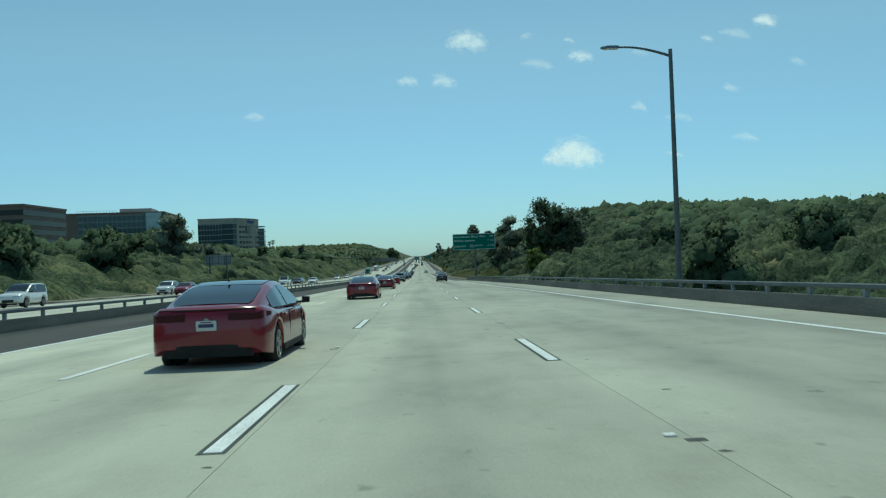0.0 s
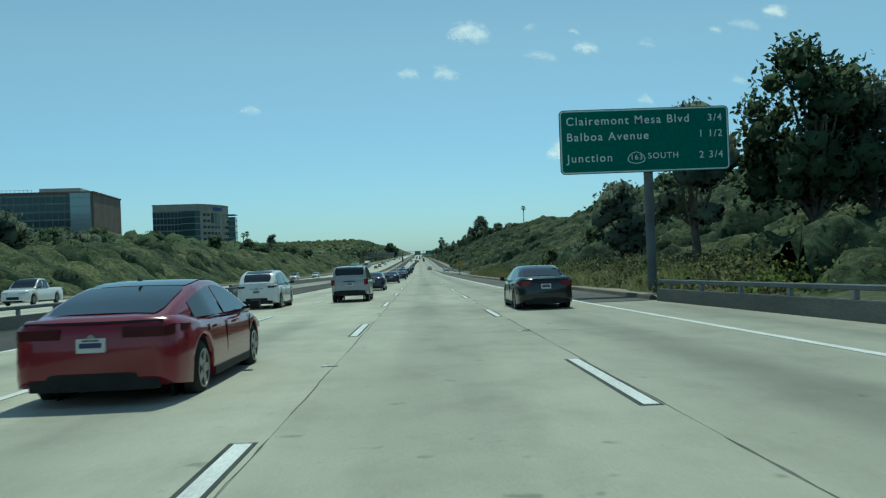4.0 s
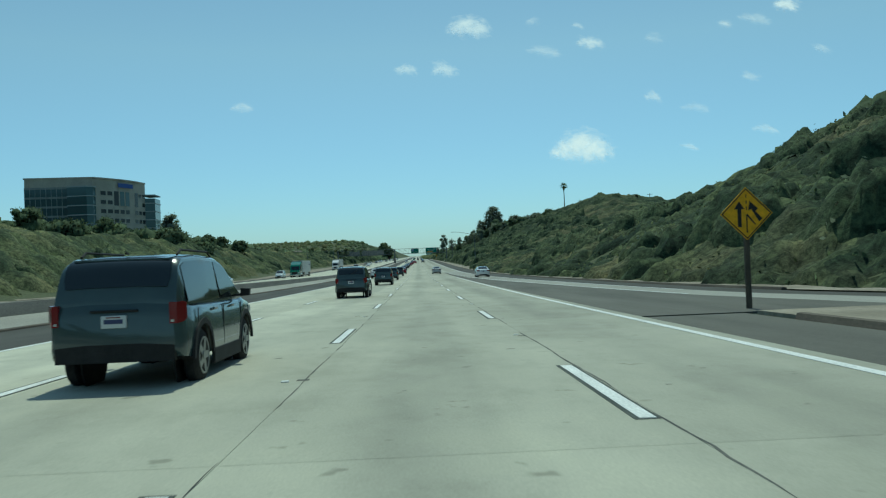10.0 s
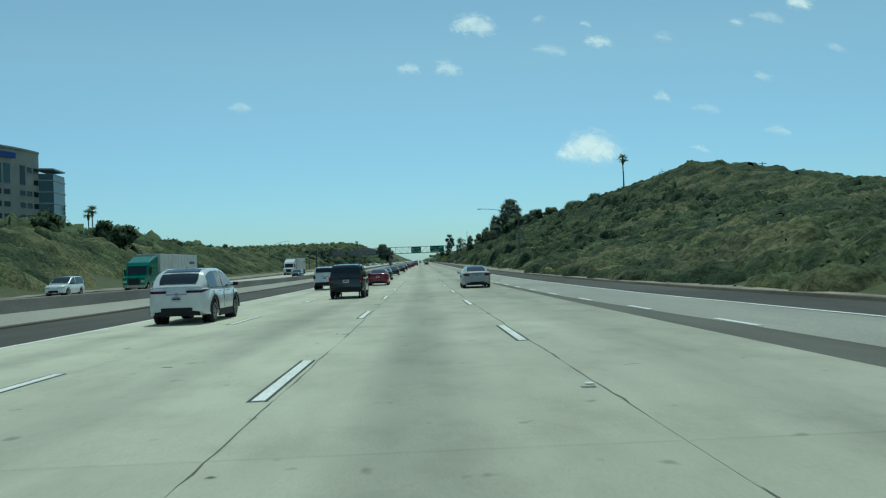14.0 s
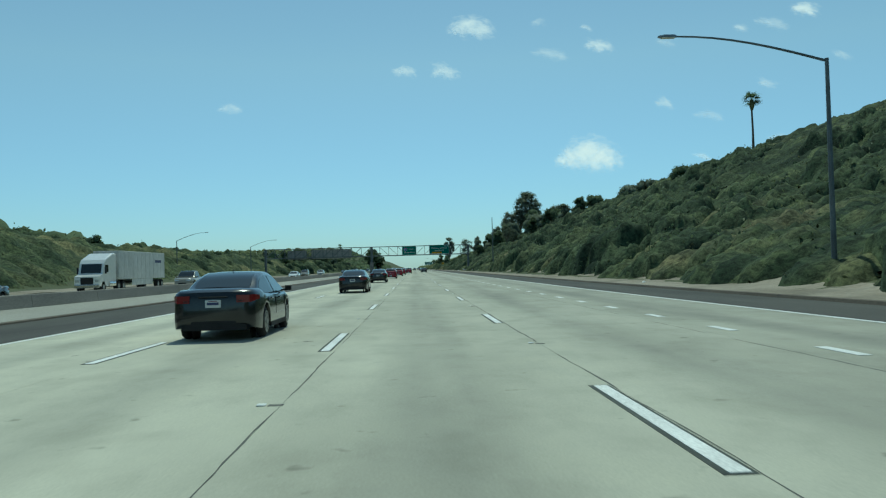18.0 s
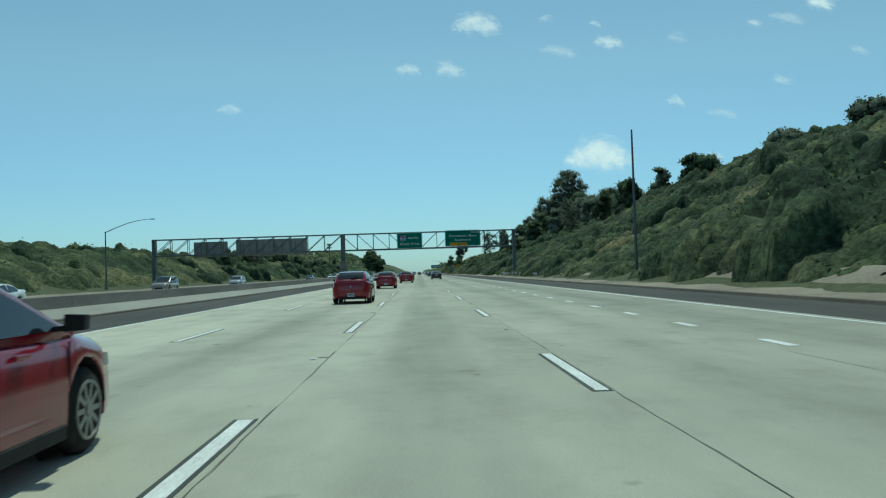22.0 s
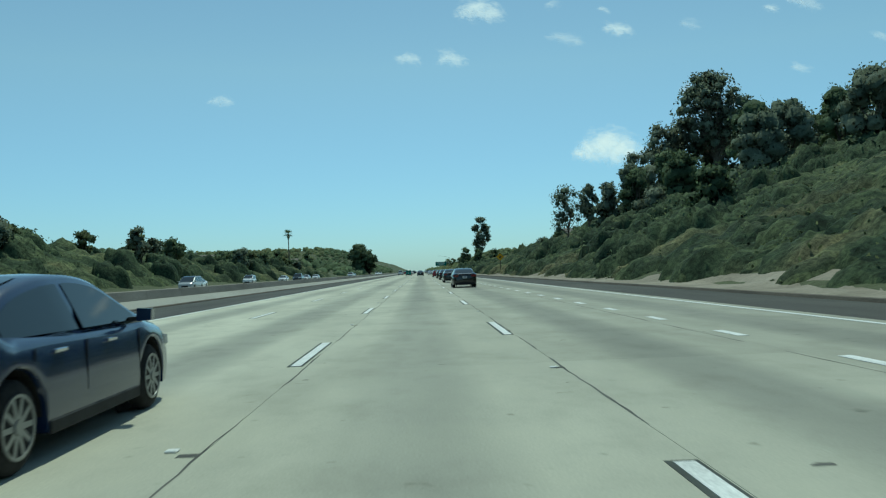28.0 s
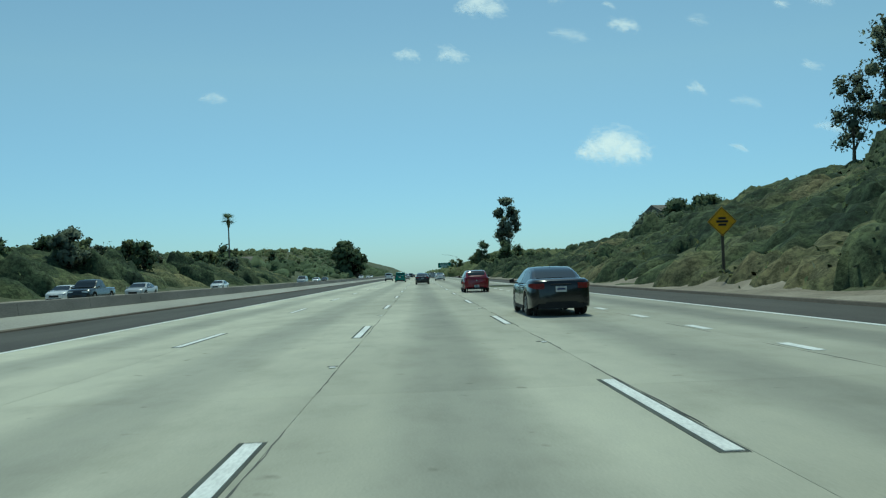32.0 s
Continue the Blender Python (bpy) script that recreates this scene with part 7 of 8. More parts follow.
STYLES = {
    # length, width, belt, rear axle, front axle, wheel radius, body top, roof line, windows from-to, floor
    "sedan": dict(L=4.8, W=1.85, belt=0.96, ax=(1.0, 3.82), r=0.345,
                  top=[(0, 0.88), (0.05, 1.02), (0.2, 1.08), (0.7, 1.1), (1.0, 1.0), (3.3, 0.98), (3.6, 1.0), (4.25, 0.9), (4.65, 0.76), (4.8, 0.58)],
                  roof=[(0.68, 1.06), (1.3, 1.34), (1.85, 1.44), (2.4, 1.46), (2.85, 1.41), (3.65, 1.0)], side=(0.98, 3.28), pillar=2.15),
    "liftback": dict(L=4.85, W=1.96, belt=0.95, ax=(0.95, 3.88), r=0.345,
                     top=[(0, 0.84), (0.04, 0.98), (0.16, 1.04), (0.6, 1.03), (1.0, 0.98), (3.3, 0.95), (3.75, 0.95), (4.4, 0.84), (4.75, 0.7), (4.85, 0.54)],
                     roof=[(0.24, 1.03), (0.8, 1.2), (1.5, 1.36), (2.1, 1.43), (2.6, 1.42), (3.0, 1.33), (3.85, 0.95)], side=(0.95, 3.4), pillar=2.1),
    "hatch": dict(L=4.3, W=1.8, belt=1.0, ax=(0.82, 3.47), r=0.345,
                  top=[(0, 0.8), (0.03, 0.93), (0.08, 1.02), (0.2, 1.07), (0.6, 1.03), (3.0, 0.98), (3.3, 1.0), (3.85, 0.9), (4.18, 0.76), (4.3, 0.56)],
                  roof=[(0.12, 1.05), (0.5, 1.38), (0.85, 1.455), (1.4, 1.49), (1.9, 1.49), (2.4, 1.43), (3.3, 1.0)], side=(0.92, 2.98), pillar=1.85),
    "suv": dict(L=4.45, W=1.82, belt=1.12, ax=(0.86, 3.48), r=0.375,
                top=[(0, 0.97), (0.04, 1.13), (0.2, 1.16), (0.6, 1.13), (3.1, 1.12), (3.3, 1.15), (4.05, 1.06), (4.32, 0.94), (4.45, 0.68)],
                roof=[(0.05, 1.15), (0.22, 1.63), (0.45, 1.75), (1.2, 1.79), (2.2, 1.77), (2.55, 1.69), (3.32, 1.18)], side=(0.32, 3.0), pillar=1.95),
    "crossover": dict(L=4.55, W=1.85, belt=1.1, ax=(0.88, 3.58), r=0.365,
                      top=[(0, 0.94), (0.04, 1.1), (0.2, 1.14), (0.6, 1.1), (3.2, 1.08), (3.45, 1.1), (4.15, 0.99), (4.45, 0.86), (4.55, 0.62)],
                      roof=[(0.08, 1.14), (0.52, 1.56), (1.1, 1.69), (2.1, 1.71), (2.65, 1.63), (3.5, 1.12)], side=(0.5, 3.12), pillar=1.98),
    "van": dict(L=5.0, W=1.95, belt=1.08, ax=(0.95, 3.98), r=0.34,
                top=[(0, 0.94), (0.04, 1.06), (0.2, 1.1), (0.6, 1.08), (3.9, 1.06), (4.2, 1.06), (4.7, 0.92), (4.92, 0.78), (5.0, 0.58)],
                roof=[(0.05, 1.1), (0.2, 1.62), (0.55, 1.76), (2.6, 1.78), (3.2, 1.68), (4.3, 1.06)], side=(0.32, 3.85), pillar=2.3),
    "pickup": dict(L=5.6, W=1.95, belt=1.15, ax=(1.15, 4.55), r=0.39,
                   top=[(0, 1.06), (0.04, 1.14), (0.2, 1.16), (2.2, 1.16), (4.1, 1.12), (4.4, 1.15), (5.2, 1.08), (5.45, 0.98), (5.6, 0.7)],
                   roof=[(2.2, 1.18), (2.42, 1.75), (2.75, 1.83), (3.3, 1.83), (3.65, 1.74), (4.35, 1.16)], side=(2.42, 4.05), pillar=3.15),
}


def lerp_table(t, y):
    return float(np.interp(y, [a for a, _ in t], [b for _, b in t]))


def wheel(parent, x, y, r, out, spokes=10, fine=True):
    w = thing("wheel", "", "", pose(x, y, r))
    w.parent = parent
    wd = 0.21
    a = n = 24 if fine else 12
    prof = [(0.0, 0.62), (0.02, 0.9), (0.05, 0.985), (0.1, 1.0), (wd - 0.1 + 0.05, 1.0), (wd - 0.05, 0.985), (wd - 0.02, 0.9), (wd, 0.62)]
    rings = [[(out * (wd / 2 - d), r * q * math.cos(2 * math.pi * k / a), r * q * math.sin(2 * math.pi * k / a)) for k in range(a)] for d, q in prof]
    part("tyre", Geo().loft(rings), RUBBER, w, "", True)
    rim = Geo()
    xi = out * (wd / 2 - 0.05)
    ring = lambda q, xx: [(xx, r * q * math.cos(2 * math.pi * k / n), r * q * math.sin(2 * math.pi * k / n)) for k in range(n)]
    rim.loft([ring(0.69, out * (wd / 2 - 0.002)), ring(0.69, out * (wd / 2 + 0.008)), ring(0.62, out * (wd / 2 + 0.008)), ring(0.6, xi)], True, False)
    for k in range(spokes):
        t = 2 * math.pi * k / spokes
        c, s = math.cos(t), math.sin(t)
        hw = 0.011 if spokes > 12 else 0.02 if spokes > 7 else 0.045
        pts = []
        for q, ww in ((0.12, hw * 1.2), (0.64, hw)):
            for sg in (-1, 1):
                pts.append((q * r * c - sg * ww * s, q * r * s + sg * ww * c))
        rim.add([(out * (wd / 2 + 0.002), *pts[0]), (out * (wd / 2 + 0.002), *pts[1]), (out * (wd / 2 + 0.002), *pts[3]), (out * (wd / 2 + 0.002), *pts[2]),
                 (xi, *pts[0]), (xi, *pts[1]), (xi, *pts[3]), (xi, *pts[2])], [(0, 1, 2, 3), (0, 4, 5, 1), (3, 2, 6, 7)])
    rim.tube([(xi, 0, 0), (out * (wd / 2 + 0.012), 0, 0)], r * 0.16, 12)
    part("rim", rim, RIM, w)
    if fine:
        part("brake_disc", Geo().tube([(xi - out * 0.03, 0, 0), (xi - out * 0.02, 0, 0)], r * 0.6, 16), TRIM, w)


def car(style, colour_name, x, y, heading, label, lamps="wrap", roof=None, plate=True, spokes=10, rails=False, trim_low=False, wiper=False, name="car"):
    """A car whose tail stands at y (or, oncoming, whose nose does)."""
    p = STYLES[style]
    body_mat = PAINTS[colour_name]
    L, W, belt, r = p["L"], p["W"], p["belt"], p["r"]
    top, roofline = p["top"], p["roof"]
    c = thing(name, label, "car", pose(x, y, 0) if heading > 0 else pose(x, y, 0, 0, 0, 180) @ pose(0, -L, 0))
    hw = W / 2
    fine = y < 985 and heading > 0
    round_tail = style in ("hatch", "liftback", "sedan", "crossover")
    blunt = 0.07 if style == "hatch" else 0.0
    plan = ([(0, 0.7 - blunt), (0.03, 0.8 - blunt), (0.1, 0.885 - blunt * 0.6), (0.25, 0.945 - blunt * 0.3), (0.5, 0.98), (0.8, 1.0)] if round_tail else [(0, 0.84), (0.06, 0.91), (0.25, 0.965), (0.8, 1.0)]) + [ (L - 1.1, 1.0), (L - 0.45, 0.95), (L - 0.12, 0.85), (L, 0.74)]
    up = 0.16 if style == "suv" else 0.05 if style == "crossover" else 0.0
    floor = [(0, 0.36 + up), (0.12, 0.26 + up), (0.6, 0.2 + up), (L - 0.6, 0.2 + up), (L - 0.15, 0.24 + up), (L, 0.32 + up)]
    ys = set(np.round(np.linspace(0, L, 26), 3)) | {0.02, 0.05, 0.12, L - 0.02, L - 0.06, L - 0.14}
    ra = r + 0.075
    for a in p["ax"]:
        ys |= {round(a + ra * math.cos(math.pi * k / 12), 3) for k in range(13)} | {round(a - ra - 0.004, 3), round(a + ra + 0.004, 3)}
    rings = []
    for yy in sorted(v for v in ys if 0 <= v <= L):
        w, zb, T = hw * lerp_table(plan, yy), lerp_table(floor, yy), lerp_table(top, yy)
        zl = zb + 0.02
        for a in p["ax"]:
            if abs(yy - a) < ra:
                zl = max(zl, r + math.sqrt(ra * ra - (yy - a) ** 2))
        mid = max(0.55, zl + 0.03)
        S = max(T - 0.07, mid + 0.06)
        half = [(0.7 * w, zb), (0.72 * w, zl), (0.985 * w, zl), (w, (zl + mid) / 2 if zl < 0.4 else mid - 0.015), (w, mid), (0.985 * w, S - 0.04), (0.955 * w, S), (0.87 * w, max(T - 0.012, S + 0.02)), (0.45 * w, T + 0.012)]
        rings.append([(a, yy, b) for a, b in half] + [(-a, yy, b) for a, b in reversed(half)])
    part("body", Geo().loft(rings), body_mat, c, "", True)

    # cabin
    y0, y1 = roofline[0][0], roofline[-1][0]
    H = max(b for _, b in roofline)
    wb, wt = hw * 0.945, hw * {"suv": 0.79, "van": 0.8, "pickup": 0.78, "hatch": 0.7, "crossover": 0.73}.get(style, 0.67)
    roof_z = lambda yy: lerp_table(roofline, yy)
    side_x = lambda z: wb - (wb - wt) * max(0.0, (z - belt)) / (H - belt) * (0.92 + 0.08 * max(0, (z - belt)) / (H - belt))
    pinch = {"liftback": 0.84, "sedan": 0.9, "hatch": 0.9, "crossover": 0.93}.get(style, 0.98)
    slim = lambda yy: min(1.0, lerp_table(plan, yy) * 1.03) * min(1.0, pinch + (1 - pinch) * (yy - y0) / 1.3)
    rings = []
    cy = sorted(set(np.round(np.linspace(y0, y1, 30), 3)) | {round(a, 3) for a, _ in roofline})
    smooth_roof = {}
    for yy in cy:
        soft = 0.16 if yy > 1.2 or style in ("sedan", "liftback") else 0.06
        near = [roof_z(min(max(yy + d * soft, y0), y1)) for d in (-1, -0.5, 0, 0.5, 1)]
        smooth_roof[yy] = sum(near) / 5
    zr = lambda yy: float(np.interp(yy, cy, [smooth_roof[k] for k in cy]))
    for yy in cy:
        R = zr(yy)
        zl = min(belt - 0.06, R - 0.05)
        edge = max(R - 0.05, zl + 0.02)
        xe = side_x(edge)
        f = slim(yy)
        half = [(wb * 0.97 * f, zl), (side_x((zl + edge) / 2) * f, (zl + edge) / 2), (xe * f, edge), (xe * f - 0.05, R - 0.012), (xe * f * 0.5, R + 0.008)]
        rings.append([(a, yy, b) for a, b in half] + [(-a, yy, b) for a, b in reversed(half)])
    part("cabin", Geo().loft(rings), PAINTS[roof] if roof else body_mat, c, "", True)

    def glass_top(nm, ya, yb, dy, inset=0.075):
        rows = []
        for k in range(7):
            yy = ya + (yb - ya) * k / 6
            R = zr(yy)
            xe = (side_x(max(R - 0.05, belt)) * slim(yy) - inset) * (0.93 if k in (0, 6) else 0.985 if k in (1, 5) else 1.0)
            rows.append([(xe * s, yy + dy, R + 0.014 - 0.014 * abs(s) ** 3 + 0.004) for s in (-1, -0.6, -0.2, 0.2, 0.6, 1)])
        part(nm, Geo().loft(rows, False, False), CAR_GLASS, c, "", True)
    tops = [a for a, b in roofline if b > H - 0.09]
    rear_a, rear_b = y0 + (0.06 if style != "hatch" else 0.09), min(tops) - 0.03
    glass_top("rear_window", rear_a + (0.02 if style != "suv" else 0.0), rear_b, -0.012, {"hatch": 0.095, "liftback": 0.1, "sedan": 0.12, "crossover": 0.17, "suv": 0.07}.get(style, 0.1))
    if style == "liftback":
        glass_top("roof_glass", rear_b + 0.04, max(tops) + 0.02, 0.0, 0.09)
    glass_top("windscreen", max(tops) + 0.06, y1 - 0.03, 0.012)

    def side_glass(nm, ya, yb):
        for sg in (-1, 1):
            rows = []
            for k in range(9):
                yy = ya + (yb - ya) * k / 8
                zt = max(zr(yy) - 0.085, belt + 0.02)
                rows.append([(sg * (side_x(belt + 0.012 + (zt - belt - 0.012) * v) * slim(yy) + 0.007), yy, belt + 0.012 + (zt - belt - 0.012) * v) for v in (0, 0.5, 1)])
            part(nm, Geo().loft(rows, False, False), CAR_GLASS, c, "", True)
    a, b = p["side"]
    side_glass("rear_side_window", a + 0.02, p["pillar"] - 0.05)
    side_glass("front_side_window", p["pillar"] + 0.05, b + 0.12)
    for sg in (-1, 1):
        ss = Geo()
        ya, yb = p["ax"][0] + ra + 0.03, p["ax"][1] - ra - 0.03
        ss.box(min(sg * hw * 0.955, sg * (hw + 0.008)), max(sg * hw * 0.955, sg * (hw + 0.008)), ya, yb, 0.2, 0.31 if not trim_low else 0.42, 0.01)
        part("sill", ss, TRIM, c)
        for yy in (p["pillar"] - 0.62, p["pillar"] + 0.42) if fine else ():
            xx = sg * (hw * 0.992)
            part("door_handle", Geo().box(min(xx, xx + sg * 0.03), max(xx, xx + sg * 0.03), yy, yy + 0.2, belt - 0.14, belt - 0.105, 0.008), CHROME if colour_name in ("navy", "white") else body_mat, c)
        for yy in (p["pillar"], a + 0.25 if style != "pickup" else 2.35, b + 0.12) if fine else ():
            part("door_seam", Geo().box(min(sg * hw * 0.99, sg * (hw + 0.003)), max(sg * hw * 0.99, sg * (hw + 0.003)), yy, yy + 0.008, 0.45 if abs(yy - p["ax"][0]) > ra else r + ra + 0.02, belt - 0.08), TRIM, c)
        mx = sg * (hw + 0.11)
        mir = part("mirror", Geo().loft([[(mx + sg * d * 0.7, b - 0.05 + e, belt + 0.06 + z) for d, z in ((-0.11, -0.06), (0.1, -0.05), (0.11, 0.06), (-0.1, 0.07))] for e in (0, 0.1)] + [[(mx - sg * 0.02 + sg * d * 0.3, b + 0.13, belt + 0.06 + z * 0.5) for d, z in ((-0.11, -0.06), (0.1, -0.05), (0.11, 0.06), (-0.1, 0.07))]]), body_mat if colour_name in ("silver", "tan", "navy") else TRIM, c, "", True)
        part("mirror_arm", Geo().bar((sg * hw * 0.93, b, belt + 0.02), (mx, b, belt + 0.03), 0.04), TRIM, mir)
        # lamps: wrapped round the corners
        zt = lerp_table(top, 0.05) - 0.06
        if lamps == "tall":
            q = [(0.0, zt - 0.2), (0.0, zt + 0.07), (0.14, zt + 0.08), (0.16, zt - 0.18)]
        elif lamps == "thin":
            q = [(0.0, zt - 0.11), (0.0, zt), (0.42, zt + 0.02), (0.34, zt - 0.1)]
        else:
            q = [(0.0, zt - 0.15), (0.0, zt), (0.34, zt + 0.01), (0.28, zt - 0.13)]
        if style == "crossover":
            q = [(0.0, zt - 0.08), (0.0, zt - 0.01), (0.4, zt + 0.02), (0.34, zt - 0.05)]
        if style == "hatch":
            q = [(0.0, zt - 0.1), (0.0, zt + 0.02), (0.4, zt + 0.03), (0.3, zt - 0.06)]
        x1 = sg * hw * (0.925 if not round_tail else 0.86 - blunt)
        span = 0.3 if style == "hatch" else {"tall": 0.14, "thin": 0.5, "wrap": 0.31}[lamps]
        rear = Geo()
        xi = x1 - sg * span
        rear.loft([[(xi, -0.012, q[0][1]), (xi, -0.012, q[1][1]), (xi, 0.06, q[1][1] + 0.01), (xi, 0.06, q[0][1])],
                   [(x1 - sg * 0.05, 0.004, q[0][1]), (x1 - sg * 0.05, 0.004, q[1][1]), (x1 - sg * 0.05, 0.1, q[1][1]), (x1 - sg * 0.05, 0.1, q[0][1])],
                   [(x1 + sg * 0.02, 0.1, q[3][1]), (x1 + sg * 0.015, 0.1, q[2][1]), (x1 - sg * 0.02, 0.2, q[2][1]), (x1 - sg * 0.02, 0.2, q[3][1])],
                   [(sg * (hw * 0.972), q[2][0], q[3][1] + 0.04), (sg * (hw * 0.972), q[2][0], q[2][1] - 0.02), (sg * hw * 0.9, q[2][0], q[2][1] - 0.02), (sg * hw * 0.9, q[2][0], q[3][1] + 0.04)]])
        tl = part("tail_lamp", rear, TAIL_DARK if style in ("liftback", "crossover") else TAIL_RED, c, "red tail lamp", True)
        if style == "hatch":
            part("indicator", Geo().box(min(x1 - sg * 0.07, x1 - sg * 0.01), max(x1 - sg * 0.07, x1 - sg * 0.01), 0.06, 0.12, q[0][1] + 0.05, q[0][1] + 0.1, 0.008), AMBER, tl, "amber indicator")
        else:
            part("indicator", Geo().box(min(xi + sg * 0.02, xi + sg * span * 0.4), max(xi + sg * 0.02, xi + sg * span * 0.4), -0.02, -0.008, q[0][1] + 0.02, q[0][1] + 0.05), TAIL_DARK if style != "suv" else HEAD_GLASS, tl)
        zf = lerp_table(top, L - 0.15) - 0.1
        hl = Geo()
        xf = sg * hw * 0.8
        hl.loft([[(xf - sg * 0.42, L - 0.03, zf - 0.05), (xf - sg * 0.42, L - 0.03, zf + 0.02), (xf - sg * 0.42, L - 0.12, zf + 0.03), (xf - sg * 0.42, L - 0.12, zf - 0.05)],
                 [(xf, L - 0.08, zf - 0.08), (xf, L - 0.10, zf + 0.05), (xf, L - 0.2, zf + 0.06), (xf, L - 0.2, zf - 0.08)],
                 [(sg * hw * 0.93, L - 0.3, zf - 0.02), (sg * hw * 0.93, L - 0.32, zf + 0.08), (sg * hw * 0.88, L - 0.4, zf + 0.09), (sg * hw * 0.88, L - 0.4, zf - 0.02)]])
        part("head_lamp", hl, HEAD_GLASS, c, "clear head lamp", True)
        for yy in p["ax"]:
            wheel(c, sg * (hw - 0.125), yy, r, sg, spokes, fine)
            if trim_low:
                arc = []
                for k in range(13):
                    ca, sa = math.cos(math.pi * k / 12), math.sin(math.pi * k / 12)
                    arc.append([(sg * xx, yy + q * ca, r + q * sa) for q, xx in ((ra - 0.01, hw - 0.03), (ra - 0.01, hw + 0.006), (ra + 0.07, hw + 0.004), (ra + 0.07, hw - 0.03))])
                part("arch_trim", Geo().loft(arc), TRIM, c, "black wheel arch trim")
            if fine:
                bay = [[(sg * (hw - d), yy + (ra - 0.006) * math.cos(math.pi * k / 10), r + (ra - 0.006) * math.sin(math.pi * k / 10)) for d in (0.3, 0.05)] for k in range(11)]
                part("wheel_arch_lining", Geo().loft(bay, False, False).tube([(sg * (hw - 0.31), yy, r), (sg * (hw - 0.29), yy, r)], ra - 0.005, 16), TRIM, c)
    skirt = {"hatch": 0.3, "suv": 0.6, "crossover": 0.5, "liftback": 0.4}.get(style, 0.4)
    wide, edge_y = (0.83, -0.01) if style == "suv" else (0.58, 0.03) if style == "hatch" else (0.72, 0.03)
    part("rear_skirt", Geo().loft([[(xx, yb, 0.24 + up), (xx, yb, zc), (xx, yb + 0.1, zc), (xx, yb + 0.1, 0.24 + up)] for xx, yb, zc in ((-hw * wide, edge_y, skirt), (-hw * 0.4, -0.014, skirt + 0.03), (hw * 0.4, -0.014, skirt + 0.03), (hw * wide, edge_y, skirt))]), TRIM, c, "black lower bumper")
    part("grille", Geo().box(-0.42, 0.42, L - 0.05, L + 0.006, 0.42, 0.62, 0.01), TRIM, c)
    part("front_skirt", Geo().box(-hw * 0.68, hw * 0.68, L - 0.12, L + 0.004, 0.24, 0.36, 0.01), TRIM, c)
    if plate:
        zp = (0.79 if lamps != "tall" else 0.92) if style not in ("liftback", "hatch") else (0.74 if style == "liftback" else 0.42)
        pl = part("number_plate", Geo().box(-0.16, 0.16, -0.03, 0.03, zp - 0.08, zp + 0.08, 0.008), PLATE, c, "white number plate with dark bars")
        part("plate_bar", Geo().box(-0.12, 0.12, -0.035, -0.028, zp - 0.025, zp + 0.03), PLATE_INK, pl)
        part("plate_bar", Geo().box(-0.09, 0.09, -0.035, -0.028, zp + 0.048, zp + 0.062), TAIL_RED, pl)
        if style not in ("hatch", "liftback"):
            part("boot_handle", Geo().box(-0.3, 0.3, -0.022, 0.03, zp + 0.12, zp + 0.15, 0.006), CHROME if colour_name in ("white", "navy") else TRIM, c)
    zt = lerp_table(top, 0.03)
    part("badge", Geo().tube([(0, -0.012, zt - 0.13), (0, 0.02, zt - 0.13)], 0.045, 12), RIM, c, "plain round badge")
    if style in ("hatch", "suv", "crossover", "van"):
        R, lip = zr(rear_b), 0.2 if style == "hatch" else 0.1
        part("roof_spoiler", Geo().loft([[(-wt * 0.92, rear_b + 0.1, R + 0.0), (-wt * 0.92, rear_b + 0.1, R + 0.02), (wt * 0.92, rear_b + 0.1, R + 0.02), (wt * 0.92, rear_b + 0.1, R)], [(-wt * 0.86, rear_b - lip, R - 0.03), (-wt * 0.86, rear_b - lip, R - 0.005), (wt * 0.86, rear_b - lip, R - 0.005), (wt * 0.86, rear_b - lip, R - 0.03)]]), body_mat, c)
        if wiper:
            part("rear_wiper", Geo().bar((0, rear_a - 0.02, zr(rear_a) + 0.04), (0.33, rear_a + 0.06, zr(rear_a + 0.08) + 0.035), 0.025), TRIM, c)
    if style == "liftback":
        part("lip_spoiler", Geo().loft([[(s * hw * 0.78, 0.01 + 0.06 * abs(s) ** 2, zt + 0.0 + e) for s in (-1, -0.5, 0, 0.5, 1)] + [(s * hw * 0.78, 0.22, zt - 0.02) for s in (1, 0.5, 0, -0.5, -1)] for e in (0.03, 0.055)]), TRIM, c, "dark lip spoiler")
    if rails:
        for sg in (-1, 1):
            part("roof_rail", Geo().tube([(sg * (wt - 0.08), 0.6, H - 0.02), (sg * (wt - 0.08), 0.75, H + 0.05), (sg * (wt - 0.08), 2.1, H + 0.05), (sg * (wt - 0.08), 2.3, H - 0.03)], 0.018, 6), TRIM, c)
    part("aerial", Geo().loft([[(-0.02, min(tops) + 0.12, H), (0.02, min(tops) + 0.12, H), (0, min(tops) + 0.12, H + 0.015)], [(-0.015, min(tops) + 0.02, H), (0.015, min(tops) + 0.02, H), (0, min(tops) + 0.0, H + 0.055)]]), TRIM, c)
    return c


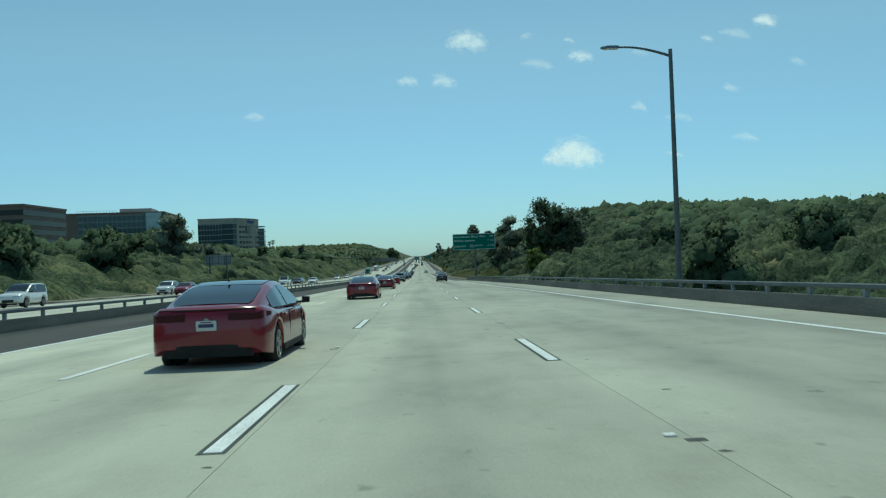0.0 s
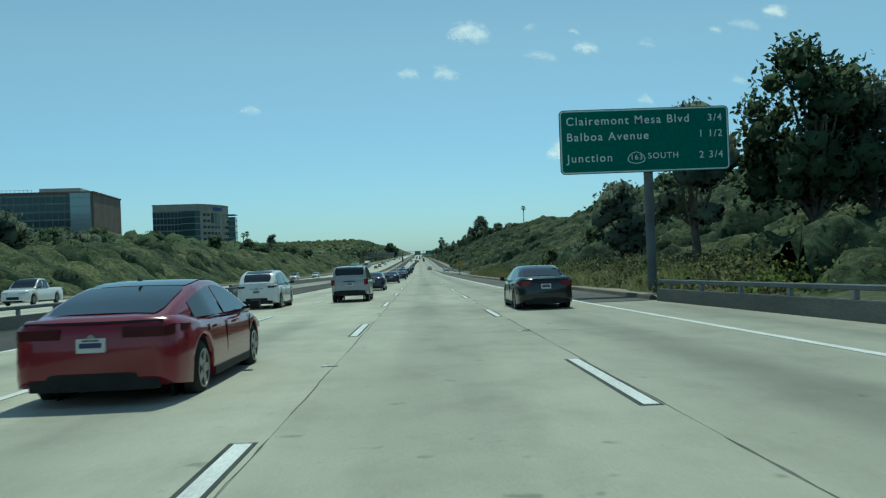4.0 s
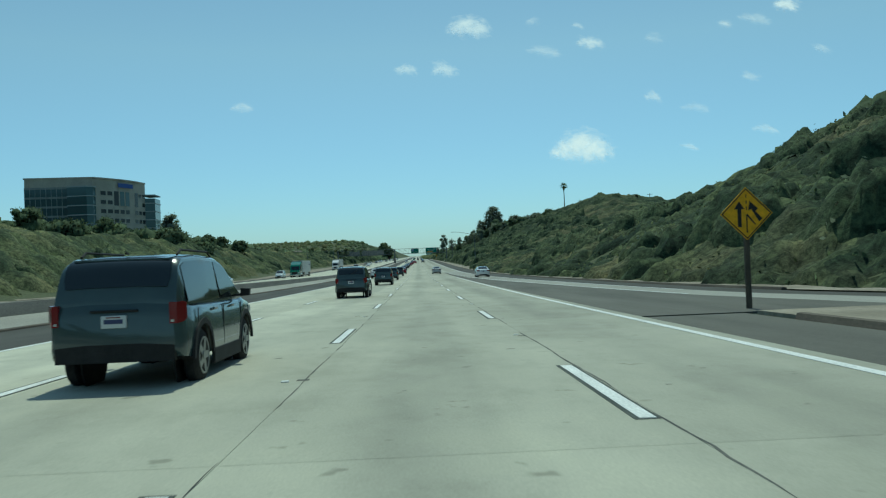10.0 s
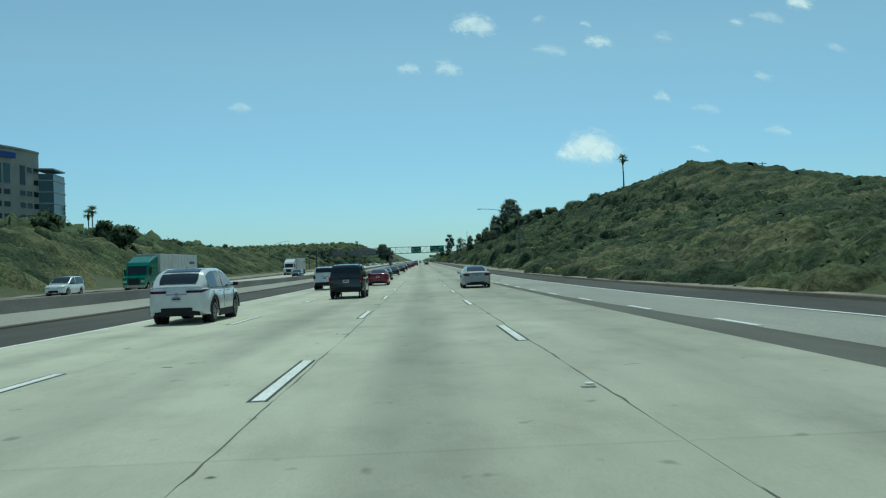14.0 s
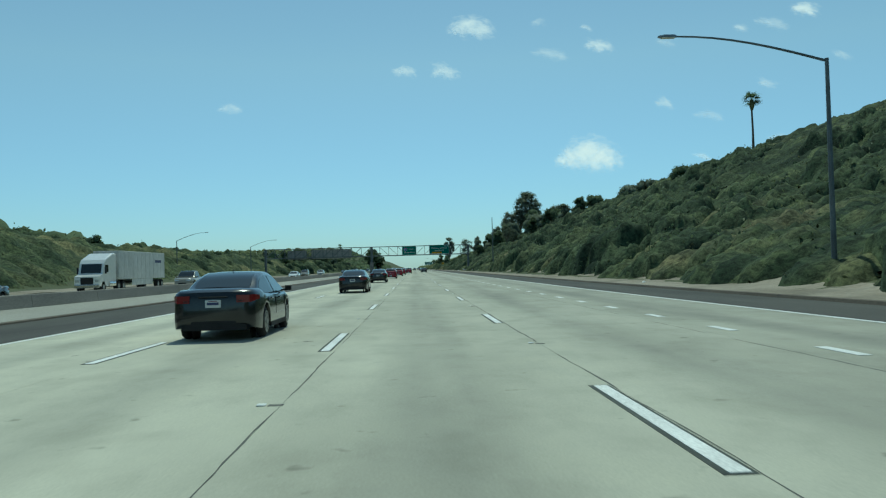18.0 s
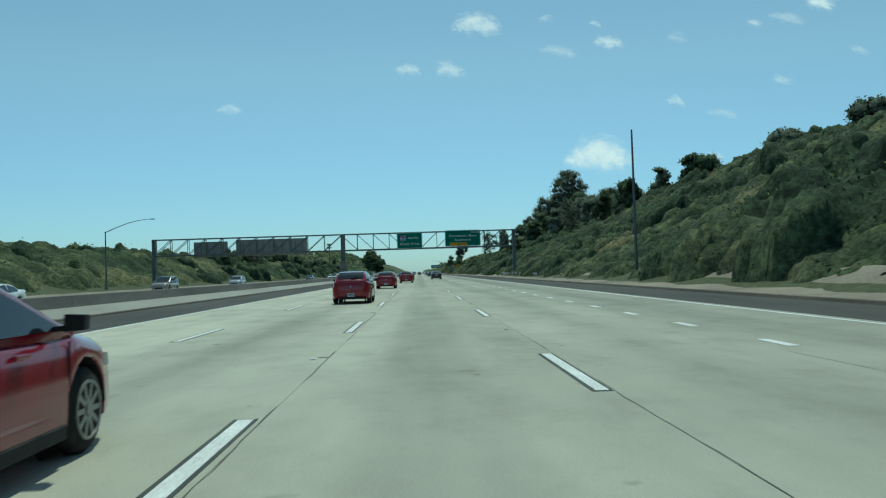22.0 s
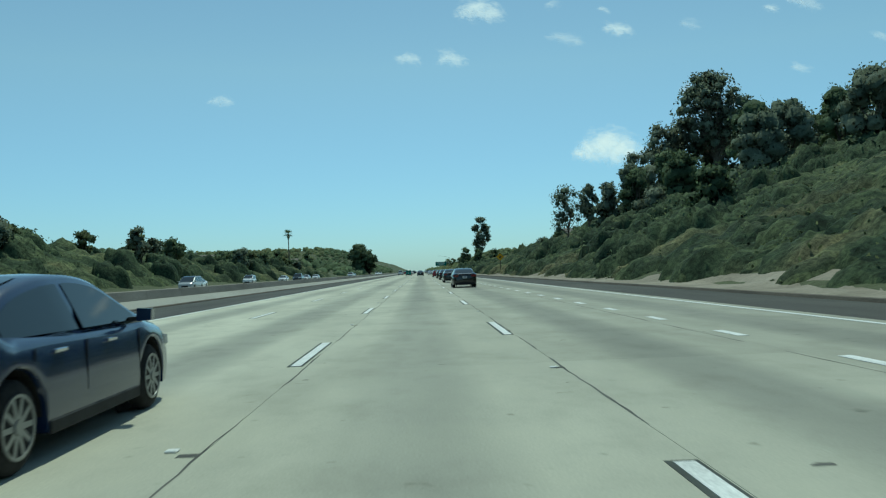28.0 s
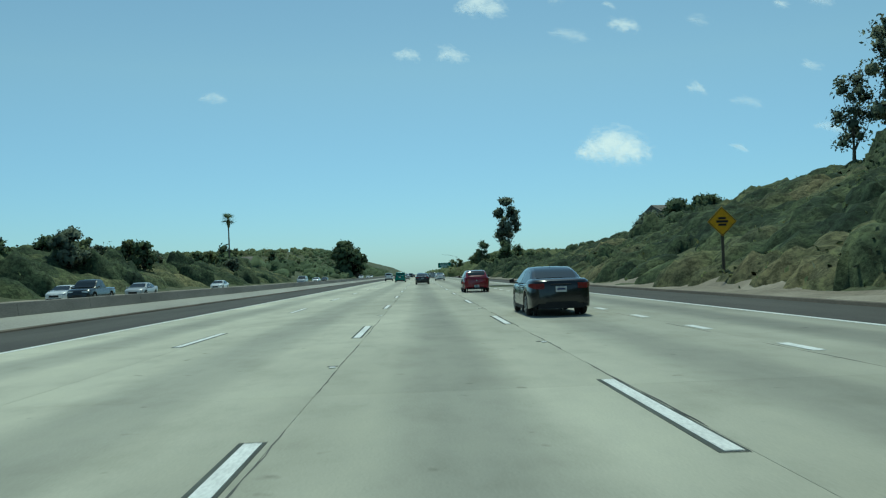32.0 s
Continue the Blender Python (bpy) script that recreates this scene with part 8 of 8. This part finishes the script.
# this carriageway
car("liftback", "red", -3.4, 12.6, 1, "glossy red electric liftback in the next lane", "thin", roof=None, spokes=5)
car("sedan", "navy", -3.82, 166.0, 1, "dark blue saloon with multi-spoke alloy wheels", "thin", spokes=16)
car("suv", "greygreen", -3.75, 311.9, 1, "grey-green compact sport utility with roof rails", "tall", spokes=5, rails=True, trim_low=True, wiper=True)
car("crossover", "white", -7.15, 363.2, 1, "clean white crossover with black lower trim", "thin", spokes=8, trim_low=True)
car("sedan", "black", -4.3, 506.4, 1, "black executive saloon with red lamps", "wrap", spokes=7)
car("hatch", "crimson", -3.15, 638.7, 1, "bright red five-door hatchback with a roof spoiler", "wrap", spokes=10, wiper=True)
car("sedan", "black", 3.78, 904.7, 1, "dark older saloon cruising beside the dotted lane", "wrap", spokes=5)
car("sedan", "silver", 3.75, 428.5, 1, "silver saloon cruising far ahead", "wrap")
car("sedan", "navy", -3.6, 199.0, 1, "dark blue saloon with tinted glass in the next lane", "thin", spokes=16)
car("sedan", "navy", -3.55, 263.6, 1, "dark blue saloon holding the next lane", "thin", spokes=16)
car("hatch", "red", 3.55, 935.0, 1, "red hatchback cruising ahead of a dark saloon", "wrap")
car("sedan", "charcoal", 0.1, 984.0, 1, "dark saloon far ahead", "wrap")
car("pickup", "green", -3.7, 1022.0, 1, "dark green pickup far ahead", "tall")
car("sedan", "white", 3.6, 1030.0, 1, "white saloon far ahead", "wrap")
car("sedan", "white", 8.75, 374.0, 1, "white saloon coming down the on-ramp", "wrap")
for k, (st, co, x, y) in enumerate((("suv", "white", -7.2, 1060), ("sedan", "silver", -3.7, 1090), ("crossover", "black", 0.0, 1120), ("van", "silver", 3.6, 1110), ("sedan", "red", -7.2, 1150), ("suv", "charcoal", -3.6, 1190), ("sedan", "white", 0.1, 1230), ("sedan", "black", 3.7, 1220), ("pickup", "white", -7.2, 1290), ("crossover", "silver", 0.0, 1330), ("sedan", "navy", -3.6, 1300), ("sedan", "white", 3.6, 1400))):
    car(st, co, x, y, 1, "%s car in the distant traffic" % {"white": "small white", "silver": "small silver", "black": "small black", "red": "small red", "charcoal": "small dark grey", "navy": "small dark blue"}[co], "wrap")
# traffic further ahead, lane by lane
car("sedan", "black", -4.2, 471.0, 1, "glossy black executive saloon close in the next lane", "wrap", spokes=7)
car("suv", "greygreen", -3.9, 278.2, 1, "grey-green sport utility passing in the next lane", "tall", spokes=5, rails=True, trim_low=True)
car("hatch", "crimson", -2.95, 671.8, 1, "bright red hatchback drifting towards the lane line", "wrap", spokes=10)
car("crossover", "white", -7.15, 401.3, 1, "white crossover in the fast lane", "thin", spokes=8, trim_low=True)
car("hatch", "crimson", -3.57, 605.6, 1, "bright red hatchback with ten-spoke wheels", "wrap", spokes=10, wiper=True)
car("hatch", "crimson", -1.75, 738.0, 1, "red hatchback keeping to the next lane", "wrap")
car("liftback", "red", -3.5, 47.6, 1, "red electric liftback pulling ahead in the next lane", "thin", spokes=5)
car("liftback", "red", -3.85, 115.0, 1, "red liftback further ahead in the next lane", "thin", spokes=5)
car("liftback", "red", -3.5, 79.2, 1, "red liftback with a dark glass roof", "thin", spokes=5)
car("suv", "greygreen", -3.7, 377.0, 1, "grey sport utility with a dark rear window", "tall", spokes=5, rails=True)
car("sedan", "black", 3.75, 131.0, 1, "black saloon in the outer lane ahead", "wrap")
car("suv", "silver", -3.6, 144.0, 1, "silver sport utility ahead in the next lane", "tall", rails=True)
car("crossover", "white", -7.2, 140.0, 1, "white crossover in the fast lane ahead", "wrap")
car("sedan", "red", -3.6, 446.0, 1, "dark red saloon ahead in the next lane", "wrap")
car("suv", "white", -7.2, 438.0, 1, "white sport utility in the fast lane ahead", "tall")
car("sedan", "charcoal", 3.0, 741.0, 1, "dark grey saloon in the outer lane ahead", "wrap")
car("sedan", "navy", -3.6, 775.0, 1, "dark blue saloon ahead in the next lane", "wrap")
car("crossover", "white", -7.2, 774.0, 1, "white crossover in the fast lane ahead", "wrap")
car("suv", "greygreen", -3.5, 346.6, 1, "grey-green sport utility with five-spoke wheels", "tall", spokes=5, rails=True, trim_low=True)
car("sedan", "black", -4.0, 539.5, 1, "black executive saloon with bright red tail lamps", "wrap", spokes=7)
car("sedan", "navy", -3.35, 232.4, 1, "dark blue saloon with a chrome boot strip", "thin", spokes=16)
car("hatch", "crimson", -1.7, 705.1, 1, "bright red hatchback with a black rear spoiler", "wrap", spokes=10, wiper=True)
car("suv", "charcoal", -3.7, 418.0, 1, "charcoal sport utility with roof rails", "tall", rails=True)
car("sedan", "black", -4.0, 574.7, 1, "black executive saloon keeping to the next lane", "wrap", spokes=7)
car("sedan", "black", 3.5, 829.3, 1, "dark older saloon with plain wheels in the outer lane", "wrap", spokes=5)
car("sedan", "black", 3.55, 855.7, 1, "dark older saloon with dull black paint", "wrap", spokes=5)
car("sedan", "black", 3.72, 881.9, 1, "dark older saloon beside the exit lane", "wrap", spokes=5)
# oncoming
for k, (st, co, x, y) in enumerate((("suv", "white", -29.8, 58), ("crossover", "white", -31.3, 97), ("sedan", "red", -27.6, 92), ("sedan", "silver", -31.3, 206), ("pickup", "white", -27.6, 160), ("sedan", "white", -23.9, 176), ("sedan", "charcoal", -27.6, 178), ("van", "white", -31.3, 300),
                                     ("hatch", "white", -31.3, 340), ("sedan", "white", -28.0, 380), ("suv", "white", -31.3, 446), ("sedan", "silver", -31.3, 482), ("sedan", "charcoal", -24.0, 531), ("pickup", "tan", -24.0, 572), ("sedan", "white", -23.9, 645), ("suv", "tan", -27.6, 687), ("crossover", "silver", -27.6, 721), ("sedan", "charcoal", -28.5, 807),
                                     ("van", "silver", -28.5, 867), ("sedan", "white", -31.3, 880), ("suv", "white", -31.3, 914), ("sedan", "white", -31.3, 950), ("pickup", "charcoal", -27.2, 945), ("sedan", "silver", -27.2, 957), ("sedan", "white", -30.5, 1000), ("suv", "silver", -23.9, 1040), ("sedan", "white", -27.6, 1090), ("sedan", "charcoal", -31.3, 1140), ("suv", "white", -23.9, 1200), ("sedan", "white", -27.6, 1300), ("van", "white", -31.3, 1390))):
    words = {"white": "white", "silver": "silver grey", "red": "red", "charcoal": "dark grey", "tan": "dusty tan"}[co] + {"suv": " sport utility", "crossover": " crossover", "sedan": " saloon", "pickup": " pickup truck", "van": " minivan", "hatch": " hatchback"}[st]
    car(st, co, x, y, -1, words + " among the oncoming traffic", "wrap", plate=False)


def lorry(x, y, cab_colour, label, trailer_len=14.6):
    """An oncoming tractor with a long box trailer; its nose stands at y."""
    t = thing("lorry", label, "lorry", pose(x, y, 0))
    m = PAINTS[cab_colour]
    cab = [(0.0, 0.55), (0.0, 1.5), (0.9, 1.75), (1.25, 2.75), (1.6, 3.1), (3.3, 3.75), (4.2, 3.8), (4.2, 0.55)]
    part("cab", Geo().loft([[(xx, yy * 1.0, zz if abs(xx) < 1.1 else min(zz, 3.65)) for yy, zz in cab] for xx in (-1.18, -1.0, 1.0, 1.18)]), m, t, "tall sleeper cab")
    part("windscreen", Geo().prism([(0.93, 1.82), (1.24, 2.68), (1.2, 2.7), (0.89, 1.84)], -0.95, 0.95, 'x'), CAR_GLASS, t)
    for sg in (-1, 1):
        part("side_window", Geo().box(min(sg * 1.18, sg * 1.195), max(sg * 1.18, sg * 1.195), 1.35, 2.2, 1.9, 2.6), CAR_GLASS, t)
        part("mirror", Geo().box(min(sg * 1.25, sg * 1.42), max(sg * 1.25, sg * 1.42), 1.1, 1.2, 1.75, 2.4, 0.02), TRIM, t)
        part("head_lamp", Geo().box(min(sg * 0.75, sg * 1.12), max(sg * 0.75, sg * 1.12), -0.03, 0.1, 0.95, 1.2, 0.02), HEAD_GLASS, t)
        part("fuel_tank", Geo().tube([(sg * 1.0, 2.3, 0.75), (sg * 1.0, 3.9, 0.75)], 0.32, 14), CHROME, t, "", True)
        for yy in (1.0, 4.9, 6.2, trailer_len + 2.6, trailer_len + 3.9):
            w = part("wheel", Geo().tube([(sg * 0.8, yy, 0.5), (sg * 1.18, yy, 0.5)], 0.5, 20), RUBBER, t, "", True)
            part("hub", Geo().tube([(sg * 1.12, yy, 0.5), (sg * 1.2, yy, 0.5)], 0.24, 14), RIM, w)
    part("grille", Geo().box(-0.6, 0.6, -0.04, 0.05, 0.75, 1.4, 0.02), TRIM, t)
    part("bumper", Geo().box(-1.15, 1.15, -0.12, 0.15, 0.4, 0.72, 0.04), CHROME, t)
    part("chassis", Geo().box(-0.45, 0.45, 0.4, trailer_len + 4.6, 0.75, 1.0), TRIM, t)
    part("trailer", Geo().box(-1.28, 1.28, 4.7, 4.7 + trailer_len, 1.15, 4.05, 0.03), TRAILER_WHITE, t, "long plain white box trailer")
    for sg in (-1, 1):
        for k in range(12):
            yy = 4.9 + k * (trailer_len - 0.4) / 11
            part("trailer_rib", Geo().box(min(sg * 1.28, sg * 1.292), max(sg * 1.28, sg * 1.292), yy, yy + 0.05, 1.2, 4.0), TRAILER_WHITE, t)
        part("side_skirt", Geo().box(min(sg * 1.22, sg * 1.26), max(sg * 1.22, sg * 1.26), 8.5, 15, 0.5, 1.14), TRAILER_WHITE, t)
        part("text_bar", Geo().box(min(sg * 1.292, sg * 1.297), max(sg * 1.292, sg * 1.297), trailer_len + 1.2, trailer_len + 3.4, 2.9, 3.2), PLATE_INK, t)


lorry(-30.2, 462, "green", "green sleeper-cab lorry with a white box trailer")
lorry(-31.2, 566, "white", "white lorry with a long plain box trailer")


# ---- the long profile ----
def lay_on_grade():
    """Everything was set out on a level plan; this lowers it onto the road's long profile.
    Long strips and planting follow it point by point, upright things move whole, what stands on the road tilts with it."""
    bpy.context.view_layer.update()
    done = set()
    for ob in [o for o in scene.objects if o.parent is None and o.type in ('EMPTY', 'MESH')]:
        family = [o for o in (ob, *ob.children_recursive) if o.type == 'MESH']
        if not family or ob.name.split(".")[0] == "cloud":
            continue
        ends = np.array([(o.matrix_world @ Vector(c))[1] for o in family for c in o.bound_box])
        a, b = ends.min(), ends.max()
        if a > 600:
            continue
        if b - a < 70 and ob.get("kind") not in ("structure", "stuff"):
            y = (a + b) / 2
            ob.location.z += float(grade(y))
            if ob.get("category") in ("car", "lorry"):
                ob.matrix_world = Matrix.Translation((0, 0, ob.location.z)) @ pose(ob.location.x, ob.location.y, 0, slope_deg(y)) @ ob.matrix_world.to_3x3().to_4x4()
            continue
        for o in family:
            me = o.data
            if me.users > 1:
                y = o.location.y
                y0, y1 = (y + f(v.co.y for v in me.vertices) for f in (min, max))
                z0, z1 = float(grade(y0)), float(grade(y1))
                tilt = math.atan2(z1 - z0, y1 - y0)
                o.location.z += z0 + (y - y0) * math.tan(tilt)
                o.rotation_euler.x += tilt
            elif me.name not in done:
                done.add(me.name)
                n = len(me.vertices)
                co = np.empty(n * 3, np.float32)
                me.vertices.foreach_get("co", co)
                co = co.reshape(-1, 3)
                co[:, 2] += grade(co[:, 1] + o.matrix_world.translation.y)
                me.vertices.foreach_set("co", co.ravel())
                me.update()


lay_on_grade()
